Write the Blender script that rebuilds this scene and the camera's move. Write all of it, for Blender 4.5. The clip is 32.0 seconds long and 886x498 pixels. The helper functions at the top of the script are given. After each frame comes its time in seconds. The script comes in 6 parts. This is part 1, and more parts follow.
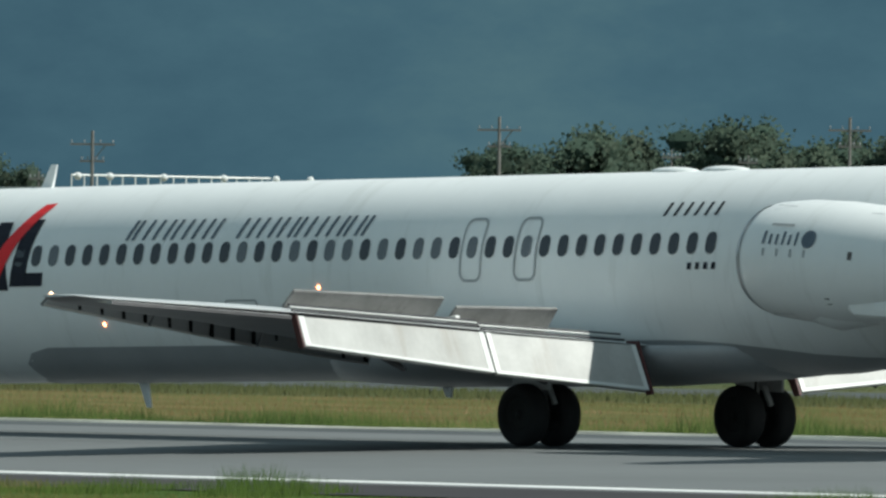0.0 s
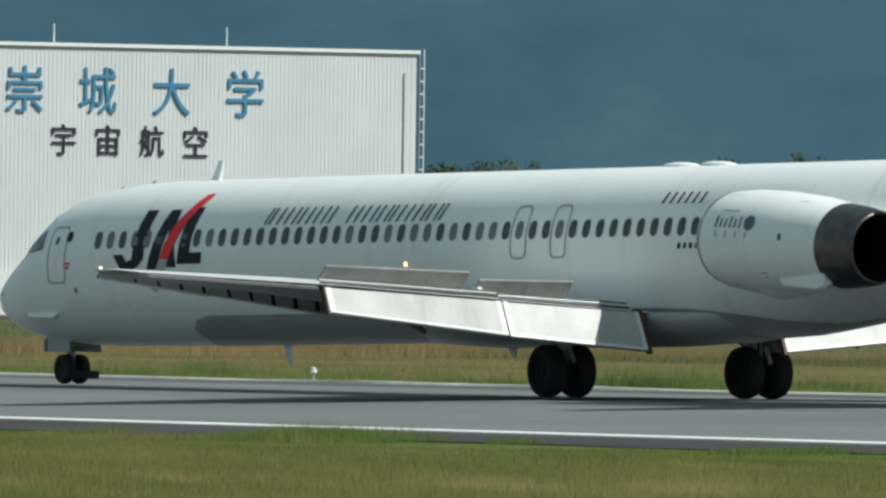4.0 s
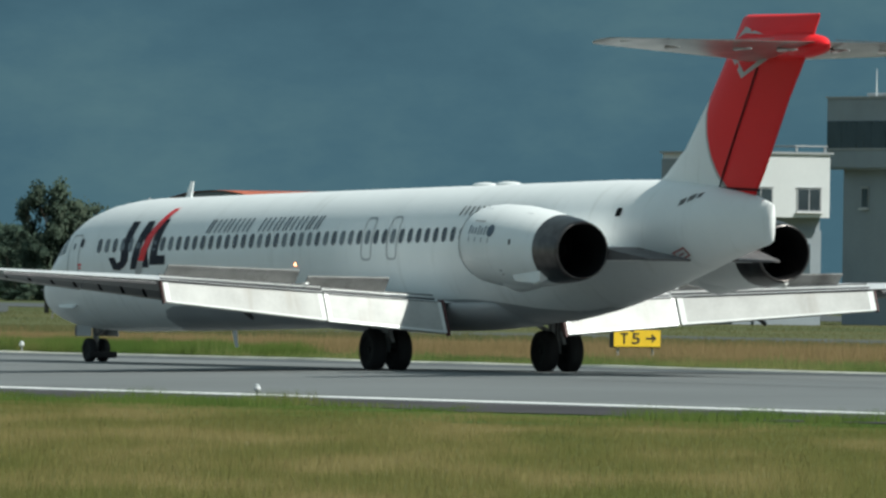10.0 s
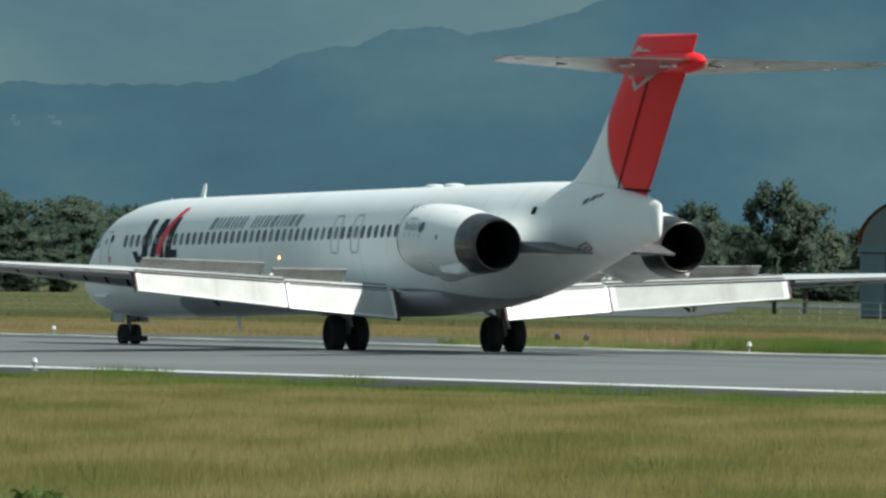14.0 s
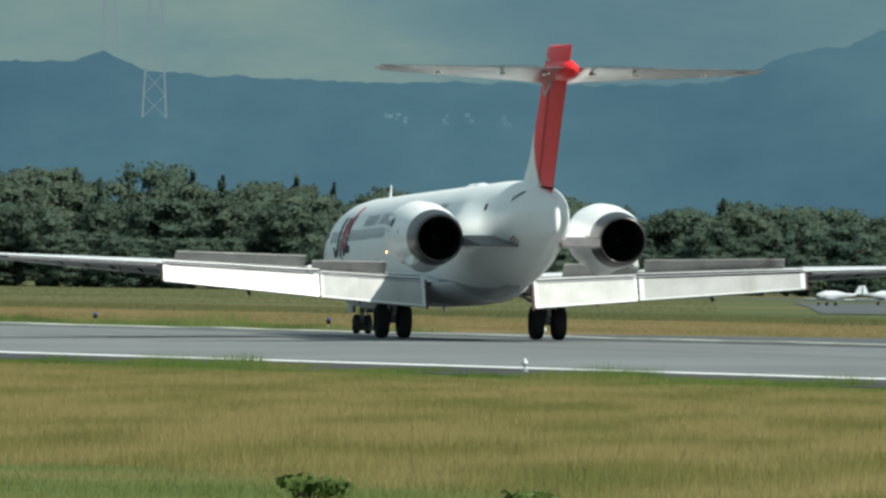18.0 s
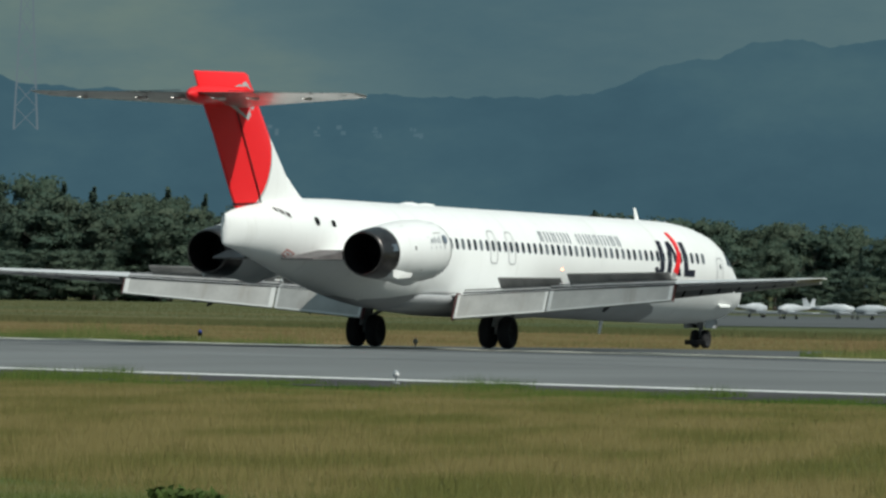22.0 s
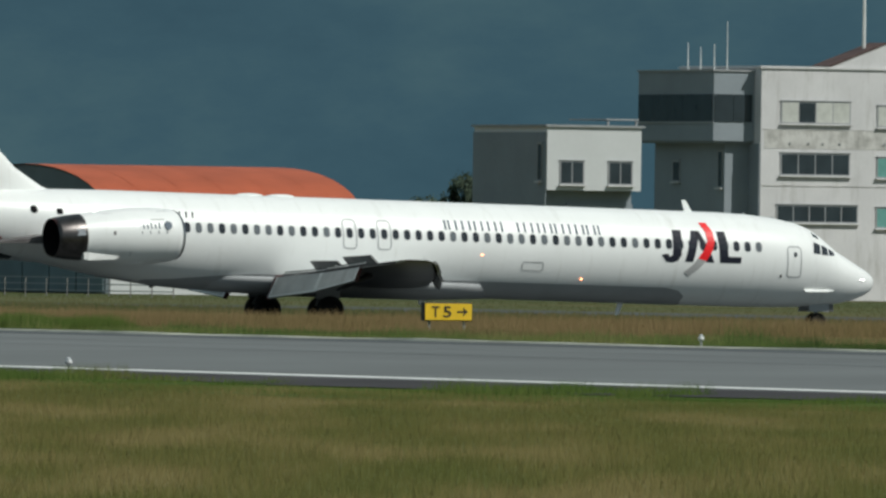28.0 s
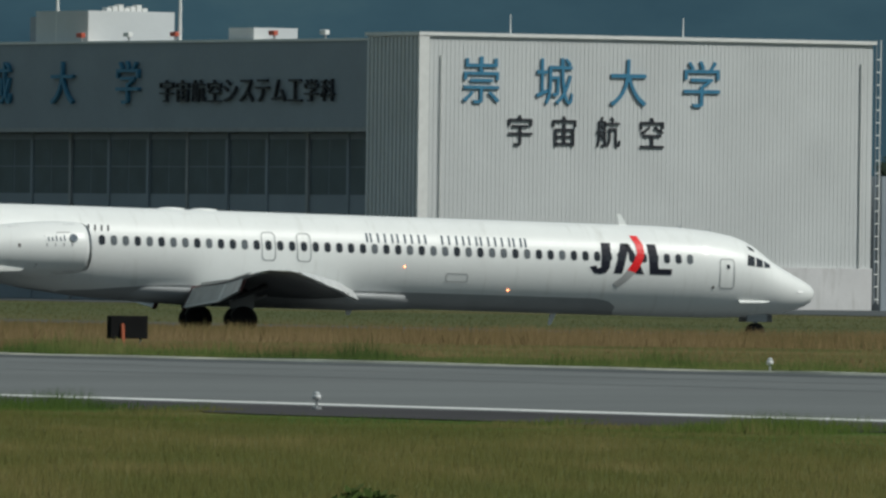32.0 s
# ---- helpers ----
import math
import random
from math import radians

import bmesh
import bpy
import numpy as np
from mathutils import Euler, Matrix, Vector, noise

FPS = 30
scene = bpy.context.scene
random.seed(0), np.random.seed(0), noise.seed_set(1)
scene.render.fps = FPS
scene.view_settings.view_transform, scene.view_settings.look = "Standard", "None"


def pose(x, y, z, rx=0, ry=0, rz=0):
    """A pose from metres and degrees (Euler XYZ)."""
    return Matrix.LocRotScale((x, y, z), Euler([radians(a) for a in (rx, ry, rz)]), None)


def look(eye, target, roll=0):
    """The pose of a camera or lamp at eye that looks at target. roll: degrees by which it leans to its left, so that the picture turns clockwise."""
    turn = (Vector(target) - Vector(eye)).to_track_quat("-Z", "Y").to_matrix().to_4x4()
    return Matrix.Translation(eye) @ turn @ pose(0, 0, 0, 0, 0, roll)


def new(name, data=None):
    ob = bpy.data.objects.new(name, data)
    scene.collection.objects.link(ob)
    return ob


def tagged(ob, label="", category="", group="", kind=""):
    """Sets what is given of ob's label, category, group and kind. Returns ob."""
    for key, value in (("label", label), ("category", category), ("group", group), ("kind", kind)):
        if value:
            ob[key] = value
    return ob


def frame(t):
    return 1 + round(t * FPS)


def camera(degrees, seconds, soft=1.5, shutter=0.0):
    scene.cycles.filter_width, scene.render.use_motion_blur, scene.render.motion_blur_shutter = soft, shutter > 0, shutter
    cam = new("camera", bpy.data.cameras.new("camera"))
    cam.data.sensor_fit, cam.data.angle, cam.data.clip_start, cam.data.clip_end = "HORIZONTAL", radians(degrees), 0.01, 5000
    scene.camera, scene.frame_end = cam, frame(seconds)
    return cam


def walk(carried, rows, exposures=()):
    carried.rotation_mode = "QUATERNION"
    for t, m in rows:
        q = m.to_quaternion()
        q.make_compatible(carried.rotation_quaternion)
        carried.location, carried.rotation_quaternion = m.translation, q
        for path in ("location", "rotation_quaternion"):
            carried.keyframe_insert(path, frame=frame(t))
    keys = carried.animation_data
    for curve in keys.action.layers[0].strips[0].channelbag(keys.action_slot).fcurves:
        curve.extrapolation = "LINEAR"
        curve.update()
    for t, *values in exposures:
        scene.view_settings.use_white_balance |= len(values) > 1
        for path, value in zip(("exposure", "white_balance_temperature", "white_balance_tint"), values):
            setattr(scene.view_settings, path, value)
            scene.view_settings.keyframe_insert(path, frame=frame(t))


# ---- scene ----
# ---- the camera: a long lens on one spot beside the runway, panning after the aircraft ----
EYE = Vector((0.0, 0.0, 2.66))
cam = camera(3.2347, 32.0, soft=2.6)
PAN = [(0, -12.600, 0.199), (0.5, -11.600, 0.183), (1, -10.576, 0.170), (1.5, -9.622, 0.157), (2, -8.787, 0.151), (2.5, -7.914, 0.142), (3, -7.115, 0.130), (3.5, -6.407, 0.118), (4, -5.726, 0.106), (4.5, -5.058, 0.093), (6.5, -2.732, 0.048), (7, -2.213, 0.035), (7.5, -1.681, 0.026), (8, -1.147, 0.023), (8.5, -0.752, 0.025), (9, -0.331, 0.043), (9.5, 0.072, 0.064), (10, 0.416, 0.096), (10.5, 0.630, 0.099), (11, 1.018, 0.104), (11.5, 1.500, 0.087), (12, 1.854, 0.082), (12.5, 2.047, 0.081), (13, 2.461, 0.073), (13.5, 2.844, 0.062), (14, 3.072, 0.064), (14.5, 3.422, 0.071), (16.5, 4.373, 0.050), (17, 4.528, 0.049), (17.5, 4.714, 0.046), (18, 4.862, 0.044), (18.5, 4.876, 0.046), (19, 4.905, 0.050), (19.5, 4.895, 0.053), (20, 4.891, 0.071), (20.5, 4.895, 0.081), (21, 4.875, 0.084), (21.5, 4.781, 0.085), (22, 4.393, 0.094), (22.5, 4.060, 0.094), (23, 3.790, 0.089), (23.5, 3.441, 0.098), (24, 3.075, 0.095), (24.5, 2.660, 0.092), (26.5, 0.977, 0.002), (27, 0.563, -0.006), (27.5, 0.107, 0.002), (28, -0.274, 0.008), (28.5, -0.760, 0.018), (29, -1.243, 0.035), (29.5, -1.721, 0.044), (30, -2.184, 0.046), (30.5, -2.626, 0.047), (31, -3.044, 0.042), (31.5, -3.568, 0.039), (32, -4.060, 0.051)]
LEAN = 0.76


def aim(yaw, pitch):
    a, b = radians(yaw), radians(pitch)
    return look(EYE, EYE + 100 * Vector((-math.sin(a) * math.cos(b), math.cos(a) * math.cos(b), math.sin(b))), LEAN)


EXPOSE = [(0, 0.13, 6100, 4), (7, 0.2, 6120, 4), (9, 0.2, 6120, 4), (14, 0.34, 6150, 4), (17, 0.44, 6200, 4), (19, 0.54, 6200, 4), (20.2, 0.40, 6200, 4), (21.2, 0.04, 6200, 5), (23, -0.25, 6220, 5), (28, -0.36, 6180, 6), (30, -0.43, 6180, 6), (31, -0.42, 6180, 6), (32, -0.55, 6180, 6)]
walk(cam, [(t, aim(yaw, pitch)) for t, yaw, pitch in PAN], EXPOSE)

# ---- world and sun ----
SUN_AZ, SUN_EL = -25.0, 47.0     # degrees from +x, counter-clockwise; above the ground
world = bpy.data.worlds.new("world")
scene.world = world
world.use_nodes = True
wn = world.node_tree.nodes
sky = wn.new("ShaderNodeTexSky")
sky.sky_type, sky.sun_disc = "NISHITA", False
sky.sun_elevation, sky.sun_rotation = radians(SUN_EL), radians(90 - SUN_AZ)
wn["Background"].inputs[1].default_value = 0.045
# broken cloud: most of the sky is pale, with blue between
wl = world.node_tree.links
wtc, wno, wra, wmx = wn.new("ShaderNodeTexCoord"), wn.new("ShaderNodeTexNoise"), wn.new("ShaderNodeMapRange"), wn.new("ShaderNodeMix")
wno.inputs["Scale"].default_value, wno.inputs["Detail"].default_value = 2.2, 4
wl.new(wtc.outputs["Generated"], wno.inputs["Vector"])
wra.inputs[1].default_value, wra.inputs[2].default_value, wra.inputs[3].default_value, wra.inputs[4].default_value = 0.35, 0.6, 0.45, 0.95
wl.new(wno.outputs["Fac"], wra.inputs[0])
wmx.data_type = "RGBA"
wl.new(wra.outputs[0], wmx.inputs["Factor"])
wl.new(sky.outputs[0], wmx.inputs["A"])
wmx.inputs["B"].default_value = (5.6, 7.4, 7.9, 1)
wl.new(wmx.outputs["Result"], wn["Background"].inputs[0])
sun = new("sun", bpy.data.lights.new("sun", "SUN"))
sun.data.energy, sun.data.angle, sun.data.color = 4.25, radians(0.55), (1.0, 0.95, 0.86)
sd = Vector((math.cos(radians(SUN_AZ)) * math.cos(radians(SUN_EL)), math.sin(radians(SUN_AZ)) * math.cos(radians(SUN_EL)), math.sin(radians(SUN_EL))))
sun.matrix_basis = look(sd * 200, (0, 0, 0))


# ---- materials ----
def mat(name, color, rough=0.6, metal=0.0, vary=0.12, scale=2.0, fine=40.0, bump=0.0, other=None, coat=0.0, spec=0.5):
    """A painted or natural surface: its colour varied at two scales, with fine relief."""
    m = bpy.data.materials.new(name)
    m.use_nodes = True
    nt = m.node_tree
    n, l = nt.nodes, nt.links
    b = n["Principled BSDF"]
    b.inputs["Roughness"].default_value, b.inputs["Metallic"].default_value = rough, metal
    b.inputs["Coat Weight"].default_value, b.inputs["Specular IOR Level"].default_value = coat, spec
    tc = n.new("ShaderNodeTexCoord")
    mix = None
    for k, (sc, amount) in enumerate(((scale, vary), (fine, vary * 0.6))):
        tx = n.new("ShaderNodeTexNoise")
        tx.inputs["Scale"].default_value, tx.inputs["Detail"].default_value = sc, 5
        l.new(tc.outputs["Object"], tx.inputs["Vector"])
        ramp = n.new("ShaderNodeMapRange")
        ramp.inputs[1].default_value, ramp.inputs[2].default_value = 0.3, 0.7
        l.new(tx.outputs["Fac"], ramp.inputs[0])
        mx = n.new("ShaderNodeMix")
        mx.data_type = "RGBA"
        l.new(ramp.outputs[0], mx.inputs["Factor"])
        lo = [c * (1 - amount) for c in color]
        hi = [min(1, c * (1 + amount)) for c in (other or color)]
        if mix is None:
            mx.inputs["A"].default_value, mx.inputs["B"].default_value = (*lo, 1), (*hi, 1)
        else:
            mul = n.new("ShaderNodeMix")
            mul.data_type, mul.blend_type = "RGBA", "MULTIPLY"
            mx.inputs["A"].default_value, mx.inputs["B"].default_value = (1 - amount,) * 3 + (1,), (1, 1, 1, 1)
            mul.inputs["Factor"].default_value = 1
            l.new(mix.outputs["Result"], mul.inputs["A"])
            l.new(mx.outputs["Result"], mul.inputs["B"])
            mx = mul
        mix = mx
        last = tx
    l.new(mix.outputs["Result"], b.inputs["Base Color"])
    if bump:
        bp = n.new("ShaderNodeBump")
        bp.inputs["Strength"].default_value, bp.inputs["Distance"].default_value = bump, 0.05
        l.new(last.outputs["Fac"], bp.inputs["Height"])
        l.new(bp.outputs[0], b.inputs["Normal"])
    return m


def streaked(m, tint, scale, lo, hi):
    """Lays stretched streaks of dirt over a surface."""
    nt = m.node_tree
    n, l = nt.nodes, nt.links
    b = n["Principled BSDF"]
    base = b.inputs["Base Color"].links[0].from_socket
    tc, mp, tx, mr, mx = n.new("ShaderNodeTexCoord"), n.new("ShaderNodeMapping"), n.new("ShaderNodeTexNoise"), n.new("ShaderNodeMapRange"), n.new("ShaderNodeMix")
    mp.inputs["Scale"].default_value = scale
    l.new(tc.outputs["Object"], mp.inputs[0])
    tx.inputs["Scale"].default_value, tx.inputs["Detail"].default_value, tx.inputs["Roughness"].default_value = 1.0, 6, 0.65
    l.new(mp.outputs[0], tx.inputs["Vector"])
    mr.inputs[1].default_value, mr.inputs[2].default_value = lo, hi
    l.new(tx.outputs["Fac"], mr.inputs[0])
    mx.data_type = "RGBA"
    l.new(mr.outputs[0], mx.inputs["Factor"])
    l.new(base, mx.inputs["A"])
    mx.inputs["B"].default_value = (*tint, 1)
    l.new(mx.outputs["Result"], b.inputs["Base Color"])
    return m


def glow(name, color, strength):
    m = bpy.data.materials.new(name)
    m.use_nodes = True
    b = m.node_tree.nodes["Principled BSDF"]
    b.inputs["Base Color"].default_value = (*color, 1)
    b.inputs["Emission Color"].default_value, b.inputs["Emission Strength"].default_value = (*color, 1), strength
    return m


M_WHITE = streaked(mat("white_aircraft_paint", (0.86, 0.87, 0.86), 0.4, vary=0.025, scale=0.7, fine=6, coat=0.1), (0.62, 0.62, 0.59), (2.6, 0.5, 0.4), 0.56, 0.95)
M_BELLY = mat("grey_belly_paint", (0.38, 0.39, 0.40), 0.4, vary=0.08, scale=0.8, fine=8)
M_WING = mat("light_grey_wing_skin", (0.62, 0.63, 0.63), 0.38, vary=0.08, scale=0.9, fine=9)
# darker copy of the wing skin: the underside's shade put into its colour
M_WING_SHADE = mat("wing_underside_painted_shade", (0.15, 0.145, 0.15), 0.4, vary=0.2, scale=0.9, fine=9)
M_TAILPLANE = mat("polished_tailplane_metal", (0.52, 0.50, 0.48), 0.34, 0.8, vary=0.2, scale=1.1, fine=9)
M_FLAP = streaked(mat("pale_flap_skin", (0.52, 0.515, 0.495), 0.5, vary=0.12, scale=1.3, fine=11), (0.36, 0.32, 0.28), (0.3, 1.6, 0.3), 0.55, 0.85)
M_SPOIL = streaked(mat("grey_spoiler_skin", (0.215, 0.212, 0.205), 0.55, vary=0.2, scale=1.6, fine=12), (0.07, 0.062, 0.06), (0.5, 0.9, 0.5), 0.54, 0.72)
M_DARK = mat("dark_flap_cove", (0.045, 0.045, 0.05), 0.6, vary=0.25)
M_METAL = mat("bare_metal", (0.55, 0.55, 0.56), 0.28, 1.0, vary=0.12, scale=2, fine=20)
M_NOZZLE = mat("sooty_nozzle_metal", (0.12, 0.11, 0.108), 0.32, 0.95, vary=0.3, scale=3, fine=24)
M_BLACK = mat("matt_black", (0.012, 0.012, 0.013), 0.85, vary=0.2, spec=0.08)
M_TYRE = mat("tyre_rubber", (0.018, 0.018, 0.019), 0.85, vary=0.2, fine=60, bump=0.2)
M_STRUT = mat("gear_leg_paint", (0.42, 0.43, 0.43), 0.45, 0.2, vary=0.15, scale=6)
M_RED = mat("red_tail_paint", (0.84, 0.02, 0.026), 0.4, vary=0.05, scale=0.8, fine=7, spec=0.25)
M_GREYMARK = mat("silver_grey_marking", (0.42, 0.42, 0.42), 0.4, vary=0.05)
M_NAVY = mat("black_blue_marking", (0.018, 0.02, 0.032), 0.55, vary=0.1, spec=0.15)
M_TITLE = mat("grey_blue_title_paint", (0.13, 0.16, 0.20), 0.55, vary=0.08, spec=0.2)
M_PANE = mat("dark_cabin_pane", (0.045, 0.05, 0.06), 0.12, vary=0.2, scale=1.2)
M_PANE_PALE = mat("cabin_pane_with_drawn_blind", (0.15, 0.165, 0.18), 0.2, vary=0.2, scale=1.2)
M_MAROON = mat("dark_maroon_flap_end", (0.10, 0.035, 0.035), 0.6, vary=0.2)
M_RIM = mat("dark_brake_rim", (0.02, 0.02, 0.02), 0.8, 0.0, vary=0.3, scale=8)
M_PALE = mat("pale_clean_metal", (0.80, 0.80, 0.78), 0.35, vary=0.05, scale=2)
M_SOOT = mat("soot_grey", (0.13, 0.12, 0.12), 0.6, vary=0.3, scale=2.5)
M_LINE = mat("grey_panel_line", (0.38, 0.39, 0.40), 0.5, vary=0.1)
M_WARN = mat("faded_red_warning_paint", (0.50, 0.16, 0.15), 0.5, vary=0.15)
M_BEACON = glow("lit_lamp", (1.0, 0.30, 0.12), 9.0)
M_WHITELAMP = glow("lit_white_lamp", (1.0, 0.6, 0.35), 3.0)


# ---- small builders ----
def part(name, bm, material, parent, label="", smooth=False):
    """Links a bmesh as one mesh object under a thing or part."""
    me = bpy.data.meshes.new(name)
    bm.to_mesh(me)
    bm.free()
    for m in (material if isinstance(material, (list, tuple)) else [material]):
        me.materials.append(m)
    if smooth:
        for p in me.polygons:
            p.use_smooth = True
    ob = new(name, me)
    if parent:
        ob.parent = parent
    if label:
        ob["label"] = label
    return ob


def empty(name, m, label, category, group="", kind=""):
    ob = new(name)
    ob.matrix_basis = m
    return tagged(ob, label, category, group, kind)


def add_box(bm, x0, x1, y0, y1, z0, z1, bevel=0.0, mi=0):
    vs = [bm.verts.new(v) for v in ((x0, y0, z0), (x1, y0, z0), (x1, y1, z0), (x0, y1, z0), (x0, y0, z1), (x1, y0, z1), (x1, y1, z1), (x0, y1, z1))]
    fs = [bm.faces.new([vs[i] for i in f]) for f in ((0, 3, 2, 1), (4, 5, 6, 7), (0, 1, 5, 4), (1, 2, 6, 5), (2, 3, 7, 6), (3, 0, 4, 7))]
    for f in fs:
        f.material_index = mi
    if bevel:
        bmesh.ops.bevel(bm, geom=list({e for f in fs for e in f.edges}), offset=bevel, segments=1, affect="EDGES")
    return bm


def box(x0, x1, y0, y1, z0, z1, bevel=0.0):
    return add_box(bmesh.new(), x0, x1, y0, y1, z0, z1, bevel)


def tube(p, q, r, r2=None, seg=12, bm=None):
    """A capped round bar from p to q."""
    bm = bm or bmesh.new()
    p, q = Vector(p), Vector(q)
    r2 = r if r2 is None else r2
    rot = (q - p).to_track_quat("Z", "Y").to_matrix()
    rings = []
    for c, rr in ((p, r), (q, r2)):
        rings.append([bm.verts.new(c + rot @ Vector((rr * math.cos(2 * math.pi * k / seg), rr * math.sin(2 * math.pi * k / seg), 0))) for k in range(seg)])
    for k in range(seg):
        bm.faces.new((rings[0][k], rings[0][(k + 1) % seg], rings[1][(k + 1) % seg], rings[1][k]))
    bm.faces.new(rings[0][::-1])
    bm.faces.new(rings[1])
    return bm


def lathe(profile, seg=32, axis="Y", close=False):
    """Turns (along, radius) pairs round an axis."""
    bm = bmesh.new()
    rings = []
    for h, r in profile:
        ring = []
        for k in range(seg):
            a = 2 * math.pi * k / seg
            v = {"Y": (r * math.cos(a), h, r * math.sin(a)), "X": (h, r * math.cos(a), r * math.sin(a)), "Z": (r * math.cos(a), r * math.sin(a), h)}[axis]
            ring.append(bm.verts.new(v))
        rings.append(ring)
    for a, b in zip(rings, rings[1:]):
        for k in range(seg):
            bm.faces.new((a[k], a[(k + 1) % seg], b[(k + 1) % seg], b[k]))
    if close:
        bm.faces.new(rings[0])
        bm.faces.new(rings[-1][::-1])
    bmesh.ops.recalc_face_normals(bm, faces=bm.faces)
    return bm


def skin(rings, caps=True):
    """Joins closed rings of points into a skin."""
    bm = bmesh.new()
    vs = [[bm.verts.new(v) for v in ring] for ring in rings]
    n = len(vs[0])
    for a, b in zip(vs, vs[1:]):
        for k in range(n):
            bm.faces.new((a[k], a[(k + 1) % n], b[(k + 1) % n], b[k]))
    if caps:
        bm.faces.new(vs[0][::-1])
        bm.faces.new(vs[-1])
    bmesh.ops.recalc_face_normals(bm, faces=bm.faces)
    return bm


# ---- the aircraft: local x ahead, y to its left, origin on the ground between the main wheels ----
LEN0 = 26.5      # the nose lies this far ahead of the main wheels
SECTIONS = [  # aft of the nose, half width, top, bottom (level body)
    (0.30, 0.05, 2.44, 2.33), (0.36, 0.26, 2.58, 2.15), (0.5, 0.46, 2.72, 1.98), (0.78, 0.66, 2.89, 1.82), (1.2, 0.87, 3.10, 1.66), (1.7, 1.07, 3.35, 1.54), (2.2, 1.22, 3.61, 1.45), (2.5, 1.28, 3.82, 1.41),
    (2.8, 1.34, 4.04, 1.38), (3.1, 1.39, 4.25, 1.355), (3.5, 1.45, 4.46, 1.33), (4.0, 1.51, 4.63, 1.30), (5.0, 1.60, 4.80, 1.265), (6.2, 1.66, 4.90, 1.248), (7.5, 1.67, 4.94, 1.245), (14.0, 1.67, 4.95, 1.245), (22.0, 1.67, 4.95, 1.245),
    (30.5, 1.67, 4.95, 1.245), (32.0, 1.665, 4.95, 1.29), (33.5, 1.63, 4.95, 1.43), (35.0, 1.57, 4.95, 1.62), (37.0, 1.40, 4.92, 1.96), (39.0, 1.15, 4.84, 2.35), (41.0, 0.80, 4.66, 2.75), (42.4, 0.45, 4.44, 3.0), (43.3, 0.16, 4.24, 3.13), (43.5, 0.07, 4.17, 3.2)]


def tip(a, z):
    """The body sits nose-low on its wheels."""
    return z + 0.0183 * (a - LEN0)


def section(a):
    for s, q in zip(SECTIONS, SECTIONS[1:]):
        if a <= q[0]:
            k = (a - s[0]) / (q[0] - s[0])
            return [s[i] + k * (q[i] - s[i]) for i in (1, 2, 3)]
    return list(SECTIONS[-1][1:])


def mid_height(top, bottom):
    return bottom + (top - bottom) * 0.533


def on_body(a, z, side, out=0.0):
    """The point of the body's skin at a metres aft and level height z, on a side (1 left, -1 right)."""
    w, top, bottom = section(a)
    c = mid_height(top, bottom)
    h = (top - c) if z > c else (c - bottom)
    k = max(-0.999, min(0.999, (z - c) / h))
    y = w * math.sqrt(1 - k * k)
    ny, nz = y / (w * w), (z - c) / (h * h)
    q = math.hypot(ny, nz)
    return Vector((LEN0 - a, side * (y + out * ny / q), tip(a, z + out * nz / q)))


def decal(points, side, out=0.012, bm=None, split=0.3):
    """A thin plate that follows the body: points (a, z) of a convex outline."""
    bm = bm or bmesh.new()
    src = bmesh.new()
    f = src.faces.new([src.verts.new((a, z, 0)) for a, z in points])
    zs = [p[1] for p in points]
    xs = [p[0] for p in points]
    for lo, hi, no in ((min(zs), max(zs), (0, 1, 0)), (min(xs), max(xs), (1, 0, 0))):
        n = int((hi - lo) / split)
        for k in range(1, n + 1):
            h = lo + (hi - lo) * k / (n + 1)
            bmesh.ops.bisect_plane(src, geom=src.verts[:] + src.edges[:] + src.faces[:], plane_co=(h, h, 0), plane_no=no)
    made = {}
    for v in src.verts:
        made[v] = bm.verts.new(on_body(v.co.x, v.co.y, side, out))
    for f in src.faces:
        bm.faces.new([made[v] for v in f.verts])
    src.free()
    return bm


def rounded(ca, cz, w, h, r, n=4):
    out = []
    for sx, sz, a0 in ((1, 1, 0), (-1, 1, 90), (-1, -1, 180), (1, -1, 270)):
        for k in range(n + 1):
            a = radians(a0 + 90 * k / n)
            out.append((ca + sx * (w / 2 - r) + r * math.cos(a), cz + sz * (h / 2 - r) + r * math.sin(a)))
    return out


def band(outer, inner, side, out=0.012):
    """A thin ring between two outlines of equal count, on the body."""
    bm = bmesh.new()

    def dense(line):
        pts = []
        for p, q in zip(line, line[1:] + line[:1]):
            pts += [(p[0] + (q[0] - p[0]) * k / 5, p[1] + (q[1] - p[1]) * k / 5) for k in range(5)]
        return pts
    o = [bm.verts.new(on_body(a, z, side, out)) for a, z in dense(outer)]
    i = [bm.verts.new(on_body(a, z, side, out)) for a, z in dense(inner)]
    n = len(o)
    for k in range(n):
        bm.faces.new((o[k], o[(k + 1) % n], i[(k + 1) % n], i[k]))
    return bm


def airfoil(chord, thick, n=9):
    """Points (x aft of the leading edge, height) round a section, closed."""
    up, dn = [], []
    for k in range(n + 1):
        x = (1 - math.cos(math.pi * k / n)) / 2
        t = 5 * thick * (0.2969 * math.sqrt(x) - 0.126 * x - 0.3516 * x * x + 0.2843 * x ** 3 - 0.1015 * x ** 4)
        up.append((x * chord, t * chord * 1.15))
        dn.append((x * chord, -t * chord * 0.85))
    return up + dn[-2:0:-1]


def aerofoil_skin(stations, side):
    """stations: (a of the leading edge, y, z, chord, thickness)."""
    rings = []
    for a, y, z, c, t in stations:
        rings.append([Vector((LEN0 - a - x, side * y, tip(a + x, z) + h)) for x, h in airfoil(c, t)])
    return skin(rings)


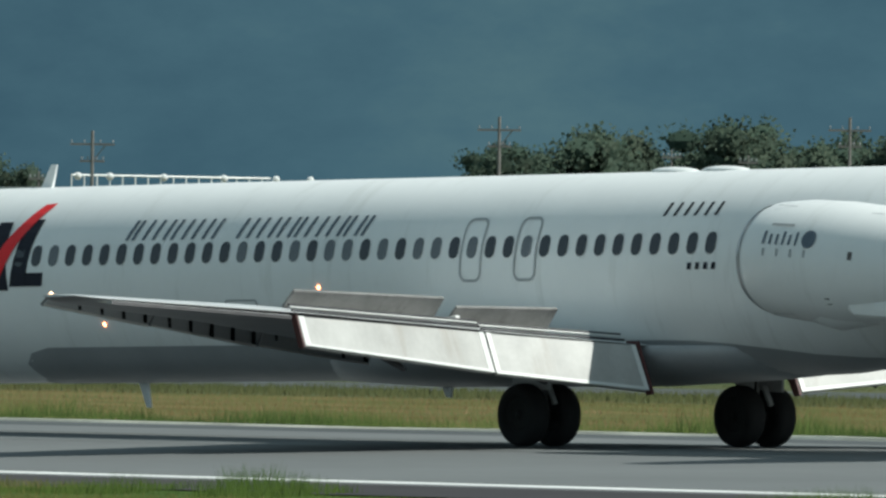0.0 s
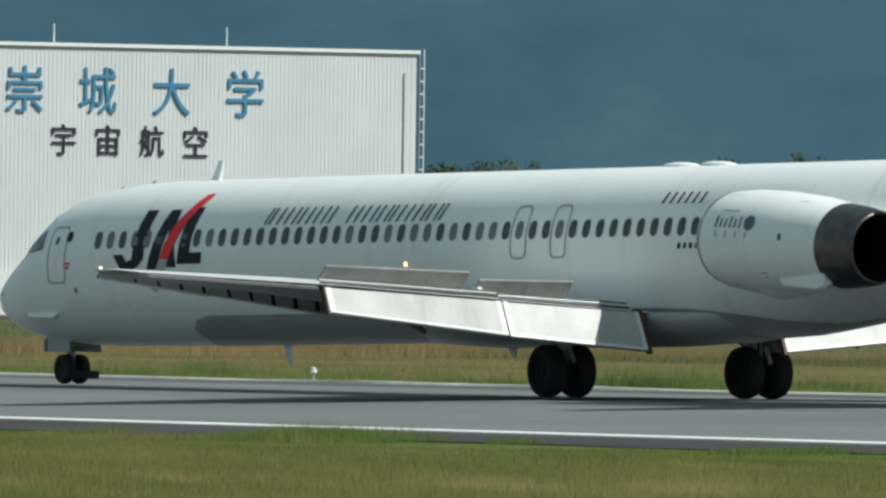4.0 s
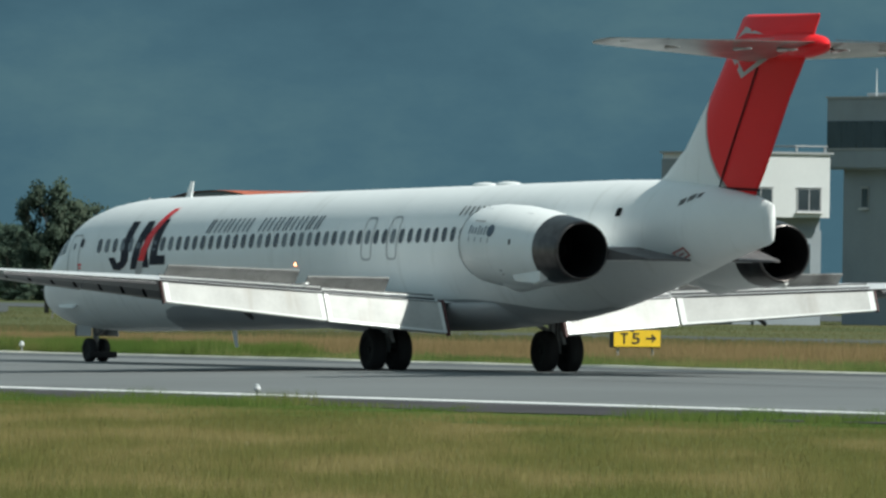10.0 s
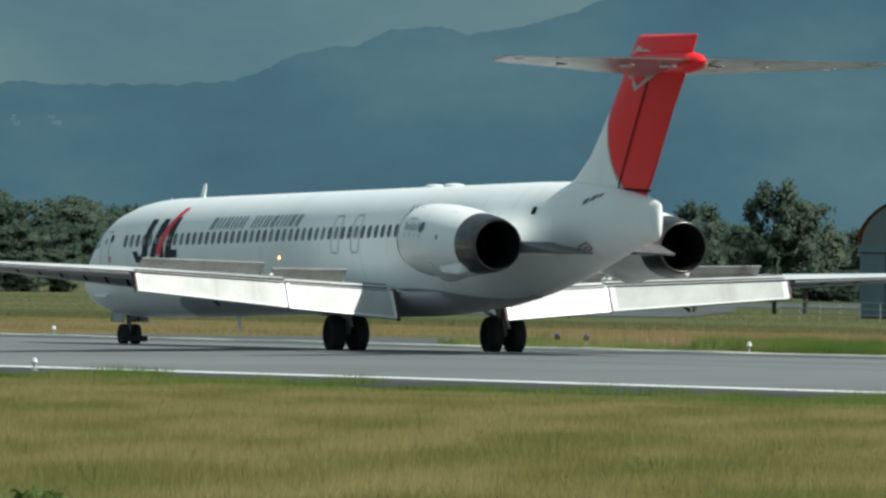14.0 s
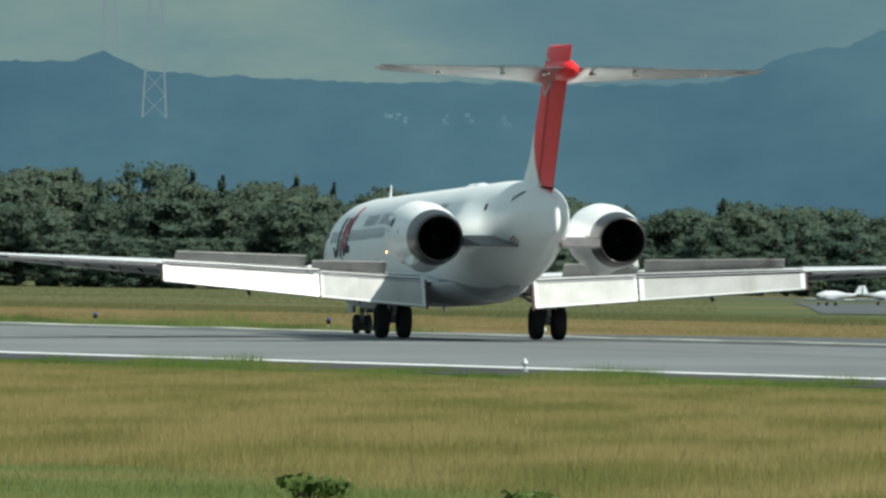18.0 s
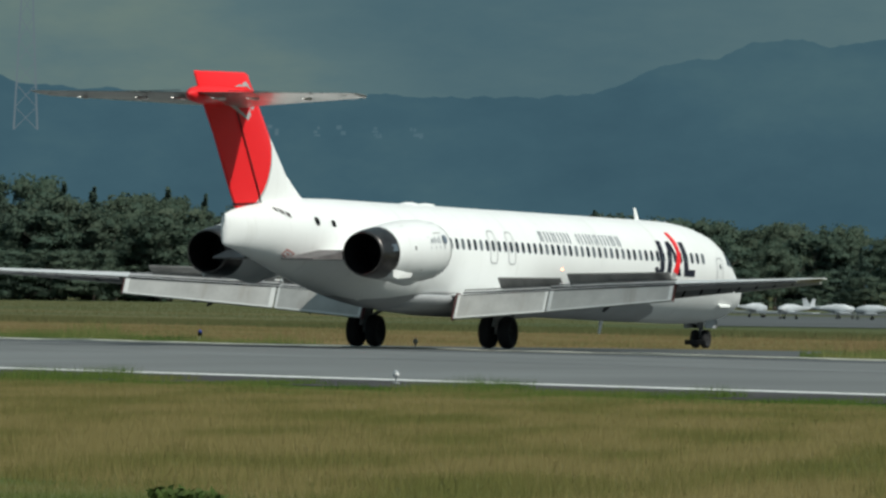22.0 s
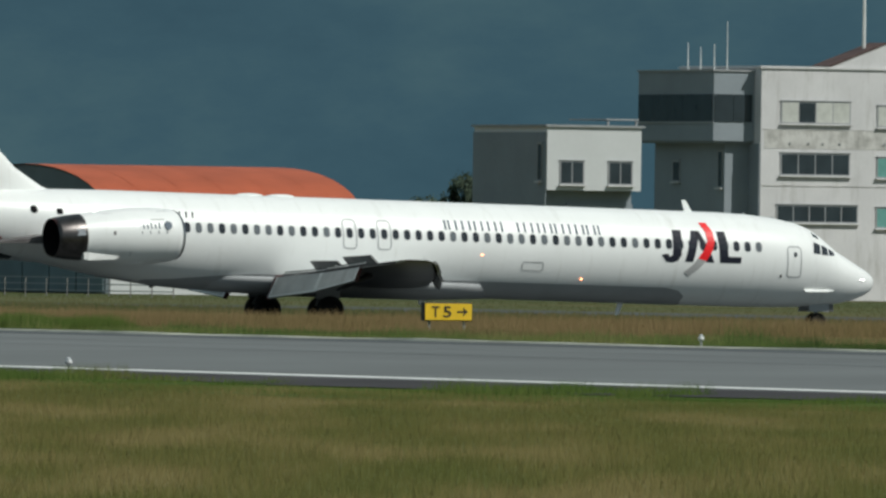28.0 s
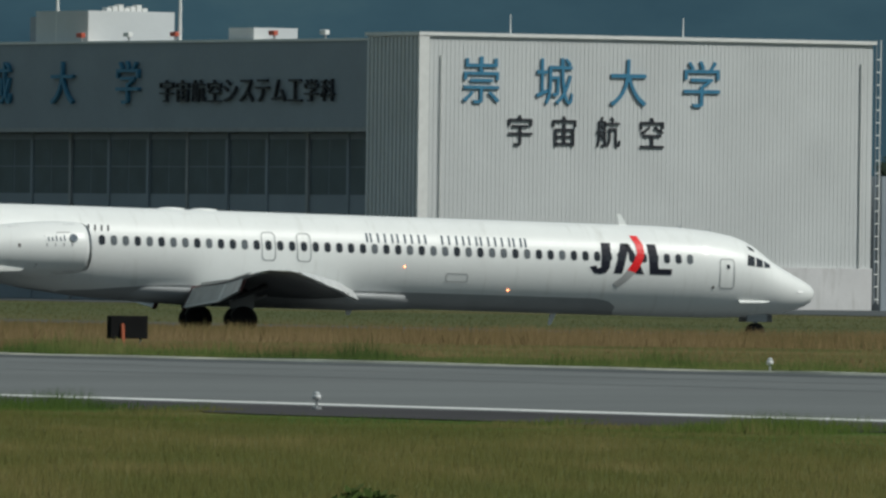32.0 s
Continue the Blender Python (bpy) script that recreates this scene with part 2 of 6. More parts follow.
WING = [(20.75, 0.6, 1.72, 7.45, 0.09), (21.15, 1.67, 1.79, 6.9, 0.098), (22.85, 5.2, 2.02, 5.1, 0.105), (25.75, 10.2, 2.27, 3.4, 0.10), (29.05, 15.9, 2.46, 1.5, 0.10), (29.55, 16.43, 2.51, 0.85, 0.06)]


def shade_underside(bm):
    """Marks the faces that look down for the second material, whose colour holds their shade."""
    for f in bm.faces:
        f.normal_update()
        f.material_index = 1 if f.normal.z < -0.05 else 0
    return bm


def wing_at(y):
    for s, q in zip(WING, WING[1:]):
        if y <= q[1]:
            k = (y - s[1]) / (q[1] - s[1])
            return [s[i] + k * (q[i] - s[i]) for i in range(5)]
    return list(WING[-1])


def plate(corners, thick, side):
    """A thick plate through (a, y, z) corners (in order), y mirrored by side."""
    pts = [Vector((LEN0 - a, side * y, tip(a, z))) for a, y, z in corners]
    no = (pts[1] - pts[0]).cross(pts[2] - pts[0]).normalized() * (thick / 2)
    return skin([[p + no for p in pts], [p - no for p in pts]])


FIN = [(35.7, 4.65, 6.8, 0.05), (36.5, 4.86, 6.15, 0.065), (37.45, 5.2, 5.5, 0.08), (38.6, 5.9, 4.85, 0.09), (39.95, 7.2, 4.4, 0.10), (41.2, 8.6, 4.3, 0.10), (41.75, 9.28, 4.2, 0.09), (42.0, 9.36, 3.95, 0.03)]  # leading edge a, height, chord, thickness


def fin_half(a, z):
    """Half the fin's thickness at a point."""
    for p, q in zip(FIN, FIN[1:]):
        if z <= q[1]:
            k = (z - p[1]) / (q[1] - p[1])
            le, _, c, t = [p[i] + k * (q[i] - p[i]) for i in range(4)]
            x = max(0.002, min(1, (a - le) / c))
            return c * 5 * t * (0.2969 * math.sqrt(x) - 0.126 * x - 0.3516 * x * x + 0.2843 * x ** 3 - 0.1015 * x ** 4)
    return 0.05


def fin_plate(points, side, out=0.012):
    bm = bmesh.new()
    bm.faces.new([bm.verts.new((LEN0 - a, side * (fin_half(a, z) * 1.0 + out), z)) for a, z in points])
    return bm


def fin_paint():
    """Red disc on the white fin, all red above its middle, with a thin silver edge."""
    m = M_WHITE.copy()
    m.name = "red_disc_on_white_fin"
    nt = m.node_tree
    n, l = nt.nodes, nt.links
    b = n["Principled BSDF"]
    b.inputs["Coat Weight"].default_value, b.inputs["Specular IOR Level"].default_value, b.inputs["Roughness"].default_value = 0.0, 0.2, 0.45
    base = b.inputs["Base Color"].links[0].from_socket
    tc = n.new("ShaderNodeTexCoord")
    sp = n.new("ShaderNodeSeparateXYZ")
    l.new(tc.outputs["Object"], sp.inputs[0])

    def calc(op, p, q):
        c = n.new("ShaderNodeMath")
        c.operation = op
        for k, v in enumerate((p, q)):
            if isinstance(v, (int, float)):
                c.inputs[k].default_value = v
            else:
                l.new(v, c.inputs[k])
        return c.outputs[0]
    cz = 6.9
    # the disc widens to the whole fin above its middle
    wide = calc("MULTIPLY", calc("MAXIMUM", calc("SUBTRACT", sp.outputs["Z"], cz + 0.5), 0.0), 2.0)
    dx = calc("DIVIDE", calc("SUBTRACT", sp.outputs["X"], LEN0 - 42.5), calc("ADD", wide, 1.0))
    dz = calc("MINIMUM", calc("SUBTRACT", sp.outputs["Z"], cz), 0.0)
    r = calc("SQRT", calc("ADD", calc("MULTIPLY", dx, dx), calc("MULTIPLY", dz, dz)), 0)
    for limit, color in ((2.50, (0.42, 0.42, 0.42, 1)), (2.40, (0.84, 0.02, 0.026, 1))):
        mx = n.new("ShaderNodeMix")
        mx.data_type = "RGBA"
        l.new(calc("LESS_THAN", r, limit), mx.inputs["Factor"])
        l.new(base, mx.inputs["A"])
        mx.inputs["B"].default_value = color
        base = mx.outputs["Result"]
    l.new(base, b.inputs["Base Color"])
    return m


def wheel(parent, x, y, z, r, w):
    """A tyre with its rim, on an axle along y."""
    h = w / 2
    prof = [(-h * 0.6, r * 0.52), (-h * 0.95, r * 0.62), (-h, r * 0.80), (-h * 0.8, r * 0.95), (-h * 0.4, r), (h * 0.4, r), (h * 0.8, r * 0.95), (h, r * 0.80), (h * 0.95, r * 0.62), (h * 0.6, r * 0.52)]
    t = part("tyre", lathe(prof, 28, "Y"), M_TYRE, parent, "black rubber tyre", True)
    t.location = (x, y, z)
    rim = part("rim", lathe([(-h * 0.55, 0.03), (-h * 0.5, r * 0.45), (-h * 0.7, r * 0.53), (h * 0.7, r * 0.53), (h * 0.5, r * 0.45), (h * 0.55, 0.03)], 20, "Y", True), M_RIM, t, "dark dull rim", True)
    return t


SPOILERS = []      # each with a point and the direction of its hinge


def build_aircraft():
    jet = empty("airliner", pose(0, 0, 0), "white twin-engine airliner with red tail, spoilers and flaps out", "aircraft")
    # body
    rings = []
    for a, w, top, bottom in SECTIONS:
        c = mid_height(top, bottom)
        ring = []
        for k in range(48):
            t = 2 * math.pi * k / 48
            h = (top - c) if math.sin(t) > 0 else (c - bottom)
            ring.append((LEN0 - a, w * math.cos(t), tip(a, c + h * math.sin(t))))
        rings.append(ring)
    body = part("fuselage", skin(rings), M_WHITE, jet, "glossy white painted fuselage", True)
    # grey painted belly panel, rounded at its front
    bm = bmesh.new()
    stops = [9.3, 9.45, 9.8, 10.4] + [11 + 1.0 * k for k in range(25)]
    rows = []
    for a in stops:
        k = min(1.0, (a - 9.3) / 1.1)
        zt = 1.30 + (1.90 - 1.30) * math.sqrt(1 - (1 - k) ** 2)
        w, top, bottom = section(a)
        c = mid_height(top, bottom)
        zt -= (zt - bottom) * min(1, max(0, (a - 28.5) / 6.0)) ** 1.5
        zt = max(zt, bottom + 0.02)
        t0 = math.asin(max(-1, min(1, (zt - c) / (c - bottom))))
        row = []
        for q in range(15):
            t = (-math.pi - t0) + (2 * t0 + math.pi) * q / 14
            row.append(bm.verts.new((LEN0 - a, (w + 0.012) * math.cos(t), tip(a, c + (c - bottom + 0.012) * math.sin(t)))))
        rows.append(row)
    for p, q in zip(rows, rows[1:]):
        for k in range(14):
            bm.faces.new((p[k], p[k + 1], q[k + 1], q[k]))
    part("belly_panel", bm, M_BELLY, body, "dark grey painted belly", True)
    rings = []
    for a, w, lo in ((17.6, 0.5, 1.235), (19, 1.35, 1.17), (20.5, 1.68, 1.10), (27, 1.70, 1.08), (29.5, 1.4, 1.16), (31, 0.6, 1.24)):
        rings.append([(LEN0 - a, w * math.cos(t), tip(a, 1.75 + (1.75 - lo) * math.sin(t) if math.sin(t) < 0 else 1.75 + 0.1 * math.sin(t))) for t in (2 * math.pi * k / 24 for k in range(24))])
    part("belly_fairing", skin(rings), M_BELLY, jet, "dark grey belly fairing", True)

    # wings, slats, flaps, spoilers
    for side in (1, -1):
        w = part("wing", shade_underside(aerofoil_skin(WING, side)), [M_WING, M_WING_SHADE], jet, "light grey swept wing, shade painted in beneath", True)
        part("wing_root_fairing", aerofoil_skin([(21.3, 0.85, 1.66, 6.9, 0.085), (21.6, 1.5, 1.73, 6.3, 0.085), (22.3, 2.2, 1.80, 5.5, 0.08)], side), M_WHITE, w, "smooth white wing root fairing", True)

        def rear(y, back, down):
            a, _, z, c, _ = wing_at(y)
            return (a + c + back, y, z + down)

        def front(y, fore, down):
            a, _, z, c, _ = wing_at(y)
            return (a - fore, y, z + down)
        def droop(y):
            return 0.33 if y < 9 else 0.33 - 0.24 * (y - 9) / 6.9
        for y0, y1 in ((2.4, 6.9), (6.95, 11.5), (11.55, 15.9)):
            g0, g1 = droop(y0), droop(y1)
            p = plate([front(y0, 0.30, -g0), front(y1, 0.22, -g1), front(y1, 0.06, 0.02), front(y0, 0.08, 0.03)], 0.05, side)
            sl = part("slat", shade_underside(p), [M_WING, M_WING_SHADE], w, "extended leading edge slat")
            part("slat_back", plate([front(y0, 0.22, 0.02 - g0), front(y1, 0.15, 0.02 - g1), front(y1, 0.0, 0.0), front(y0, 0.0, 0.0)], 0.02, side), M_BELLY, sl, "dark hollow back of the slat")
            part("slat_lip", plate([front(y0, 0.20, 0.015 - g0), front(y1, 0.13, 0.015 - g1), front(y1, 0.13, -0.02 - g1), front(y0, 0.20, -0.035 - g0)], 0.02, side), M_PALE, sl, "pale lower lip")
            n = int((y1 - y0) / 0.9)
            for k in range(n):
                y = y0 + 0.45 + 0.9 * k
                g = droop(y)
                part("slat_rib", plate([front(y, -0.06, -0.02), front(y + 0.09, -0.06, -0.02), front(y - 0.22, 0.16, 0.03 - g), front(y - 0.34, 0.16, 0.03 - g)], 0.04, side), M_BLACK, sl)
        for y0, y1, mi in ((1.8, 5.2, 0), (5.26, 10.52, 1)):
            d0, d1 = (0.42, 0.34) if mi == 0 else (0.34, 0.23)
            h0, h1 = (0.84, 0.75) if mi == 0 else (0.74, 0.53)
            o0, o1 = (0.0, -0.03) if mi == 0 else (-0.03, -0.07)
            p = plate([rear(y0, -0.06, o0), rear(y1, -0.06, o1), rear(y1, -0.06 + d1, o1 - h1), rear(y0, -0.06 + d0, o0 - h0)], 0.13, side)
            bmesh.ops.bevel(p, geom=p.edges[:], offset=0.04, segments=2, affect="EDGES")
            f = part("flap", p, M_FLAP, w, "lowered pale flap")
            # stiffening strips and soot on the flap's upper side
            for q in ((0.0, 0.03), (0.97, 1.0)):
                lo, hi = y0 + (y1 - y0) * q[0], y0 + (y1 - y0) * q[1]

                def on_flap(y, u):
                    k = (y - y0) / (y1 - y0)
                    dd, hh, oo = d0 + (d1 - d0) * k, h0 + (h1 - h0) * k, o0 + (o1 - o0) * k
                    a, yy, z = rear(y, -0.06 + dd * u + 0.064, oo - hh * u + 0.03)
                    return (a, yy, z)
                part("flap_edge_strip", plate([on_flap(lo, 0.03), on_flap(hi, 0.03), on_flap(hi, 0.99), on_flap(lo, 0.99)], 0.008, side), M_PALE, f)
            part("trailing_edge", plate([on_flap(y0, 0.93), on_flap(y1, 0.93), on_flap(y1, 1.0), on_flap(y0, 1.0)], 0.01, side), M_PALE, f)
            if mi == 0:
                part("flap_end", plate([rear(y0 - 0.06, -0.3, o0 + 0.08), rear(y0 - 0.06, 0.02, o0 + 0.08), rear(y0 - 0.06, 0.04 + d0, o0 - h0 - 0.03), rear(y0 - 0.06, -0.12 + d0, o0 - h0 - 0.05)], 0.05, side), M_MAROON, f, "dark maroon flap end")
            if mi == 1:
                part("flap_end", plate([rear(y1 + 0.05, -0.14, o1 + 0.03), rear(y1 + 0.05, 0.02, o1 + 0.03), rear(y1 + 0.05, 0.02 + d1, o1 - h1), rear(y1 + 0.05, -0.12 + d1, o1 - h1 - 0.03)], 0.03, side), M_MAROON, f, "dark maroon flap end")
        for y0, y1 in ((1.9, 5.15), (5.2, 10.5)):
            p = plate([rear(y0, -0.40, 0.01), rear(y1, -0.30, 0.0), rear(y1, -0.04, -0.02), rear(y0, -0.04, -0.01)], 0.06, side)
            part("flap_slot", p, M_DARK, w, "dark gap ahead of the flap")
            # added bars draw the dark gap lines above the flap, one pale
            for up, r, m_ in ((0.085, 0.028, M_DARK), (0.15, 0.018, M_PALE), (0.19, 0.02, M_DARK)):
                e0, e1 = rear(y0, -0.10 - up, up), rear(y1, -0.10 - up, up - 0.04)
                part("flap_gap_line", tube((LEN0 - e0[0], side * e0[1], tip(e0[0], e0[2])), (LEN0 - e1[0], side * e1[1], tip(e1[0], e1[2])), r, None, 6), m_, w)
        for y in (3.9, 7.6):
            a, _, z = rear(y, -0.9, -0.30)
            p = tube((LEN0 - a + 0.5, side * y, tip(a, z) + 0.1), (LEN0 - a - 1.0, side * y, tip(a, z) - 0.50), 0.15, 0.05, 10)
            part("flap_track_fairing", p, M_DARK, w, "", True)
        for y0, y1 in ((2.92, 5.38), (5.58, 10.0)):
            p = plate([rear(y0, -1.15, 0.17), rear(y1, -0.95, 0.14), rear(y1, -0.63, 0.43), rear(y0, -0.80, 0.58)], 0.05, side)
            sp = part("spoiler", p, M_SPOIL, w, "raised grey spoiler")
            ends = [Vector((LEN0 - a, side * y, tip(a, z))) for a, y, z in (rear(y0, -1.15, 0.17), rear(y1, -0.95, 0.14))]
            SPOILERS.append((sp, ends[0], (ends[1] - ends[0]).normalized() * side))
        p = plate([rear(5.42, -1.1, 0.16), rear(5.54, -1.1, 0.16), rear(5.54, -0.5, 0.24), rear(5.42, -0.5, 0.24)], 0.06, side)
        part("spoiler_gap_panel", p, M_PALE, w)
        p = plate([rear(10.75, -0.62, 0.0), rear(15.7, -0.42, 0.0), rear(15.7, 0.04, -0.06), rear(10.75, 0.06, -0.09)], 0.06, side)
        part("aileron", shade_underside(p), [M_WING, M_WING_SHADE], w, "grey aileron")
        a, _, z, c, _ = wing_at(16.3)
        lamp = bmesh.new()
        bmesh.ops.create_icosphere(lamp, subdivisions=2, radius=0.04, matrix=Matrix.Translation((LEN0 - a - 0.25, side * 16.35, tip(a, z) + 0.05)))
        part("wing_tip_lamp", lamp, M_WHITELAMP if side == 1 else M_METAL, w)

    # tail
    rings = [[Vector((LEN0 - a - x, h / 1.0, z)) for x, h in airfoil(c, t)] for a, z, c, t in FIN]
    for ring in rings:
        for v in ring:
            v.y = v.y / (1.15 if v.y > 0 else 0.85)
    fin = part("fin", skin(rings), fin_paint(), jet, "white swept fin with red disc", True)
    for side in (1, -1):
        bm = bmesh.new()
        rows = []
        for k in range(15):
            z = 4.9 + 3.1 * k / 14
            a = 40.78 + 2.15 * k / 14
            rows.append([bm.verts.new((LEN0 - aa, side * (fin_half(aa, z) + 0.03), z)) for aa in (a - 0.035, a + 0.045)])
        for p, q in zip(rows, rows[1:]):
            bm.faces.new((p[0], p[1], q[1], q[0]))
        part("rudder_hinge_line", bm, M_BLACK, fin, "black rudder hinge line")
        part("rudder_foot_line", fin_plate([(40.75, 4.93), (40.75, 4.87), (42.7, 4.82), (42.7, 4.88)], side, 0.03), M_BLACK, fin)
        part("silver_stripe", fin_plate([(41.45, 8.25), (41.7, 8.3), (42.2, 7.87), (42.05, 7.72)], side), M_GREYMARK, fin, "silver stripe")
        part("silver_stripe", fin_plate([(42.2, 7.87), (42.05, 7.72), (43.7, 8.3), (43.7, 8.5)], side), M_GREYMARK, fin, "silver stripe")
        part("silver_stripe", fin_plate([(41.7, 8.75), (42.2, 9.05), (43.2, 8.85), (42.2, 8.88)], side), M_GREYMARK, fin, "silver stripe")
    bullet = lathe([(LEN0 - a, r) for a, r in [(41.3, 0.02), (41.6, 0.16), (42.4, 0.30), (44.0, 0.34), (45.4, 0.32), (46.1, 0.22), (46.4, 0.03)]], 20, "X")
    bmesh.ops.transform(bullet, matrix=Matrix.Translation((0, 0, 8.55)), verts=bullet.verts)
    part("tail_bullet", bullet, M_RED, fin, "red bullet fairing", True)
    TAILPLANE = [(41.9, 0.1, 8.23, 4.2, 0.09), (42.4, 0.9, 8.24, 3.6, 0.09), (44.75, 5.9, 8.23, 1.40, 0.08), (45.2, 6.12, 8.23, 0.9, 0.05)]
    for side in (1, -1):
        rings = [[Vector((LEN0 - a - x, side * y, tip(a + x, z) + h + 0.08 * (a + x - 45.6))) for x, h in airfoil(c, t)] for a, y, z, c, t in TAILPLANE]
        tp = part("tailplane", skin(rings), M_TAILPLANE, jet, "polished bare metal tailplane atop the fin", True)
        part("elevator_gap", plate([(45.1, 0.9, 8.36), (45.7, 5.6, 8.20), (45.73, 5.6, 8.20), (45.14, 0.9, 8.36)], 0.02, side), M_DARK, tp)
        for y in (0.75, 2.1, 4.2):
            part("hinge_fairing", tube((LEN0 - 45.0 - y * 0.13, side * y, 8.42), (LEN0 - 46.1 - y * 0.05, side * y, 8.42), 0.06, 0.02, 8), M_TAILPLANE, tp, "", True)
    # engines
    for side in (1, -1):
        c = Vector((0, side * 2.95, 3.34))
        m = Matrix.Translation(c)
        prof = [(33.32, 0.80), (33.18, 0.86), (33.2, 0.92), (33.5, 1.01), (34.2, 1.07), (35.3, 1.07), (36.5, 1.0), (37.45, 0.885)]
        nac = lathe([(LEN0 - a, r) for a, r in prof], 44, "X")
        bmesh.ops.transform(nac, matrix=m, verts=nac.verts)
        e = part("engine", nac, M_WHITE, jet, "white engine nacelle on the rear fuselage", True)
        lip = lathe([(LEN0 - a, r) for a, r in [(33.32, 0.79), (33.17, 0.855), (33.19, 0.925), (33.3, 0.965)]], 44, "X")
        bmesh.ops.transform(lip, matrix=m, verts=lip.verts)
        part("intake_lip", lip, M_METAL, e, "bare metal intake lip", True)
        belly = lathe([(LEN0 - a, r) for a, r in [(33.6, 0.1), (34.1, 0.55), (35.0, 0.70), (35.8, 0.58), (36.35, 0.32), (36.58, 0.05)]], 24, "X")
        bmesh.ops.transform(belly, matrix=Matrix.Translation(c + Vector((0, -side * 0.05, -0.50))), verts=belly.verts)
        part("gearbox_bulge", belly, M_WHITE, e, "", True)
        noz = lathe([(LEN0 - a, r) for a, r in [(37.4, 0.895), (38.0, 0.84), (38.4, 0.775), (38.56, 0.735), (38.54, 0.70)]], 44, "X")
        bmesh.ops.transform(noz, matrix=m, verts=noz.verts)
        nz = part("exhaust_nozzle", noz, M_NOZZLE, e, "sooty metal exhaust nozzle", True)
        pipe = lathe([(LEN0 - a, r) for a, r in [(38.54, 0.70), (38.0, 0.67), (36.6, 0.62)]], 44, "X")
        bmesh.ops.transform(pipe, matrix=m, verts=pipe.verts)
        part("exhaust_pipe", pipe, M_BLACK, nz, "black inside of the exhaust", True)
        for a in (37.62, 37.98):
            seam = lathe([(LEN0 - a, 0.90 - (a - 37.4) * 0.14), (LEN0 - a - 0.03, 0.902 - (a - 37.4) * 0.14)], 44, "X")
            bmesh.ops.transform(seam, matrix=m, verts=seam.verts)
            part("nozzle_seam", seam, M_METAL, nz, "", True)
        for t0 in (185,) if side == -1 else ():
            q = bmesh.new()
            vs = []
            for a, t in ((37.5, t0), (37.85, t0), (37.85, t0 + 16), (37.5, t0 + 16)):
                rr = 0.90 - (a - 37.4) * 0.12 + 0.012
                tt = radians(t if side == 1 else 180 - t)
                vs.append(q.verts.new((LEN0 - a, c.y - rr * math.cos(tt) * 1.0, c.z + rr * math.sin(tt) * -1.0)))
            q.faces.new(vs)
            part("reverser_panel", q, M_METAL, nz)
        core = lathe([(LEN0 - a, r) for a, r in [(36.7, 0.63), (36.75, 0.35), (37.2, 0.22), (37.5, 0.02)]], 24, "X")
        bmesh.ops.transform(core, matrix=m, verts=core.verts)
        part("exhaust_core", core, M_BLACK, e, "black exhaust core", True)
        fan = lathe([(LEN0 - a, r) for a, r in [(33.32, 0.8), (34.1, 0.78), (34.15, 0.02)]], 32, "X")
        bmesh.ops.transform(fan, matrix=m, verts=fan.verts)
        part("intake_duct", fan, M_BLACK, e, "", True)
        pyl = skin([[(LEN0 - a, side * y, 3.24 + dz) for y, dz in ((0.9, h), (2.2, h * 0.9), (2.2, -h * 0.9), (0.9, -h))] for a, h in ((33.9, 0.04), (34.5, 0.18), (37.0, 0.22), (38.2, 0.17))])
        part("pylon", pyl, M_WHITE, e, "", True)
        tail = skin([[(LEN0 - a, side * y0, zc + h), (LEN0 - a, side * y1, zc + h), (LEN0 - a, side * y1, zc - h), (LEN0 - a, side * y0, zc - h)] for a, y0, y1, zc, h in ((38.2, 0.9, 2.25, 3.27, 0.17), (39.0, 0.9, 2.15, 3.24, 0.10), (40.3, 0.7, 1.9, 3.18, 0.025))])
        part("pylon_tail", tail, M_SOOT, e, "soot-dark tapering pylon tail")
        e.matrix_basis = Matrix.Translation((LEN0 - 34.3, 0, 3.36)) @ Matrix.Rotation(radians(-1.7), 4, "Y") @ Matrix.Translation((34.3 - LEN0, 0, -3.34))

        def on_nacelle(a, t, out=0.012):
            rr = 1.07 + out if a < 35.1 else 1.07 - (a - 35.0) * 0.05 + out
            return Vector((LEN0 - a, c.y + side * rr * math.cos(radians(t)), c.z + rr * math.sin(radians(t))))

        def nac_mark(name, a0, a1, t0, t1, material, label="", lean=0.0):
            q = bmesh.new()
            q.faces.new([q.verts.new(on_nacelle(a, t)) for a, t in ((a0, t0), (a1, t0), (a1 + lean, t1), (a0 + lean, t1))])
            part(name, q, material, e, label)
        # word and round emblem as plain bars
        for k in range(6):
            a = 34.0 + 0.17 * k
            a = a if side == 1 else 69.3 - a - 0.1
            nac_mark("word_bar", a, a + 0.06, 15, 28 if k in (0, 3, 5) else 25, M_TITLE)
        q = bmesh.new()
        ca = 35.22 if side == 1 else 34.0
        q.faces.new([q.verts.new(on_nacelle(ca + 0.17 * math.cos(v), 21.5 + 9 * math.sin(v), 0.03)) for v in (2 * math.pi * k / 14 for k in range(14))])
        part("round_emblem", q, M_TITLE, e, "small round grey emblem")
        nac_mark("small_word_bar", 34.1, 34.7, 34, 36.5, M_GREYMARK)
        for k in range(4):
            nac_mark("vent_slot", 34.05 + 0.36 * k, 34.1 + 0.36 * k, 4, 11, M_LINE)
        nac_mark("panel_mark", 36.25, 36.36, 4, 12, M_SOOT)
        # pale ledge added to give the lower cowl its sunlit strip
        q = []
        for a, o in ((35.9, 0.0), (36.15, 0.12), (37.3, 0.20), (37.5, 0.12)):
            q.append([on_nacelle(a, -38, -0.08), on_nacelle(a, -50, o), on_nacelle(a, -54, o), on_nacelle(a, -60, -0.08)])
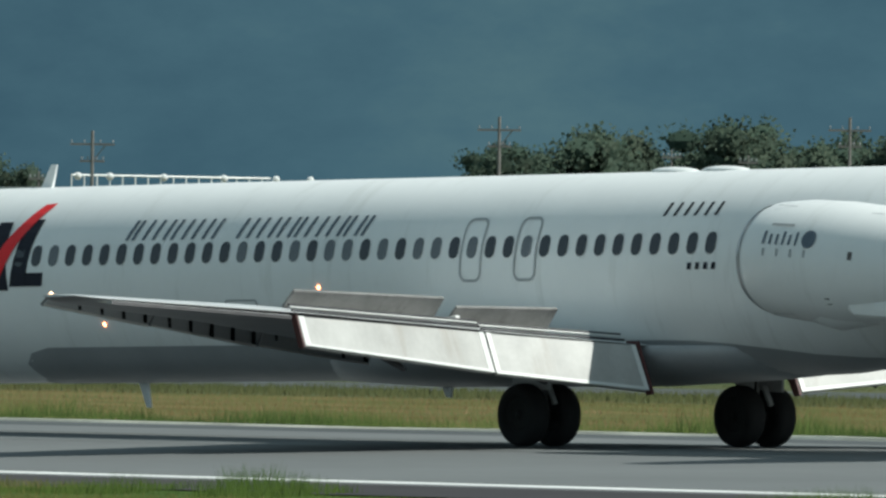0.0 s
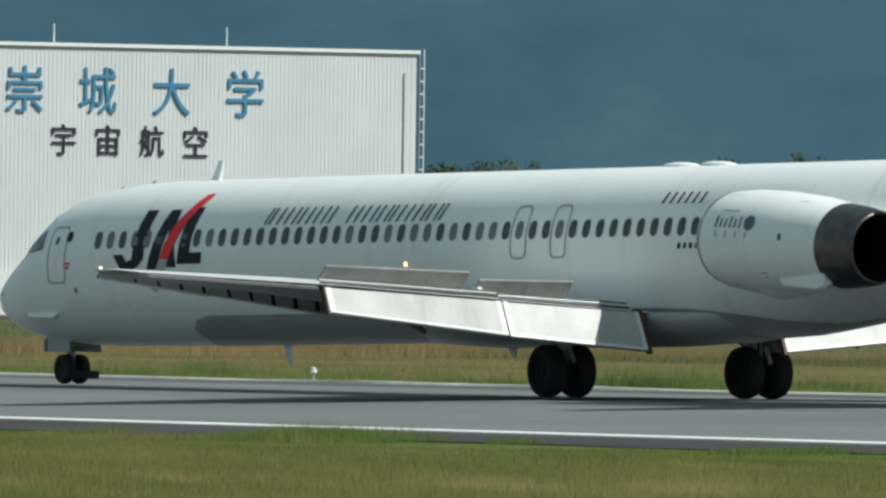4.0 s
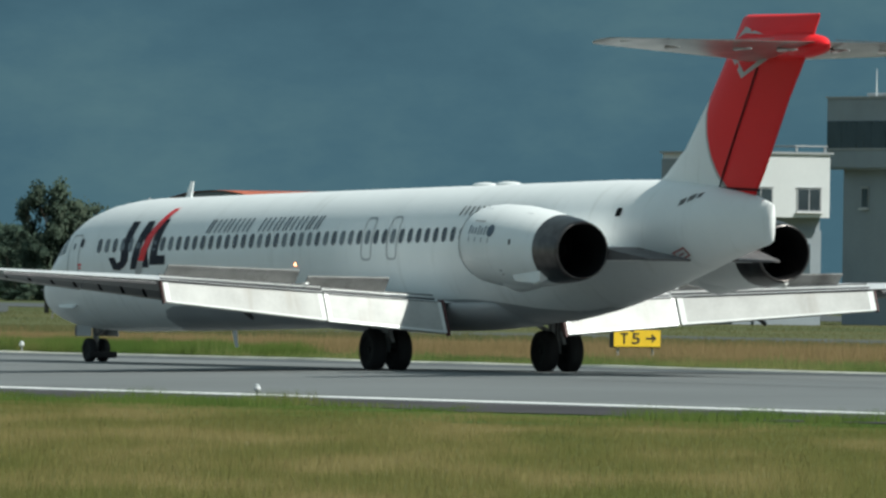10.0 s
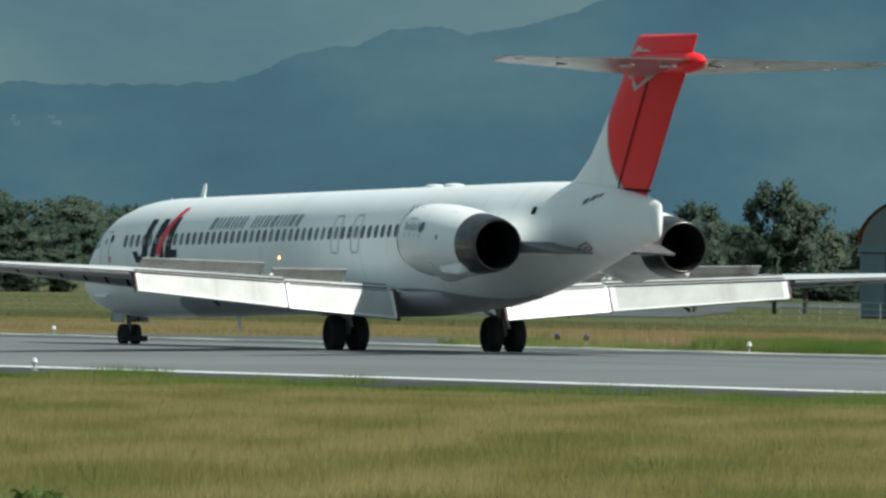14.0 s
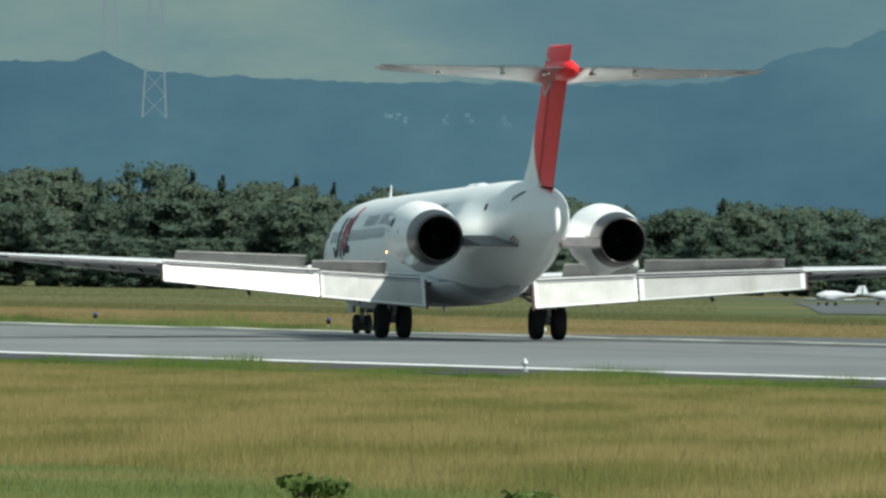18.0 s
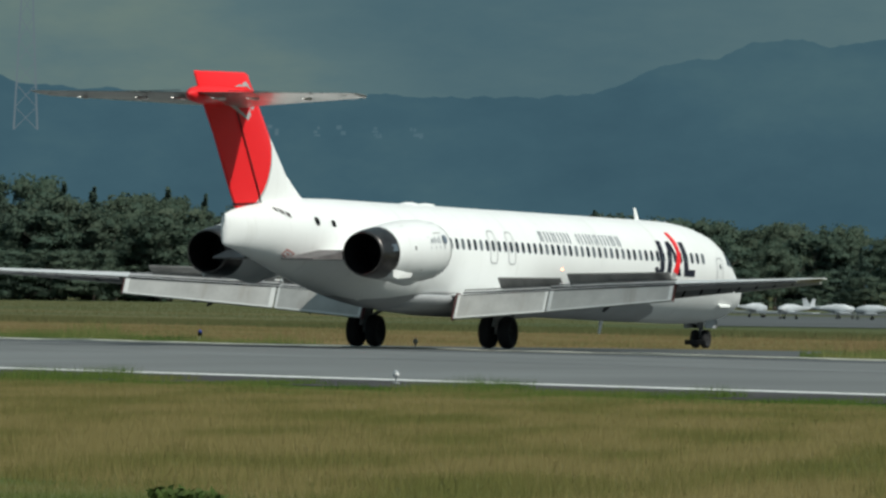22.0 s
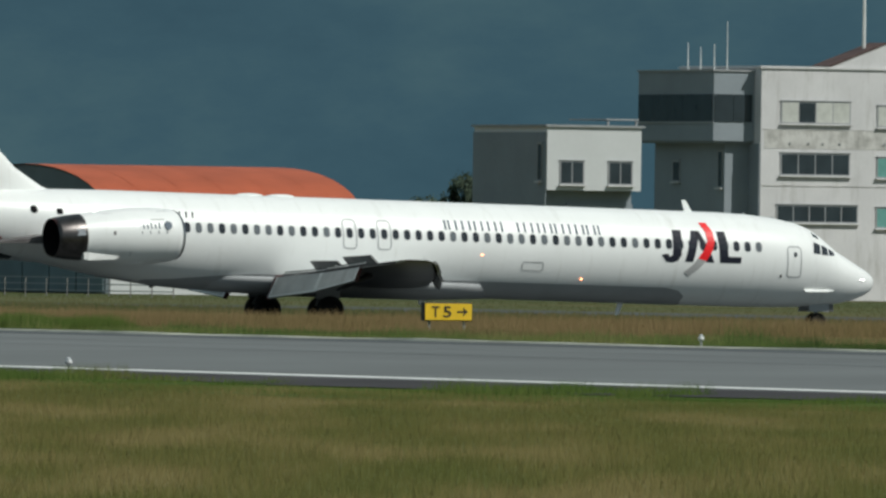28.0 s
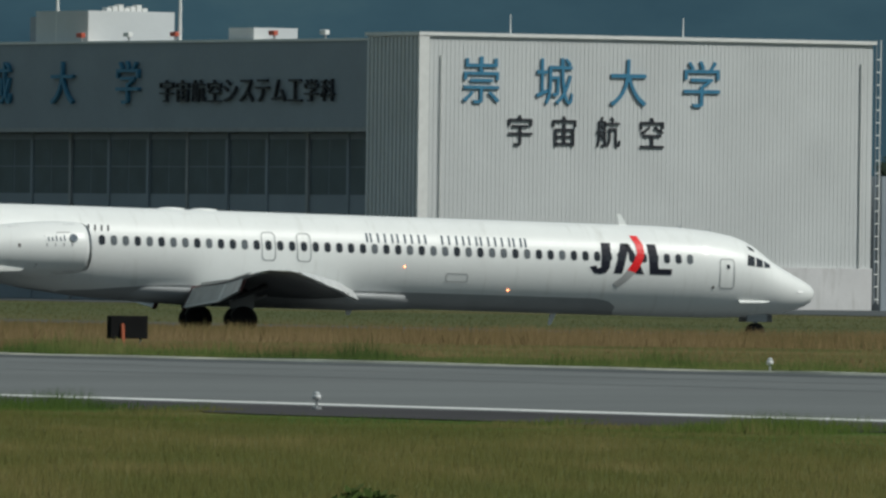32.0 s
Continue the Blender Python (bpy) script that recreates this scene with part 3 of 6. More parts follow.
        part("cowl_glint_ledge", skin(q), M_PALE, e, "pale ledge added for the sunlit strip on the lower cowl")
        nac_mark("drain_mark", 35.5, 35.62, -44, -36, M_SOOT)
        for t0 in (-62, 62):
            nac_mark("cowl_joint", 33.8, 36.6, t0, t0 + 1.0, M_LINE)

    # cabin windows: one pane shape for the straight part of the body
    first, pitch, count = 6.42, 0.5104, 47
    for side in (1, -1):
        shared = {}
        for k in range(count + (4 if side == -1 else 0)):
            a = first + pitch * k
            pane = M_PANE_PALE if (k * 7 + k // 3 * 5 + (3 if side == 1 else 0)) % 9 < 3 else M_PANE
            if a < 7.6 or pane not in shared:
                ob = part("cabin_window", decal(rounded(a, 3.605, 0.27, 0.39, 0.12), side, 0.012), pane, body)
                if a >= 7.6:
                    shared[pane] = (ob.data, a)
            else:
                ob = new("cabin_window", shared[pane][0])
                ob.parent = body
                ob.location = (shared[pane][1] - a, 0, 0.0183 * (a - shared[pane][1]))
        for a in (23.26, 24.79):
            part("exit_outline", band(rounded(a, 3.56, 0.62, 1.16, 0.18), rounded(a, 3.56, 0.53, 1.07, 0.14), side, 0.014), M_LINE, body, "overwing exit outline")
        # forward door, its sill and pane
        ca, cw, h0, h1 = (4.56, 0.86, 2.66, 3.94) if side == 1 else (4.75, 0.68, 2.46, 3.68)
        part("door_outline", band(rounded(ca, (h0 + h1) / 2, cw, h1 - h0, 0.14), rounded(ca, (h0 + h1) / 2, cw - 0.08, h1 - h0 - 0.08, 0.11), side, 0.014), M_LINE, body, "forward cabin door outline")
        part("door_pane", decal(rounded(ca - 0.05, h1 - 0.32, 0.14, 0.18, 0.06), side, 0.014), M_PANE, body)
        # cockpit panes
        for q in ([(3.82, 3.44), (3.46, 3.40), (3.40, 3.78), (3.70, 3.88)], [(3.39, 3.39), (3.06, 3.37), (3.02, 3.66), (3.32, 3.77)], [(2.99, 3.37), (2.68, 3.36), (2.66, 3.50), (2.94, 3.64)], [(3.58, 4.10), (3.30, 3.98), (3.34, 4.12), (3.60, 4.24)]):
            part("cockpit_pane", decal(q, side, 0.014), M_PANE, body, "dark cockpit window pane")
        # title: one leaning frame for each sign of the word, plain
        a = 13.2
        for k, wide in enumerate((0.3, 0.42, 0.36, 0.42, 0.4, 0.5, 0.42, 0.12, 0.38, 0.32, 0.12, 0.42, 0.32, 0.32)):
            if wide == 0.5:
                a += 0.42
                continue
            lean = 0.15 if side == 1 else 0.0
            bm = bmesh.new()
            aa = a if side == 1 else 33.75 - a - wide
            for lo, hi in ((0.02, 0.105), (wide - 0.105, wide - 0.02)) if wide > 0.2 else ((0, 0.085),):
                decal([(aa + lo - lean, 3.86), (aa + hi - lean, 3.86), (aa + hi, 4.23), (aa + lo, 4.23)], side, 0.014, bm)
            part("title_mark", bm, M_TITLE, body)
            a += wide + 0.19
        # registration and type as plain bars
        for k in range(6):
            aa = (28.35 if side == 1 else 31.6) + 0.28 * k
            part("registration_bar", decal([(aa + 0.0, 4.10), (aa + 0.075, 4.10), (aa + 0.135, 4.34), (aa + 0.06, 4.34)] if side == 1 else [(aa, 3.97), (aa + 0.075, 3.97), (aa + 0.035, 4.2), (aa - 0.04, 4.2)], side, 0.014), M_NAVY, body)
        for k in range(4 if side == 1 else 0):
            aa = 29.3 + 0.22 * k
            part("type_bar", decal([(aa, 3.14), (aa + 0.10, 3.14), (aa + 0.12, 3.26), (aa + 0.02, 3.26)], side, 0.014), M_NAVY, body)
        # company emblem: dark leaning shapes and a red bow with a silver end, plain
        shapes, bow, end = (
            [[(8.07, 4.25), (8.51, 4.25), (8.35, 3.16), (7.88, 3.16)], [(7.12, 3.27), (7.5, 3.27), (7.67, 3.09), (7.42, 2.93)], [(7.42, 2.93), (7.67, 3.11), (7.92, 3.17), (8.35, 3.17), (8.13, 3.01), (7.84, 2.91)], [(9.06, 4.25), (9.44, 4.25), (8.92, 2.93), (8.49, 2.93)], [(9.27, 4.25), (9.44, 4.25), (9.7, 2.97), (9.32, 2.97)], [(9.95, 4.29), (10.37, 4.29), (10.2, 3.04), (9.74, 3.04)], [(10.2, 3.29), (10.75, 3.29), (10.71, 3.04), (10.2, 3.04)]],
            [[(10.06, 4.57), (10.37, 4.59), (10.12, 4.22), (9.74, 4.2)], [(9.74, 4.2), (10.12, 4.22), (9.82, 3.83), (9.42, 3.82)], [(9.42, 3.82), (9.82, 3.83), (9.59, 3.44), (9.19, 3.44)], [(9.19, 3.44), (9.59, 3.44), (9.4, 3.15), (9.04, 3.16)]],
            [[(9.04, 3.16), (9.4, 3.15), (9.17, 2.87), (8.85, 2.91)], [(8.85, 2.91), (9.17, 2.87), (8.77, 2.42), (8.56, 2.49)]],
        ) if side == 1 else (
            [[(10.28, 4.16), (9.87, 4.16), (9.96, 3.15), (10.35, 3.15)], [(10.85, 3.18), (10.56, 3.23), (10.49, 3.1), (10.64, 2.92)], [(10.64, 2.92), (10.49, 3.11), (10.33, 3.18), (9.96, 3.18), (10.1, 2.97), (10.35, 2.89)], [(9.42, 4.16), (9.06, 4.16), (9.42, 2.94), (9.79, 2.94)], [(9.28, 4.16), (9.06, 4.16), (8.45, 2.94), (8.81, 2.94)], [(8.27, 4.16), (7.88, 4.16), (7.81, 2.94), (8.2, 2.94)], [(7.84, 3.18), (7.23, 3.18), (7.25, 2.94), (7.84, 2.94)]],
            [[(8.93, 4.48), (8.61, 4.48), (8.43, 4.13), (8.77, 4.13)], [(8.77, 4.13), (8.43, 4.13), (8.42, 3.75), (8.74, 3.78)], [(8.74, 3.78), (8.42, 3.75), (8.56, 3.37), (8.92, 3.43)], [(8.92, 3.43), (8.56, 3.37), (8.83, 2.99), (9.2, 3.08)]],
            [[(9.2, 3.08), (8.83, 2.99), (9.15, 2.67), (9.45, 2.8)], [(9.45, 2.8), (9.15, 2.67), (9.56, 2.38), (9.78, 2.54)]],
        )
        for group, material, label in ((shapes, M_NAVY, "black leaning emblem shape"), (bow, M_RED, "red bow"), (end, M_GREYMARK, "silver bow end")):
            for q in group:
                part("emblem_shape", decal(q, side, 0.014 if material is M_NAVY else 0.020), material, body, label)
        # lamps on the body
        for a, z in ((12.4, 2.31) if side == 1 else (14.3, 2.12), (18.9, 2.93)):
            lamp = bmesh.new()
            bmesh.ops.create_icosphere(lamp, subdivisions=2, radius=0.045, matrix=Matrix.Translation(on_body(a, z, side, -0.012)))
            part("body_lamp", lamp, M_BEACON, body, "small lit amber lamp")
        # rear service pane, vents by the fin, hatch
        part("warning_mark", band([(39.55, 2.98), (40.1, 3.12), (40.22, 2.92), (39.7, 2.76)], [(39.62, 2.96), (40.06, 3.07), (40.15, 2.93), (39.72, 2.81)], side, 0.014), M_WARN, body, "faded red warning outline")
        part("warning_mark", decal([(39.75, 2.88), (40.0, 2.95), (40.02, 2.99), (39.77, 2.92)], side, 0.014), M_WARN, body)
        part("rear_pane", decal(rounded(37.3, 4.05, 0.26, 0.22, 0.05), side, 0.014), M_BLACK, body)
        if side == -1:
            part("rear_vent", decal(rounded(38.35, 4.1, 0.30, 0.30, 0.14), side, 0.014), M_BLACK, body)
        for k in range(3):
            part("vent", decal([(39.9 + 0.3 * k, 4.16 + 0.1 * k), (40.12 + 0.3 * k, 4.24 + 0.1 * k), (40.12 + 0.3 * k, 4.40 + 0.1 * k), (39.9 + 0.3 * k, 4.32 + 0.1 * k)] if k < 2 else [(40.5, 4.36), (40.66, 4.40), (40.66, 4.52), (40.5, 4.48)], side, 0.014), M_SOOT, body)
        part("hatch_outline", band(rounded(16.6, 2.55, 0.95, 0.36, 0.08), rounded(16.6, 2.55, 0.89, 0.30, 0.06), side, 0.014), M_LINE, body)
        part("static_port", decal(rounded(5.35, 2.5, 0.1, 0.12, 0.04), side, 0.014), M_SOOT, body)
        q = [on_body(a, 2.0, side, o) for a, o in ((2.65, 0.0), (4.1, 0.0), (4.1, 0.15), (3.0, 0.10))]
        part("nose_strake", skin([[v + Vector((0, 0, 0.02)) for v in q], [v - Vector((0, 0, 0.02)) for v in q]]), M_WHITE, body, "white nose strake")
        if side == 1:
            part("flag_mark", decal(rounded(5.1, 3.70, 0.24, 0.24, 0.11), side, 0.014), M_NAVY, body, "small round blue mark")
            part("red_mark", decal(rounded(5.1, 3.10, 0.26, 0.05, 0.02), side, 0.014), M_RED, body)
            part("red_mark", decal(rounded(5.1, 3.01, 0.18, 0.05, 0.02), side, 0.014), M_RED, body)
        part("pitot", tube(on_body(1.4, 2.45, side, 0.01), on_body(1.2, 2.45, side, 0.10), 0.014, 0.010, 6), M_METAL, body)
    # aerials and blisters
    def blade(a, z0, z1, lean, c0, c1):
        q = [[(LEN0 - a, 0.03, z0), (LEN0 - a - c0, 0.03, z0), (LEN0 - a - c0, -0.03, z0), (LEN0 - a, -0.03, z0)], [(LEN0 - a - lean, 0.012, z1), (LEN0 - a - lean - c1, 0.012, z1), (LEN0 - a - lean - c1, -0.012, z1), (LEN0 - a - lean, -0.012, z1)]]
        part("blade_aerial", skin(q), M_WHITE, body, "white blade aerial")
    blade(8.55, tip(8.6, 4.9), 5.05, 0.30, 0.34, 0.18)
    blade(11.6, tip(11.6, 1.28), tip(11.6, 0.78), 0.24, 0.26, 0.14)
    blade(20.5, tip(20.5, 1.15), tip(20.5, 0.92), 0.12, 0.3, 0.16)
    for a in (27.0, 28.4):
        q = bmesh.new()
        bmesh.ops.create_uvsphere(q, u_segments=16, v_segments=8, radius=1, matrix=Matrix.Translation((LEN0 - a, 0, tip(a, 4.94))) @ Matrix.Diagonal((0.62, 0.26, 0.09, 1)))
        part("roof_blister", q, M_WHITE, body, "low white roof blister", True)
    for a in (4.9, 6.2):
        q = bmesh.new()
        bmesh.ops.create_icosphere(q, subdivisions=1, radius=0.06, matrix=Matrix.Translation((LEN0 - a, 0, tip(a, section(a)[1]) + 0.02)))
        part("roof_lamp", q, M_METAL, body)

    # undercarriage
    gx = LEN0 - 26.31
    for side in (1, -1):
        y = side * 2.55
        leg = part("main_gear", tube((gx, y, 0.5), (gx + 0.1, y - side * 0.12, 1.75), 0.13, 0.17, 14), M_STRUT, jet, "main undercarriage leg with twin wheels", True)
        part("axle", tube((gx, y - 0.5, 0.56), (gx, y + 0.5, 0.56), 0.085, None, 12), M_RIM, leg, "", True)
        part("torque_link", plate([(26.55, abs(y) - 0.05, 1.1), (26.55, abs(y) + 0.05, 1.1), (26.75, abs(y) + 0.05, 0.75), (26.75, abs(y) - 0.05, 0.75)], 0.06, side), M_STRUT, leg)
        part("side_stay", tube((gx, y - side * 0.08, 1.0), (gx + 0.05, side * 1.3, 1.62), 0.06, None, 10), M_STRUT, leg, "", True)
        part("drag_stay", tube((gx, y, 1.05), (gx + 1.1, y, 1.6), 0.055, None, 10), M_STRUT, leg, "", True)
        d = box(gx - 0.55, gx + 0.5, y + side * 0.2 - 0.03, y + side * 0.2 + 0.03, 1.0, 1.62, 0.02)
        part("gear_door", d, M_BELLY, leg, "grey undercarriage door")
        part("brake_hose", tube((gx - 0.12, y + 0.1, 0.62), (gx - 0.1, y + 0.08, 1.5), 0.02, None, 6), M_BLACK, leg)
        for o in (-0.365, 0.365):
            wheel(leg, gx, y + o, 0.555, 0.56, 0.42)
    nx = LEN0 - 2.84
    leg = part("nose_gear", tube((nx, 0, 0.32), (nx + 0.05, 0, 1.15), 0.075, 0.10, 12), M_STRUT, jet, "nose undercarriage leg with twin wheels", True)
    part("axle", tube((nx, -0.28, 0.33), (nx, 0.28, 0.33), 0.05, None, 10), M_RIM, leg, "", True)
    part("drag_stay", tube((nx - 0.02, 0, 0.75), (nx - 0.8, 0, 1.05), 0.05, None, 8), M_STRUT, leg, "", True)
    part("spray_guard", box(nx - 0.5, nx - 0.42, -0.42, 0.42, 0.12, 0.3, 0.02), M_TYRE, leg)
    for side in (1, -1):
        part("nose_gear_door", box(nx - 0.55, nx + 0.35, side * 0.42 - 0.02, side * 0.42 + 0.02, 0.72, 1.1, 0.01), M_BELLY, leg, "dark nose gear door")
        part("taxi_lamp_box", box(nx + 0.25, nx + 0.6, side * 0.30 - 0.1, side * 0.30 + 0.1, 0.72, 1.02, 0.03), M_SPOIL, leg, "grey lamp housing")
        wheel(leg, nx, side * 0.2, 0.335, 0.335, 0.22)
    return jet


jet = build_aircraft()


# ---- the ground: runway frame, s along the runway, d across it away from the camera ----
TH = radians(-64.018)
U, N = Vector((math.cos(TH), math.sin(TH), 0)), Vector((-math.sin(TH), math.cos(TH), 0))
ALONG = math.degrees(TH)
PROFILE = [(-3000, -0.35), (100, -0.37), (148, -0.33), (152, -0.26), (155.0, -0.20), (178, 0.12), (190, 0.12), (201.8, 0.04), (222, -0.02), (241, -0.14), (283, -0.28), (330, -0.34), (4900, -0.4)]


def ground_z(d):
    for p, q in zip(PROFILE, PROFILE[1:]):
        if d <= q[0]:
            return p[1] + (q[1] - p[1]) * (d - p[0]) / (q[0] - p[0])
    return PROFILE[-1][1]


def at(s, d, z=0.0):
    v = U * s + N * d
    return Vector((v.x, v.y, ground_z(d) + z))


def place(s, d, z=0.0, turn=0.0):
    v = at(s, d, z)
    return pose(v.x, v.y, v.z, 0, 0, ALONG + turn)


def bearing(az, dist):
    """The plan point seen from the camera at az degrees left of ahead, dist metres off."""
    v = Vector((-math.sin(radians(az)) * dist, math.cos(radians(az)) * dist, 0))
    return v.dot(U), v.dot(N)


def thin(nt, b, tint, share):
    """Lets part of the light through a leaf or blade."""
    tr, mx = nt.nodes.new("ShaderNodeBsdfTranslucent"), nt.nodes.new("ShaderNodeMixShader")
    nt.links.new(tint, tr.inputs["Color"])
    mx.inputs[0].default_value = share
    nt.links.new(b.outputs[0], mx.inputs[1])
    nt.links.new(tr.outputs[0], mx.inputs[2])
    nt.links.new(mx.outputs[0], nt.nodes["Material Output"].inputs["Surface"])


def patchy(name, colors, scale, fine, rough=0.95, blades=True, lanes=None, speckle=0.06):
    """Ground cover whose colour drifts between three tones in broad patches and fine mottling."""
    m = bpy.data.materials.new(name)
    m.use_nodes = True
    nt = m.node_tree
    n, l = nt.nodes, nt.links
    b = n["Principled BSDF"]
    b.inputs["Roughness"].default_value, b.inputs["Specular IOR Level"].default_value = rough, 0.12
    geo = n.new("ShaderNodeNewGeometry")
    big = n.new("ShaderNodeTexNoise")
    big.inputs["Scale"].default_value, big.inputs["Detail"].default_value = scale, 4
    small = n.new("ShaderNodeTexNoise")
    small.inputs["Scale"].default_value, small.inputs["Detail"].default_value = fine, 3
    if lanes:
        # patches stretched along the camera's line of sight to look right in view
        mp = n.new("ShaderNodeMapping")
        mp.inputs["Scale"].default_value = (lanes[0], lanes[1], 0.0)
        mp.inputs["Rotation"].default_value = (0, 0, radians(4))
        l.new(geo.outputs["Position"], mp.inputs[0])
        l.new(mp.outputs[0], big.inputs["Vector"])
    else:
        l.new(geo.outputs["Position"], big.inputs["Vector"])
    l.new(geo.outputs["Position"], small.inputs["Vector"])
    add = n.new("ShaderNodeMath")
    add.operation = "MULTIPLY_ADD"
    l.new(small.outputs["Fac"], add.inputs[0])
    add.inputs[1].default_value = 0.12
    l.new(big.outputs["Fac"], add.inputs[2])
    rnd = n.new("ShaderNodeMath")
    rnd.operation = "MULTIPLY_ADD"
    l.new(geo.outputs["Random Per Island"], rnd.inputs[0])
    rnd.inputs[1].default_value = speckle
    l.new(add.outputs[0], rnd.inputs[2])
    if lanes:
        # the field grows drier on one side
        sx, dry, tot = n.new("ShaderNodeSeparateXYZ"), n.new("ShaderNodeMapRange"), n.new("ShaderNodeMath")
        l.new(geo.outputs["Position"], sx.inputs[0])
        l.new(sx.outputs["X"], dry.inputs[0])
        dry.inputs[1].default_value, dry.inputs[2].default_value, dry.inputs[3].default_value, dry.inputs[4].default_value = 14.0, -24.0, -0.045, 0.08
        tot.operation = "ADD"
        l.new(rnd.outputs[0], tot.inputs[0])
        l.new(dry.outputs[0], tot.inputs[1])
        rnd = tot
    ramp = n.new("ShaderNodeValToRGB")
    e = ramp.color_ramp.elements
    e[0].position, e[0].color = 0.44, (*colors[0], 1)
    e[1].position, e[1].color = 0.74, (*colors[-1], 1)
    for k, c in enumerate(colors[1:-1]):
        e.new(0.44 + 0.30 * (k + 1) / (len(colors) - 1)).color = (*c, 1)
    l.new(rnd.outputs[0], ramp.inputs[0])
    l.new(ramp.outputs[0], b.inputs["Base Color"])
    if blades:
        thin(nt, b, ramp.outputs[0], 0.12)
    return m


MEADOW = [(0.094, 0.104, 0.028), (0.108, 0.111, 0.032), (0.128, 0.120, 0.038), (0.185, 0.156, 0.062)]
FRESH = [(0.075, 0.105, 0.026), (0.10, 0.115, 0.033), (0.13, 0.125, 0.042)]
VERGE = [(0.052, 0.092, 0.018), (0.066, 0.108, 0.021), (0.086, 0.122, 0.027), (0.135, 0.128, 0.046)]
WILD = [(0.036, 0.062, 0.016), (0.052, 0.085, 0.022), (0.088, 0.128, 0.034), (0.150, 0.160, 0.058)]
M_SOIL = patchy("meadow_floor", MEADOW, 1.0, 0.5, blades=False, lanes=(0.30, 0.040))
M_MEADOW = patchy("dry_meadow_grass", MEADOW, 1.0, 0.5, lanes=(0.30, 0.040), speckle=0.13)
M_FRESH_SOIL = patchy("fresh_green_floor", FRESH, 0.09, 0.7, blades=False)
M_FRESH = patchy("fresh_green_grass", FRESH, 0.09, 0.7)
M_VERGE_SOIL = patchy("verge_floor", VERGE, 0.11, 0.7, blades=False)
M_VERGE = patchy("green_verge_grass", VERGE, 0.11, 0.7, speckle=0.1)
M_WILD = patchy("wild_far_verge_grass", WILD, 0.10, 0.9, speckle=0.12)
M_WILD_SOIL = patchy("wild_far_verge_floor", WILD, 0.10, 0.9, blades=False)
M_TAN = patchy("tan_far_grass", [(0.094, 0.096, 0.036), (0.142, 0.113, 0.048), (0.176, 0.128, 0.061), (0.22, 0.162, 0.084)], 0.05, 0.5, speckle=0.12)
FAR = [(0.065, 0.082, 0.032), (0.092, 0.098, 0.040), (0.118, 0.106, 0.048)]
M_FARFIELD = patchy("far_field_grass", FAR, 0.012, 0.12)
M_FAR_SOIL = patchy("far_field_floor", FAR, 0.012, 0.12, blades=False)
M_ASPHALT = mat("worn_runway_asphalt", (0.158, 0.167, 0.168), 0.85, vary=0.12, scale=0.07, fine=1.3, spec=0.25)
M_ASPHALT_OLD = mat("darker_asphalt_band", (0.100, 0.109, 0.112), 0.92, vary=0.16, scale=0.06, fine=1.1, spec=0.06)
M_SHOULDER = mat("dark_shoulder_asphalt", (0.058, 0.054, 0.057), 0.9, vary=0.25, scale=0.12, fine=1.4, spec=0.2)
M_PAINT = mat("white_line_paint", (0.80, 0.80, 0.78), 0.6, vary=0.12, scale=0.35, fine=4)
M_OLDPAINT = mat("pale_edge_concrete", (0.62, 0.60, 0.51), 0.8, vary=0.3, scale=0.3, fine=3)
M_SKID = mat("rubber_marks", (0.146, 0.155, 0.156), 0.85, vary=0.14, scale=0.05, fine=0.9)


def strip(name, s0, s1, ds, material, lift, label, step=1, d_shift=None):
    bm = bmesh.new()
    rows = []
    for k in range(step + 1):
        s = s0 + (s1 - s0) * k / step
        o = d_shift(s) if d_shift else 0
        rows.append([bm.verts.new(at(s, d + (o if q == 0 else 0), lift)) for q, d in enumerate(ds)])
    for p, q in zip(rows, rows[1:]):
        for k in range(len(ds) - 1):
            bm.faces.new((p[k], q[k], q[k + 1], p[k + 1]))
    return tagged(part(name, bm, material, None), label, name.split("_")[0], kind="structure")


strip("ground", -4600, 4600, [-3000, 60, 100, 148, 152, 155, 178, 190, 201.8, 222, 241, 283, 330, 600, 1500, 4700], M_SOIL, -0.03, "dry yellow-green meadow ground")
strip("far_ground", -4600, 4600, [306, 330, 600, 1500, 4700], M_FAR_SOIL, -0.022, "dull green grassland beyond the runway")
strip("verge_ground", -1800, 900, [142.0, 148, 150.2], M_VERGE_SOIL, -0.022, "greener verge ground", 300, lambda s: 2.2 * math.sin(s * 0.09) + 1.2 * math.sin(s * 0.31) + 0.8 * math.sin(s * 0.83))
strip("near_ground", -1200, 900, [77.0, 20], M_FRESH_SOIL, -0.022, "fresh green ground before the dry meadow", 300, lambda s: 1.6 * math.sin(s * 0.11) + 1.2 * math.sin(s * 0.043))
strip("far_verge_ground", -1800, 900, [201.4, 207.5], M_WILD_SOIL, -0.022, "green ground on the far verge")
strip("runway", -1800, 900, [154.0, 155.0, 178, 189.5], M_ASPHALT, 0.0, "grey worn asphalt runway surface")
strip("runway_far_band", -1800, 900, [189.5, 190, 201.4], M_ASPHALT_OLD, 0.0, "darker old asphalt band")
strip("runway_shoulder", -1800, 900, [149.4, 152, 154.0], M_SHOULDER, 0.0, "dark brown-grey asphalt shoulder", 540, lambda s: 0.5 * math.sin(s * 0.13) + 0.35 * math.sin(s * 0.41))
strip("runway_edge_line", -1800, 900, [154.55, 155.0, 155.45], M_PAINT, 0.006, "white painted runway edge line")
bm = bmesh.new()
rows = []
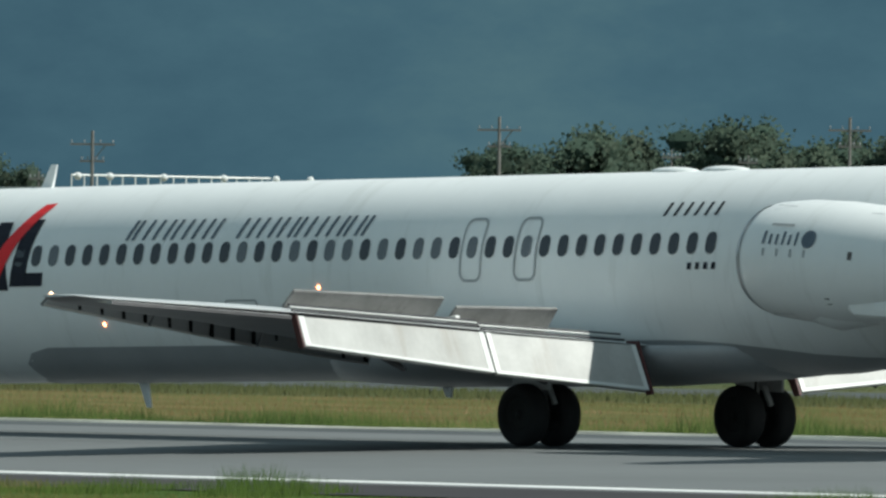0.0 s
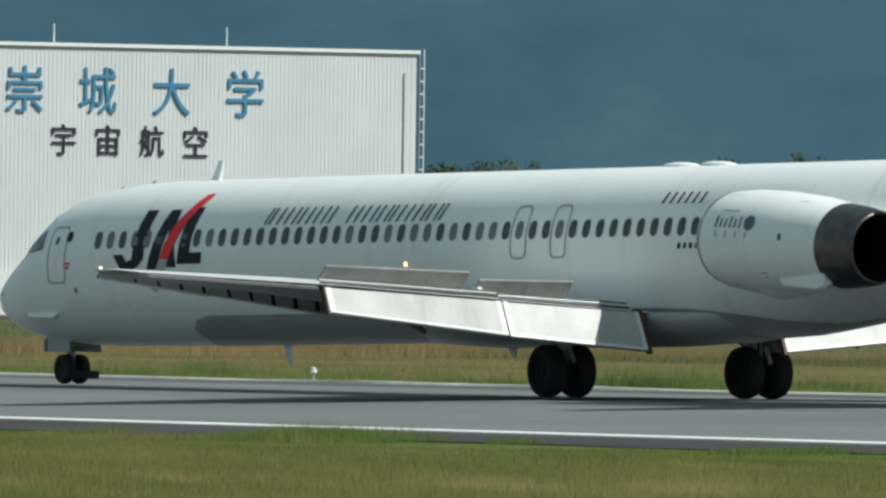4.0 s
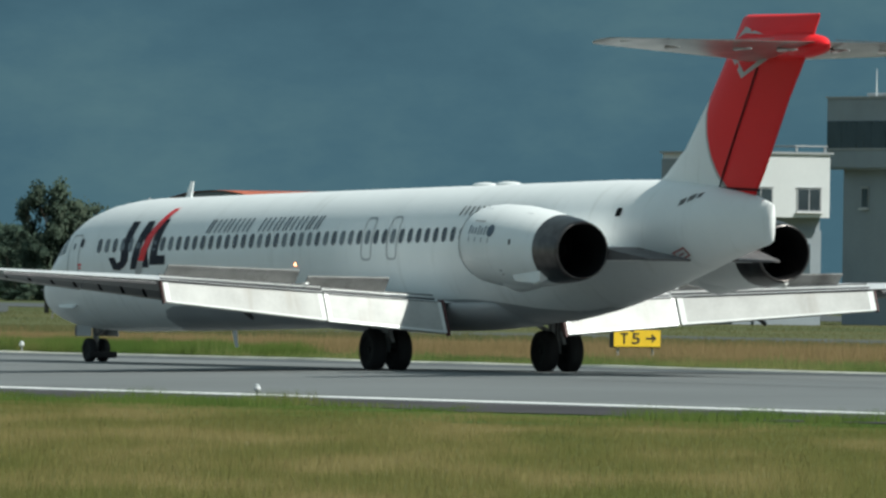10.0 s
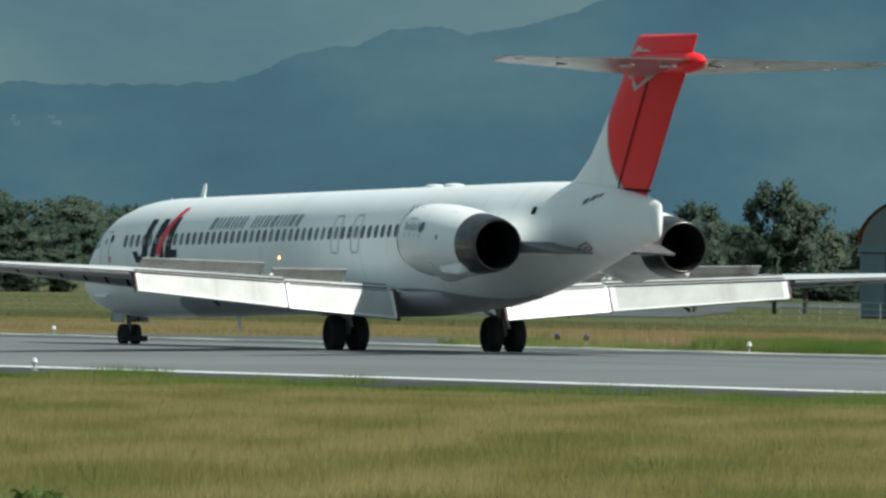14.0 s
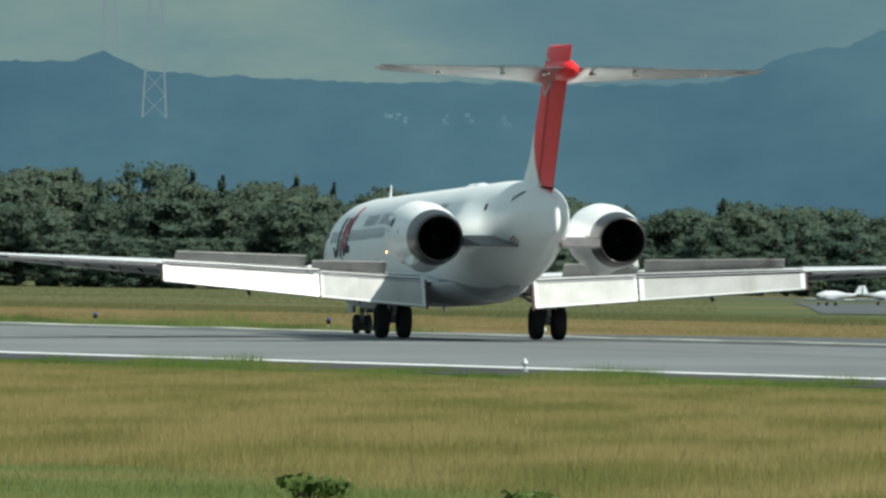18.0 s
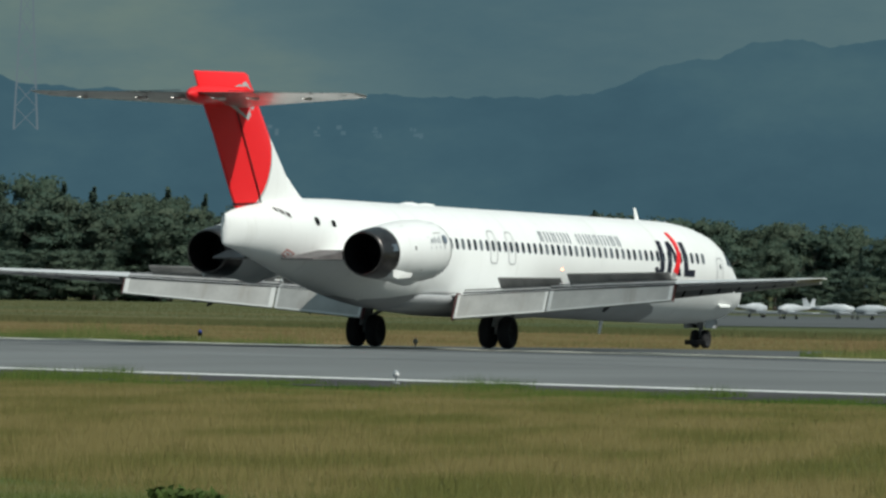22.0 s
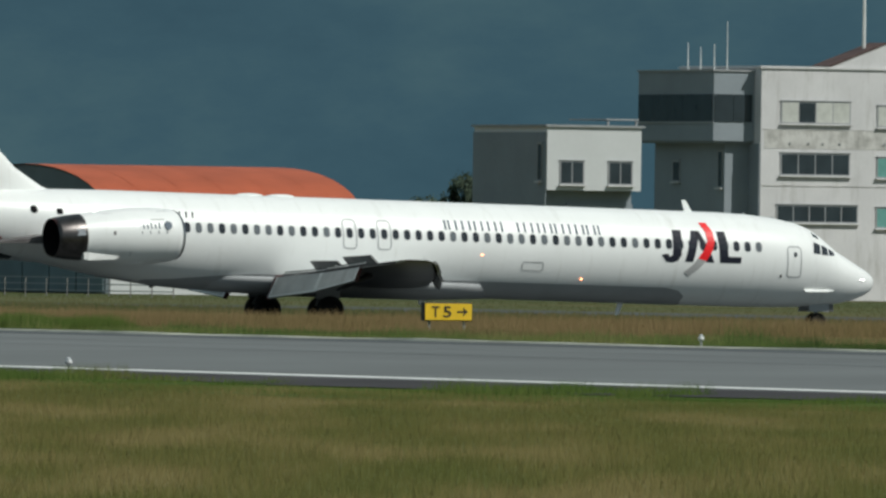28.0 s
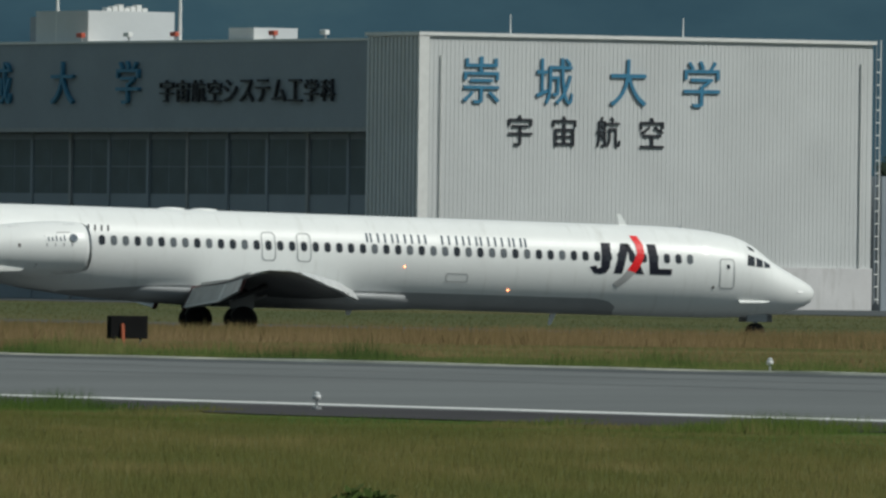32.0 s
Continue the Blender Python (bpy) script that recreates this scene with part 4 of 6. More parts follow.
for k in range(541):
    v = -1800 + 5.0 * k
    o = 0.012 * math.sin(v * 0.7) + 0.01 * math.sin(v * 0.23 + 1)
    rows.append([bm.verts.new(at(v, d, z)) for d, z in ((201.15, 0.0), (201.2, 0.05 + o), (201.65, 0.055 + o), (201.7, -0.03))])
for p, q in zip(rows, rows[1:]):
    for k in range(3):
        bm.faces.new((p[k], q[k], q[k + 1], p[k + 1]))
tagged(part("runway_far_kerb", bm, M_OLDPAINT, None), "low pale weathered concrete edge along the runway", "kerb", kind="structure")
for s0, s1, d0, d1 in ((-1000, 400, 173.8, 176.2), (-900, 300, 181.0, 183.4)):
    strip("tyre_mark", s0, s1, [d0, d1], M_SKID, 0.005, "dark rubber streak on the runway")
bm = bmesh.new()
cs = []
for k in range(25):
    q = k / 24
    d = 201.0 + 145 * q
    mid = -549 + 49 * max(0, 1 - q / 0.38) ** 2
    flare = 34 * max(0, 1 - q / 0.14) ** 2
    cs.append((bm.verts.new(at(mid - 13 - flare, d, 0.012)), bm.verts.new(at(mid + 13 + flare * 0.4, d, 0.012))))
for p, q in zip(cs, cs[1:]):
    bm.faces.new((p[0], p[1], q[1], q[0]))
tagged(part("exit_taxiway", bm, M_ASPHALT_OLD, None), "grey asphalt exit taxiway beyond the runway", "taxiway", kind="structure")
bm = bmesh.new()
bm.faces.new([bm.verts.new(at(*bearing(az, r), 0.02)) for az, r in ((3.48, 985), (2.2, 985), (2.0, 1120), (2.0, 1270), (3.58, 1270), (3.52, 1120))])
tagged(part("light_aircraft_apron", bm, M_ASPHALT_OLD, None), "blue-grey apron with parked light aircraft", "apron", kind="structure")
strip("parallel_taxiway", -745, 900, [336, 362], M_ASPHALT_OLD, 0.01, "grey asphalt parallel taxiway")
strip("apron", -1300, -560, [520, 545, 600], M_ASPHALT_OLD, 0.012, "pale apron before the hangars")

# ---- mountains: a plain far glowing backdrop, haze painted into its colours ----
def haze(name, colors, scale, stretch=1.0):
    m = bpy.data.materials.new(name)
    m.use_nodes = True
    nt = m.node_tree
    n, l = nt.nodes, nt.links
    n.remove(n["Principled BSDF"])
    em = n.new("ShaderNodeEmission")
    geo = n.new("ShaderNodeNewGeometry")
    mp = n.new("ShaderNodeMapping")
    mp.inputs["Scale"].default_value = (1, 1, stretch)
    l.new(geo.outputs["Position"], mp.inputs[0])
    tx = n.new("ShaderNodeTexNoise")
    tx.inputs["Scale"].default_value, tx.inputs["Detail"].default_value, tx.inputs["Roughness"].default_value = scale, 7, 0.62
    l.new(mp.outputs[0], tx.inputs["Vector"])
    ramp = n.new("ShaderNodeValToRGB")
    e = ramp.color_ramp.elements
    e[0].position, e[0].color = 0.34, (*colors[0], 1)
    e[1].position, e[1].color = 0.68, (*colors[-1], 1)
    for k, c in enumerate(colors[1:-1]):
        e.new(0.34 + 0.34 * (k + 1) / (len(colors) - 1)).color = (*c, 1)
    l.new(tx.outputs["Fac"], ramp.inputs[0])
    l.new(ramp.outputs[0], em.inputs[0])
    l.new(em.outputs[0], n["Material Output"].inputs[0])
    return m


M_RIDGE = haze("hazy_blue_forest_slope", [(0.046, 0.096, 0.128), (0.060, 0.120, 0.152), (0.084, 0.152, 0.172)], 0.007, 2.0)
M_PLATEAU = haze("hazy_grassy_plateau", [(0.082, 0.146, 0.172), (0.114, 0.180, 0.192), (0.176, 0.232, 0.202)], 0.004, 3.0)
# far walls and lattice glow too, with the same painted haze
M_FARPALE = haze("hazy_pale_walls", [(0.085, 0.150, 0.182), (0.115, 0.178, 0.208)], 0.02)
M_FARPINK = haze("hazy_red_lattice", [(0.135, 0.175, 0.198), (0.150, 0.185, 0.205)], 0.02)
RIDGE = [(-60, 2.2), (-25, 2.0), (-14, 1.9), (-8, 1.8), (-3, 1.75), (0, 1.55), (1.6, 1.30), (2.2, 1.10), (2.493, 0.983), (2.719, 0.897), (2.987, 0.846), (3.09, 0.878), (3.276, 0.859), (3.399, 0.806), (3.605, 0.772), (3.728, 0.719), (3.83, 0.666), (4.344, 0.645), (4.7, 0.655), (5.087, 0.648), (5.603, 0.662), (5.954, 0.678), (6.099, 0.752), (6.222, 0.711), (6.6, 0.711), (8, 0.75), (14, 0.9), (30, 1.1), (60, 1.2)]


def ridge_el(az):
    for p, q in zip(RIDGE, RIDGE[1:]):
        if az <= q[0]:
            return p[1] + (q[1] - p[1]) * (az - p[0]) / (q[0] - p[0])
    return RIDGE[-1][1]


def backdrop(name, dist, top, material, label, rough):
    bm = bmesh.new()
    rows = []
    az = -60.0
    while az < 60:
        el = top(az) + rough * (noise.noise((az * 9, 0, 0)) + 0.6 * noise.noise((az * 31, 2, 0)) + 0.35 * noise.noise((az * 90, 5, 0)))
        x, y = -math.sin(radians(az)) * dist, math.cos(radians(az)) * dist
        rows.append((bm.verts.new((x, y, -40)), bm.verts.new((x * 1.015, y * 1.015, EYE.z + dist * 1.015 * math.tan(radians(el))))))
        az += 0.02 if -15 < az < 8 else 0.25
    for p, q in zip(rows, rows[1:]):
        bm.faces.new((p[0], q[0], q[1], p[1]))
    return tagged(part(name, bm, material, None), label, "mountains", kind="structure")


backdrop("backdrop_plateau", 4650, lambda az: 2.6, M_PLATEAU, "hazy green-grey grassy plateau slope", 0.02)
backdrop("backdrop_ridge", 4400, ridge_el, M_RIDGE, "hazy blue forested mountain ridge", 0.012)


def lattice_mast(az, el0, el1, dist, wide):
    base, top = EYE.z + dist * math.tan(radians(el0)), EYE.z + dist * math.tan(radians(el1))
    x, y = -math.sin(radians(az)) * dist, math.cos(radians(az)) * dist
    mast = empty("power_pylon", pose(x, y, base, 0, 0, az), "faint red and white lattice power pylon in haze", "pylon", "power pylons")
    h = top - base
    for sx in (-1, 1):
        part("leg", tube((sx * wide, 0, 0), (sx * wide * 0.2, 0, h), 0.28, 0.18, 5), M_FARPINK, mast)
    for k in range(9):
        z0, z1 = h * k / 9, h * (k + 1) / 9
        w0, w1 = wide * (1 - 0.8 * k / 9), wide * (1 - 0.8 * (k + 1) / 9)
        part("brace", tube((-w0, 0, z0), (w1, 0, z1), 0.10, None, 4), M_FARPINK, mast)
        part("brace", tube((w0, 0, z0), (-w1, 0, z1), 0.10, None, 4), M_FARPINK, mast)
    return mast


lattice_mast(5.923, 0.51, 1.25, 4250, 3.2)
lattice_mast(6.09, 0.75, 1.25, 4380, 2.2)
random.seed(5)
for k in range(22):
    az, half = ((5.05, 0.045), (4.82, 0.07), (4.62, 0.03), (4.50, 0.03))[k % 4]
    az += random.uniform(-half, half)
    el = 0.508 + random.uniform(-0.014, 0.020)
    x, y = -math.sin(radians(az)) * 4300, math.cos(radians(az)) * 4300
    w, h = random.uniform(0.3, 0.9), random.uniform(0.4, 1.1)
    ob = part("far_house", box(-w, w, -1, 1, 0, h), M_FARPALE, None)
    ob.matrix_basis = pose(x, y, EYE.z + 4300 * math.tan(radians(el)), 0, 0, az)
    tagged(ob, "tiny pale house on the hazy slope", "house", "far houses")


# ---- trees ----
def leaf_material(name, dark, light):
    m = bpy.data.materials.new(name)
    m.use_nodes = True
    nt = m.node_tree
    n, l = nt.nodes, nt.links
    b = n["Principled BSDF"]
    b.inputs["Roughness"].default_value, b.inputs["Specular IOR Level"].default_value = 0.75, 0.2
    geo, info = n.new("ShaderNodeNewGeometry"), n.new("ShaderNodeObjectInfo")
    add = n.new("ShaderNodeMath")
    add.operation = "MULTIPLY_ADD"
    l.new(geo.outputs["Random Per Island"], add.inputs[0])
    add.inputs[1].default_value = 0.55
    mul = n.new("ShaderNodeMath")
    mul.operation = "MULTIPLY"
    l.new(info.outputs["Random"], mul.inputs[0])
    mul.inputs[1].default_value = 0.45
    l.new(mul.outputs[0], add.inputs[2])
    mx = n.new("ShaderNodeMix")
    mx.data_type = "RGBA"
    l.new(add.outputs[0], mx.inputs["Factor"])
    mx.inputs["A"].default_value, mx.inputs["B"].default_value = (*dark, 1), (*light, 1)
    l.new(mx.outputs["Result"], b.inputs["Base Color"])
    thin(nt, b, mx.outputs["Result"], 0.55)
    return m


# leaf greens paler and bluer, with distance haze painted into them
M_LEAF = leaf_material("broad_leaves", (0.088, 0.145, 0.110), (0.138, 0.172, 0.118))
M_NEEDLE = leaf_material("conifer_needles", (0.080, 0.136, 0.112), (0.118, 0.164, 0.126))
M_BARK = mat("bark", (0.09, 0.075, 0.06), 0.9, vary=0.3, scale=2, fine=14)


def leaf_mesh(name, height, width, kind, seed, per, leaf):
    """A crown of many small leaves round boughs, with an uneven outline and gaps."""
    rnd = random.Random(seed)
    verts, faces, jitter = [], [], []
    lobes = []
    if kind == "conifer":
        for k in range(14):
            z = height * (0.10 + 0.88 * k / 13)
            r = width * 0.5 * (1 - k / 13.5) * rnd.uniform(0.75, 1.2)
            for q in range(max(1, int(5 * (1 - k / 16)))):
                t = rnd.uniform(0, 6.28)
                lobes.append((r * 0.55 * math.cos(t), r * 0.55 * math.sin(t), z + rnd.uniform(-0.3, 0.3), max(0.07, r * 0.62), height * 0.045))
    else:
        low = 0.03 if kind == "shrub" else 0.26
        for k in range(64):
            t, q = rnd.uniform(0, 6.28), rnd.uniform(0.1, 1) ** 0.6
            z = height * (low + (0.90 - low) * (k + rnd.uniform(0, 1)) / 64)
            spread = width * 0.42 * math.sin(math.pi * min(1, max(0.2, (z / height - low + 0.1) / (1.08 - low)))) ** 0.6
            lobes.append((spread * q * math.cos(t), spread * q * math.sin(t), z, width * rnd.uniform(0.06, 0.125), height * rnd.uniform(0.04, 0.075)))
    for x, y, z, rx, rz in lobes:
        # inner foliage mass of the bough
        i = len(verts)
        for up, wide in ((-1, 0.05), (-0.6, 0.72), (0, 0.95), (0.6, 0.72), (1, 0.05)):
            verts += [Vector((x + math.cos(q * 1.047) * rx * wide * 0.72, y + math.sin(q * 1.047) * rx * wide * 0.72, z + up * rz * 0.72)) for q in range(6)]
        jitter += [(0.0, 0.0, 0.0)] * 30
        faces += [(i + r * 6 + q, i + r * 6 + (q + 1) % 6, i + r * 6 + 6 + (q + 1) % 6, i + r * 6 + 6 + q) for r in range(4) for q in range(6)]
        for _ in range(per):
            v = Vector((rnd.gauss(0, 1), rnd.gauss(0, 1), rnd.gauss(0, 1))).normalized() * rnd.uniform(0.62, 1.38)
            c = Vector((x + v.x * rx, y + v.y * rx, z + v.z * rz))
            a = Vector((rnd.gauss(0, 1), rnd.gauss(0, 1), rnd.gauss(0, 1))).normalized()
            b = a.orthogonal().normalized()
            if a.cross(b).dot(v + Vector((x, y, (z - height * 0.4) * 0.6)) * 0.25) < 0:
                b = -b
            sz = rnd.uniform(leaf * 0.6, leaf * 1.4)
            i = len(verts)
            verts += [c + a * sz, c + b * sz * 0.7, c - a * sz, c - b * sz * 0.7]
            jitter += [(rnd.gauss(0, 0.7), rnd.gauss(0, 0.7), rnd.gauss(0, 0.7))] * 4
            faces.append((i, i + 1, i + 2, i + 3))
    me = bpy.data.meshes.new(name)
    me.from_pydata(verts, [], faces)
    me.polygons.foreach_set("use_smooth", np.ones(len(faces), dtype=bool))
    co = np.array([v[:] for v in verts])
    out = co - np.array([0, 0, height * 0.45])
    out[:, 2] = out[:, 2] * 0.6 + height * 0.26
    out /= np.linalg.norm(out, axis=1)[:, None]
    out += np.array(jitter)
    out /= np.linalg.norm(out, axis=1)[:, None]
    me.normals_split_custom_set_from_vertices(out)
    me.materials.append(M_NEEDLE if kind == "conifer" else M_LEAF)
    return me


def trunk_mesh(height):
    bm = tube((0, 0, -0.3), (0.1, 0.05, height * 0.72), height * 0.022 + 0.05, 0.05, 8)
    for k in range(5):
        t = k * 1.9
        z = height * (0.3 + 0.08 * k)
        tube((0.02, 0, z), (math.cos(t) * height * 0.16, math.sin(t) * height * 0.16, z + height * 0.14), 0.07, 0.02, 5, bm)
    me = bpy.data.meshes.new("trunk")
    bm.to_mesh(me)
    bm.free()
    me.materials.append(M_BARK)
    return me


CROWNS = {
    "broad": [leaf_mesh("crown", 10, 8.5, "broad", k, 95, 0.15) for k in range(5)],
    "near": [leaf_mesh("crown", 10, 8.5, "broad", 50 + k, 170, 0.10) for k in range(4)],
    "shrub": [leaf_mesh("crown", 10, 13, "shrub", 30 + k, 90, 0.17) for k in range(3)],
    "conifer": [leaf_mesh("crown", 10, 6.8, "conifer", 20 + k, 150, 0.14) for k in range(4)],
    "near_conifer": [leaf_mesh("crown", 10, 6.8, "conifer", 70, 190, 0.11)]}
TRUNK = trunk_mesh(10)
random.seed(11)


def tree(az, dist, top, conifer=False, wide=1.0, group="woodland trees", label="", low=False):
    """A tree at a bearing, its top at the height top above the ground."""
    s, d = bearing(az, dist)
    v = at(s, d)
    k = top / 10.0
    t = empty("conifer_tree" if conifer else "broadleaf_tree", pose(v.x, v.y, v.z, 0, 0, random.uniform(0, 360)), label or ("dark green conifer at the wood's edge" if conifer else "dense dark green broadleaf tree"), "tree", group)
    for nm, me in (("trunk", TRUNK), ("crown", random.choice(CROWNS[("near_" if dist < 1200 else "") + "conifer" if conifer else "near" if dist < 1000 else "shrub" if low else "broad"]))):
        ob = new(nm, me)
        ob.parent = t
        ob.scale = (k * wide, k * wide, k)
    return t


WOOD = [(0.9, 8.0), (1.7, 8.3), (2.0, 8.4), (2.5, 8.4), (3.29, 9.1), (3.64, 9.5), (3.95, 10.0), (4.25, 9.8), (4.6, 10.2), (5.04, 11.0), (5.2, 10.4), (5.3, 11.6), (5.75, 13.4), (6.0, 12.4), (6.53, 12.8), (7.2, 13)]


def wood_top(az):
    for p, q in zip(WOOD, WOOD[1:]):
        if az <= q[0]:
            return p[1] + (q[1] - p[1]) * max(0, (az - p[0])) / (q[0] - p[0])
    return WOOD[-1][1]


az = 0.75
while az < 7.1:
    for dist, low in ((1535, 0.45), (1545, 0.72), (1562, 0.9), (1585, 1.0)):
        conifer = random.random() < (0.38 if low == 1.0 else 0.2 if low > 0.5 else 0)
        h = wood_top(az) * low * (random.uniform(0.84, 0.99) if conifer else random.uniform(0.88, 1.04))
        tree(az + random.uniform(-0.07, 0.07), dist + random.uniform(-8, 8), h, conifer, random.uniform(0.9, 1.25) * (1.35 if conifer else 1.15), low=low < 0.5)
    az += 0.155
# trees that stand alone before the wood and by the buildings
for az, dist, top, cone, wide in ((1.86, 1100, 9.7, False, 0.66), (1.745, 1100, 8.4, False, 0.9), (2.15, 1120, 8.2, False, 0.75), (-0.344, 1150, 9.2, False, 0.55), (-0.22, 1350, 8.0, False, 0.8), (0.0, 1350, 7.4, False, 0.9), (0.25, 1380, 6.4, False, 0.9)):
    tree(az, dist, top, cone, wide, "trees by the hangars")
for az, dist, top, wide in ((-5.76, 1250, 12.3, 0.46), (-5.95, 1255, 12.6, 0.5), (-6.42, 1250, 12, 0.5), (-6.81, 1250, 13, 0.42), (-7.055, 1250, 13.3, 0.3), (-7.24, 1255, 12.8, 0.43), (-7.42, 1260, 12, 0.4), (-7.665, 1250, 13.4, 0.42), (-7.91, 1250, 13.9, 0.26), (-8.17, 1255, 14.1, 0.42), (-8.45, 880, 10.5, 0.36), (-9.34, 885, 12.5, 0.4), (-9.5, 890, 13.5, 0.42), (-9.66, 885, 13.4, 0.42), (-9.8, 880, 12.6, 0.38), (-9.9, 890, 11.6, 0.3), (-10.12, 880, 12.5, 0.38), (-10.22, 886, 12.0, 0.3), (-10.345, 885, 11.7, 0.24), (-10.48, 890, 10.4, 0.24), (-10.64, 890, 11.6, 0.38), (-10.8, 885, 12.0, 0.42), (-10.96, 890, 11.7, 0.38), (-11.06, 880, 10.8, 0.3), (-12.84, 800, 11.6, 0.8), (-13.04, 795, 12.2, 0.9), (-13.22, 800, 12.3, 0.8), (-13.42, 805, 11.6, 0.9), (-13.64, 800, 12.8, 0.9), (-13.77, 795, 12.6, 0.8), (-13.97, 800, 11.7, 0.9), (-14.17, 805, 12.6, 0.85), (-14.37, 800, 12.3, 0.9)):
    tree(az, dist, top + 0.3, False, wide * (1.8 if az > -12 else 1.1), "trees beyond the field")
for k in range(26):
    az = -5.9 - k * 0.2
    if az > -11.0:
        tree(az, 1400 + random.uniform(-30, 30), random.uniform(8.2, 9.8), random.random() < 0.2, 1.1, "trees beyond the field")
for k in range(14):
    tree(-12.82 - 0.13 * k, 790 + random.uniform(-8, 8), random.uniform(7.0, 9.0), False, 1.0, "trees beyond the field")

# ---- buildings ----
M_CLAD = mat("white_ribbed_cladding", (0.64, 0.655, 0.655), 0.55, vary=0.05, scale=0.2, fine=3)
M_FASCIA = mat("grey_blue_fascia", (0.29, 0.33, 0.37), 0.6, vary=0.06, scale=0.2, fine=3)
M_CONC = streaked(mat("stained_pale_render", (0.66, 0.65, 0.655), 0.8, vary=0.07, scale=0.35, fine=4, bump=0.1), (0.40, 0.39, 0.37), (1.3, 1.3, 0.22), 0.52, 0.85)
M_STAIN = mat("weather_stain", (0.46, 0.45, 0.43), 0.85, vary=0.35, scale=0.8, fine=6)
M_DOORGLASS = mat("dull_hangar_door_glass", (0.085, 0.115, 0.132), 0.3, vary=0.2, scale=0.5)
M_GRIME = streaked(mat("grimy_render", (0.62, 0.61, 0.585), 0.85, vary=0.1, scale=0.6, fine=5), (0.34, 0.33, 0.31), (0.9, 0.9, 0.7), 0.42, 0.68)
# grey walls, and the shade painted onto walls turned from the sun
M_GREYWALL = mat("grey_wall_and_painted_shade", (0.27, 0.305, 0.335), 0.75, vary=0.08, scale=0.3, fine=4)
M_GLASS = mat("dark_window_glass", (0.035, 0.048, 0.056), 0.12, vary=0.2, scale=0.6)
M_BLIND = mat("drawn_pale_blind", (0.55, 0.56, 0.52), 0.8, vary=0.1, scale=2)
M_GREENGLASS = mat("green_tinted_glass", (0.16, 0.36, 0.33), 0.2, vary=0.1)
M_FRAME = mat("grey_window_frame", (0.34, 0.35, 0.36), 0.5, vary=0.1)
M_BLUE = mat("blue_sign_enamel", (0.06, 0.22, 0.36), 0.45, vary=0.08)
M_INK = mat("black_sign_enamel", (0.02, 0.022, 0.03), 0.5, vary=0.1)
M_ORANGE = mat("orange_red_roof", (0.44, 0.10, 0.042), 0.6, vary=0.12, scale=0.3, fine=2)
M_ARCH = mat("dark_grey_arch_end", (0.16, 0.19, 0.205), 0.7, vary=0.15, scale=0.3)
M_TEAL = mat("blue_grey_shed_wall", (0.15, 0.205, 0.225), 0.7, vary=0.15, scale=0.4)
M_RUST = mat("rusty_roof", (0.10, 0.06, 0.055), 0.8, vary=0.25, scale=1.5)
M_LAMPRED = mat("red_obstacle_lamp", (0.5, 0.10, 0.06), 0.4, vary=0.1)
M_YELLOW = mat("yellow_sign_face", (0.80, 0.52, 0.02), 0.5, vary=0.05)
M_WOODPOLE = mat("weathered_pole", (0.22, 0.21, 0.20), 0.8, vary=0.15, scale=3)

FACE_X = Matrix(((0, 0, 1, 0), (1, 0, 0, 0), (0, 1, 0, 0), (0, 0, 0, 1)))    # writing on a wall that faces +x
FACE_Y = Matrix(((1, 0, 0, 0), (0, 0, -1, 0), (0, 1, 0, 0), (0, 0, 0, 1)))   # writing on a wall that faces -y


def letter(sign, wide, high, centre, facing, material, parent, depth=0.12):
    """One raised sign, fitted to its width and height."""
    c = bpy.data.curves.new("letter", "FONT")
    c.body, c.extrude, c.offset = sign, 0.05, 0.0
    tmp = bpy.data.objects.new("letter", c)
    me = bpy.data.meshes.new_from_object(tmp)
    bpy.data.objects.remove(tmp)
    co = np.array([v.co[:] for v in me.vertices])
    lo, hi = co.min(0), co.max(0)
    co = (co - (lo + hi) / 2) * [wide / (hi[0] - lo[0]), high / (hi[1] - lo[1]), depth / 0.1]
    me.vertices.foreach_set("co", co.ravel())
    me.transform(Matrix.Translation(centre) @ facing)
    me.materials.append(material)
    ob = new("letter", me)
    ob.parent = parent
    return ob


def ribs(bm, axis, lo, hi, pitch, face, z0, z1, depth, out):
    """Upright ribs of sheet cladding along x or y on a wall plane."""
    k = lo
    while k < hi:
        a, b = k, k + pitch * 0.5
        if axis == "y":
            add_box(bm, min(face, face + out * depth), max(face, face + out * depth), a, b, z0, z1)
        else:
            add_box(bm, a, b, min(face, face + out * depth), max(face, face + out * depth), z0, z1)
        k += pitch
    return bm


